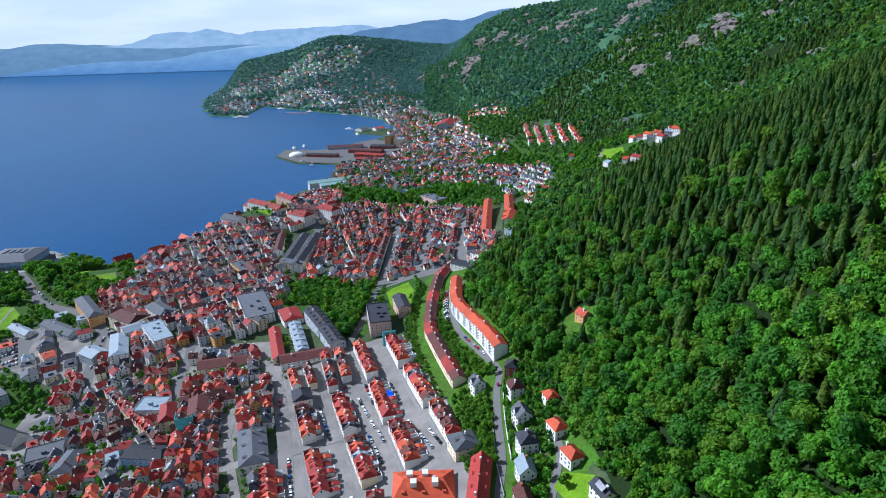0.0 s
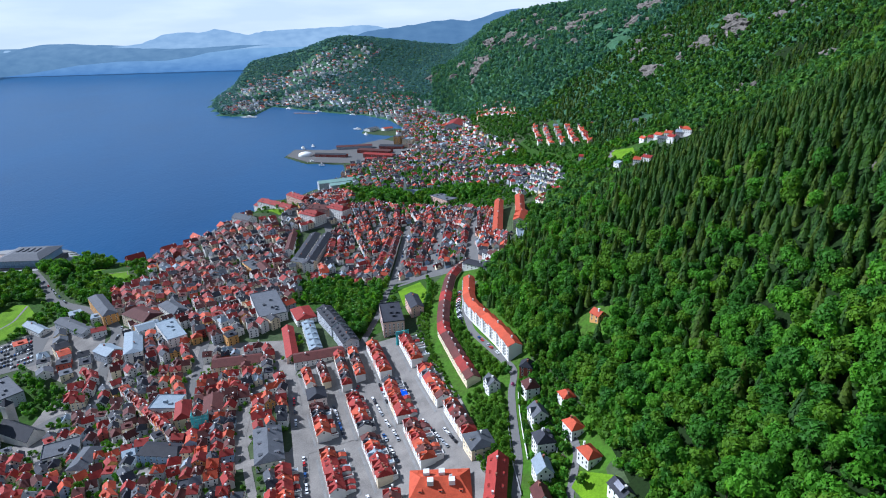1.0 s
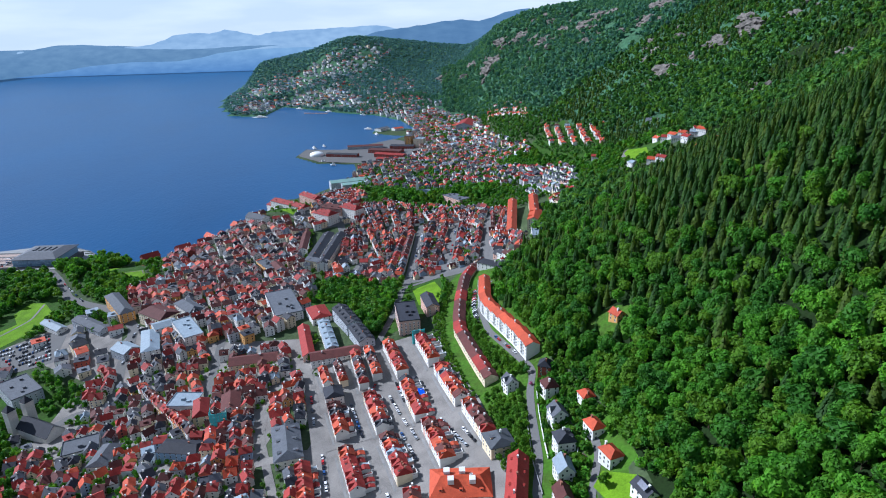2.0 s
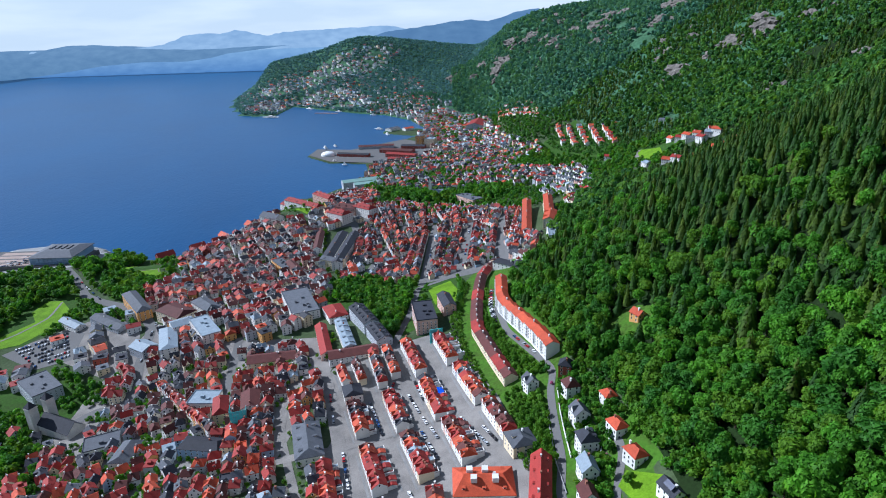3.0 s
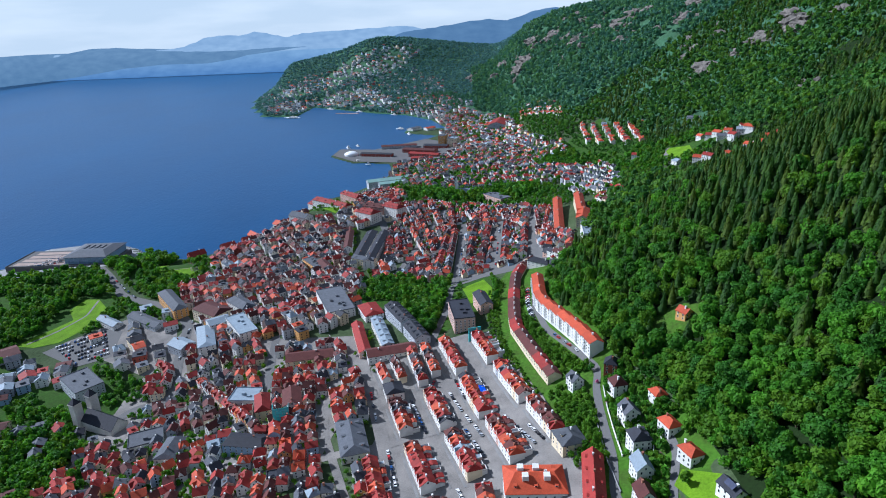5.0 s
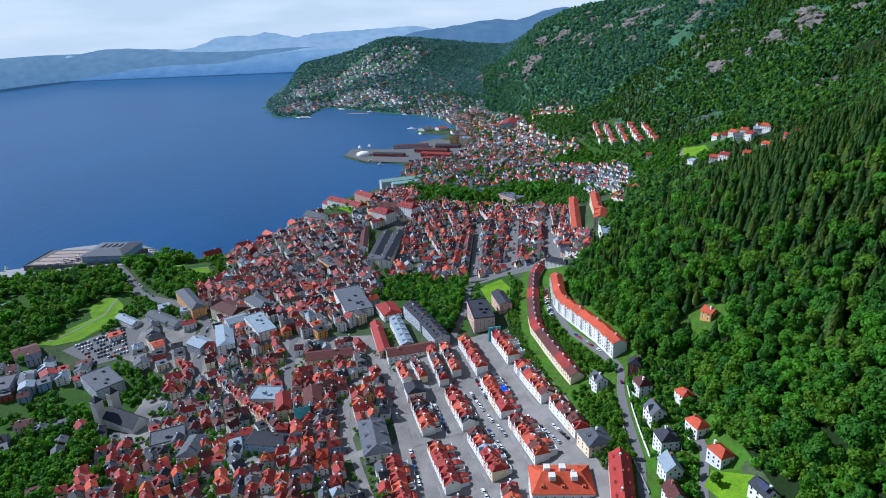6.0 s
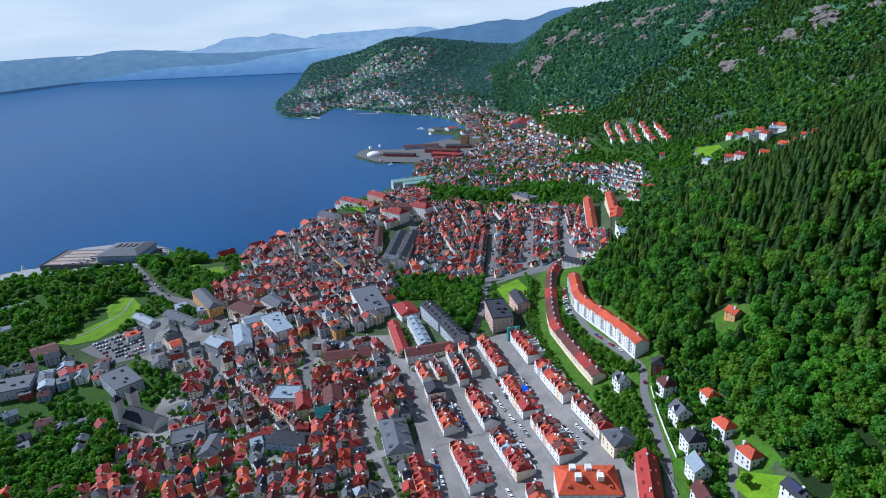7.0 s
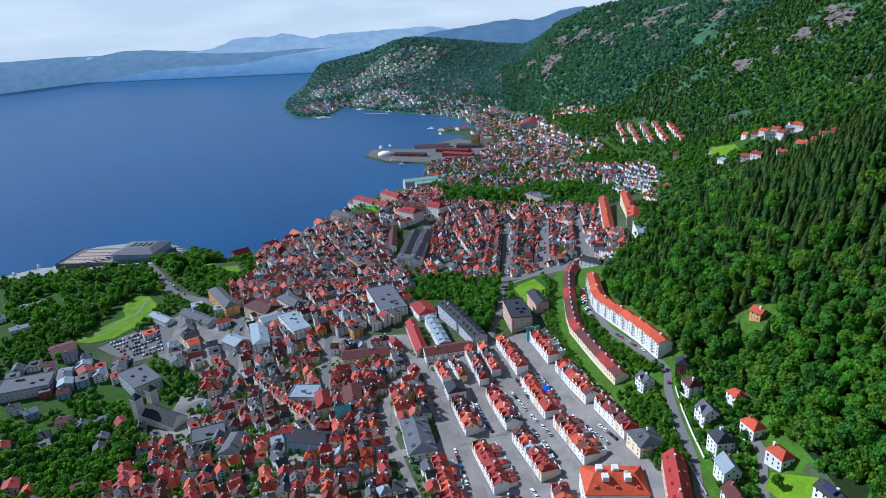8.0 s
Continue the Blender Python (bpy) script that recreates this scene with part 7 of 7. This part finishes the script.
grove([(56, 318), (60, 290), (57, 265), (62, 252), (72, 250), (76, 280), (66, 320)], 5, 76, (0.5, 0.9), label="young trees above the villa gardens", check=1.0, mat_=garden_leaves)
grove([(120, 1400), (170, 1360), (250, 1380), (200, 1600), (150, 1760), (110, 1980), (84, 1980), (125, 1620)], 12, 77, (0.9, 1.4), BROAD_FAR, "leafy trees on the slope above the far town", 1.0, mat_=far_leaves)
grove([(180, 1430), (300, 1240), (290, 1090), (250, 1060), (180, 1280)], 8, 78, (0.5, 0.9), BROAD_FAR, "leafy trees between the far hillside rows", 0.6, mat_=far_leaves)
grove([(118, 1890), (214, 1600), (200, 1500), (108, 1770)], 11, 79, (0.4, 0.65), BROAD_FAR, "leafy trees among orange-roofed far houses", 0.6, mat_=far_leaves)
grove([(62, 760), (98, 750), (128, 885), (60, 905), (45, 800)], 7, 80, (0.45, 0.8), BROAD_FAR, "trees on the slope above the far terraces", 0.6)
grove([(92, 812), (128, 745), (185, 900), (205, 1075), (118, 1095)], 7.5, 81, (0.35, 0.65), BROAD_FAR, "small trees between grey-roofed far terraces", 0.5)
grove([(-540, 752), (-520, 735), (-480, 672), (-462, 656), (-500, 657), (-510, 640), (-525, 700)], 6.5, 82, (0.8, 1.3), check=1.0, label="tall park trees beside the avenue")
grove([(-520, 770), (-470, 702), (-425, 645), (-434, 652), (-470, 690), (-500, 728)], 5.5, 83, (0.6, 0.9), check=0.6, label="avenue trees beside the street")
grove([(-460, 560), (-452, 590), (-450, 622), (-436, 600), (-440, 575)], 6, 84, (0.6, 0.9), check=0.8, label="trees at the lawn's edge")
grove([(12, 345), (22, 352), (6, 405), (-2, 440), (-5, 470), (-3, 515), (-8, 515), (-9, 465), (-6, 425), (2, 385)], 2.8, 85, (0.22, 0.42), label="hedges and shrubs on the bank between the blocks", check=0.6, mat_=garden_leaves)
grove([(-34, 440), (-28, 400), (-16, 352), (-12, 352), (-24, 400), (-30, 442), (-29, 500), (-22, 550), (-26, 552), (-34, 500)], 2.8, 86, (0.2, 0.4), label="hedge along the street below the curved row", check=0.3, mat_=garden_leaves)
grove([(56, 262), (62, 250), (70, 225), (74, 205), (68, 190), (78, 186), (84, 205), (76, 240), (62, 300)], 4.2, 87, (0.4, 0.75), label="young trees at the garden's edge", check=0.8, mat_=garden_leaves)
grove([(-112, 515), (-84, 462), (-74, 470), (-72, 505), (-70, 575), (-98, 566)], 6.5, 88, (0.75, 1.1), check=0.8)
grove([(-165, 565), (-128, 545), (-141, 622), (-100, 615), (-66, 588), (-70, 575), (-100, 570), (-160, 640)], 7, 89, (0.6, 1.0), check=0.8)
grove([(-3, 342), (14, 346), (21, 330), (19, 290), (18, 262), (9, 258), (6, 296)], 3.2, 101, (0.24, 0.5), label="terraced gardens with shrubs and hedges", check=0.5, mat_=garden_leaves)
grove([(-345, 425), (-312, 424), (-296, 436), (-300, 462), (-262, 420), (-300, 400), (-335, 395)], 6, 102, (0.45, 0.75), check=0.5, label="yard trees below the ring street")
grove([(-345, 392), (-250, 372), (-215, 345), (-225, 300), (-330, 300)], 7, 103, (0.4, 0.7), check=0.5, label="yard trees among old houses")
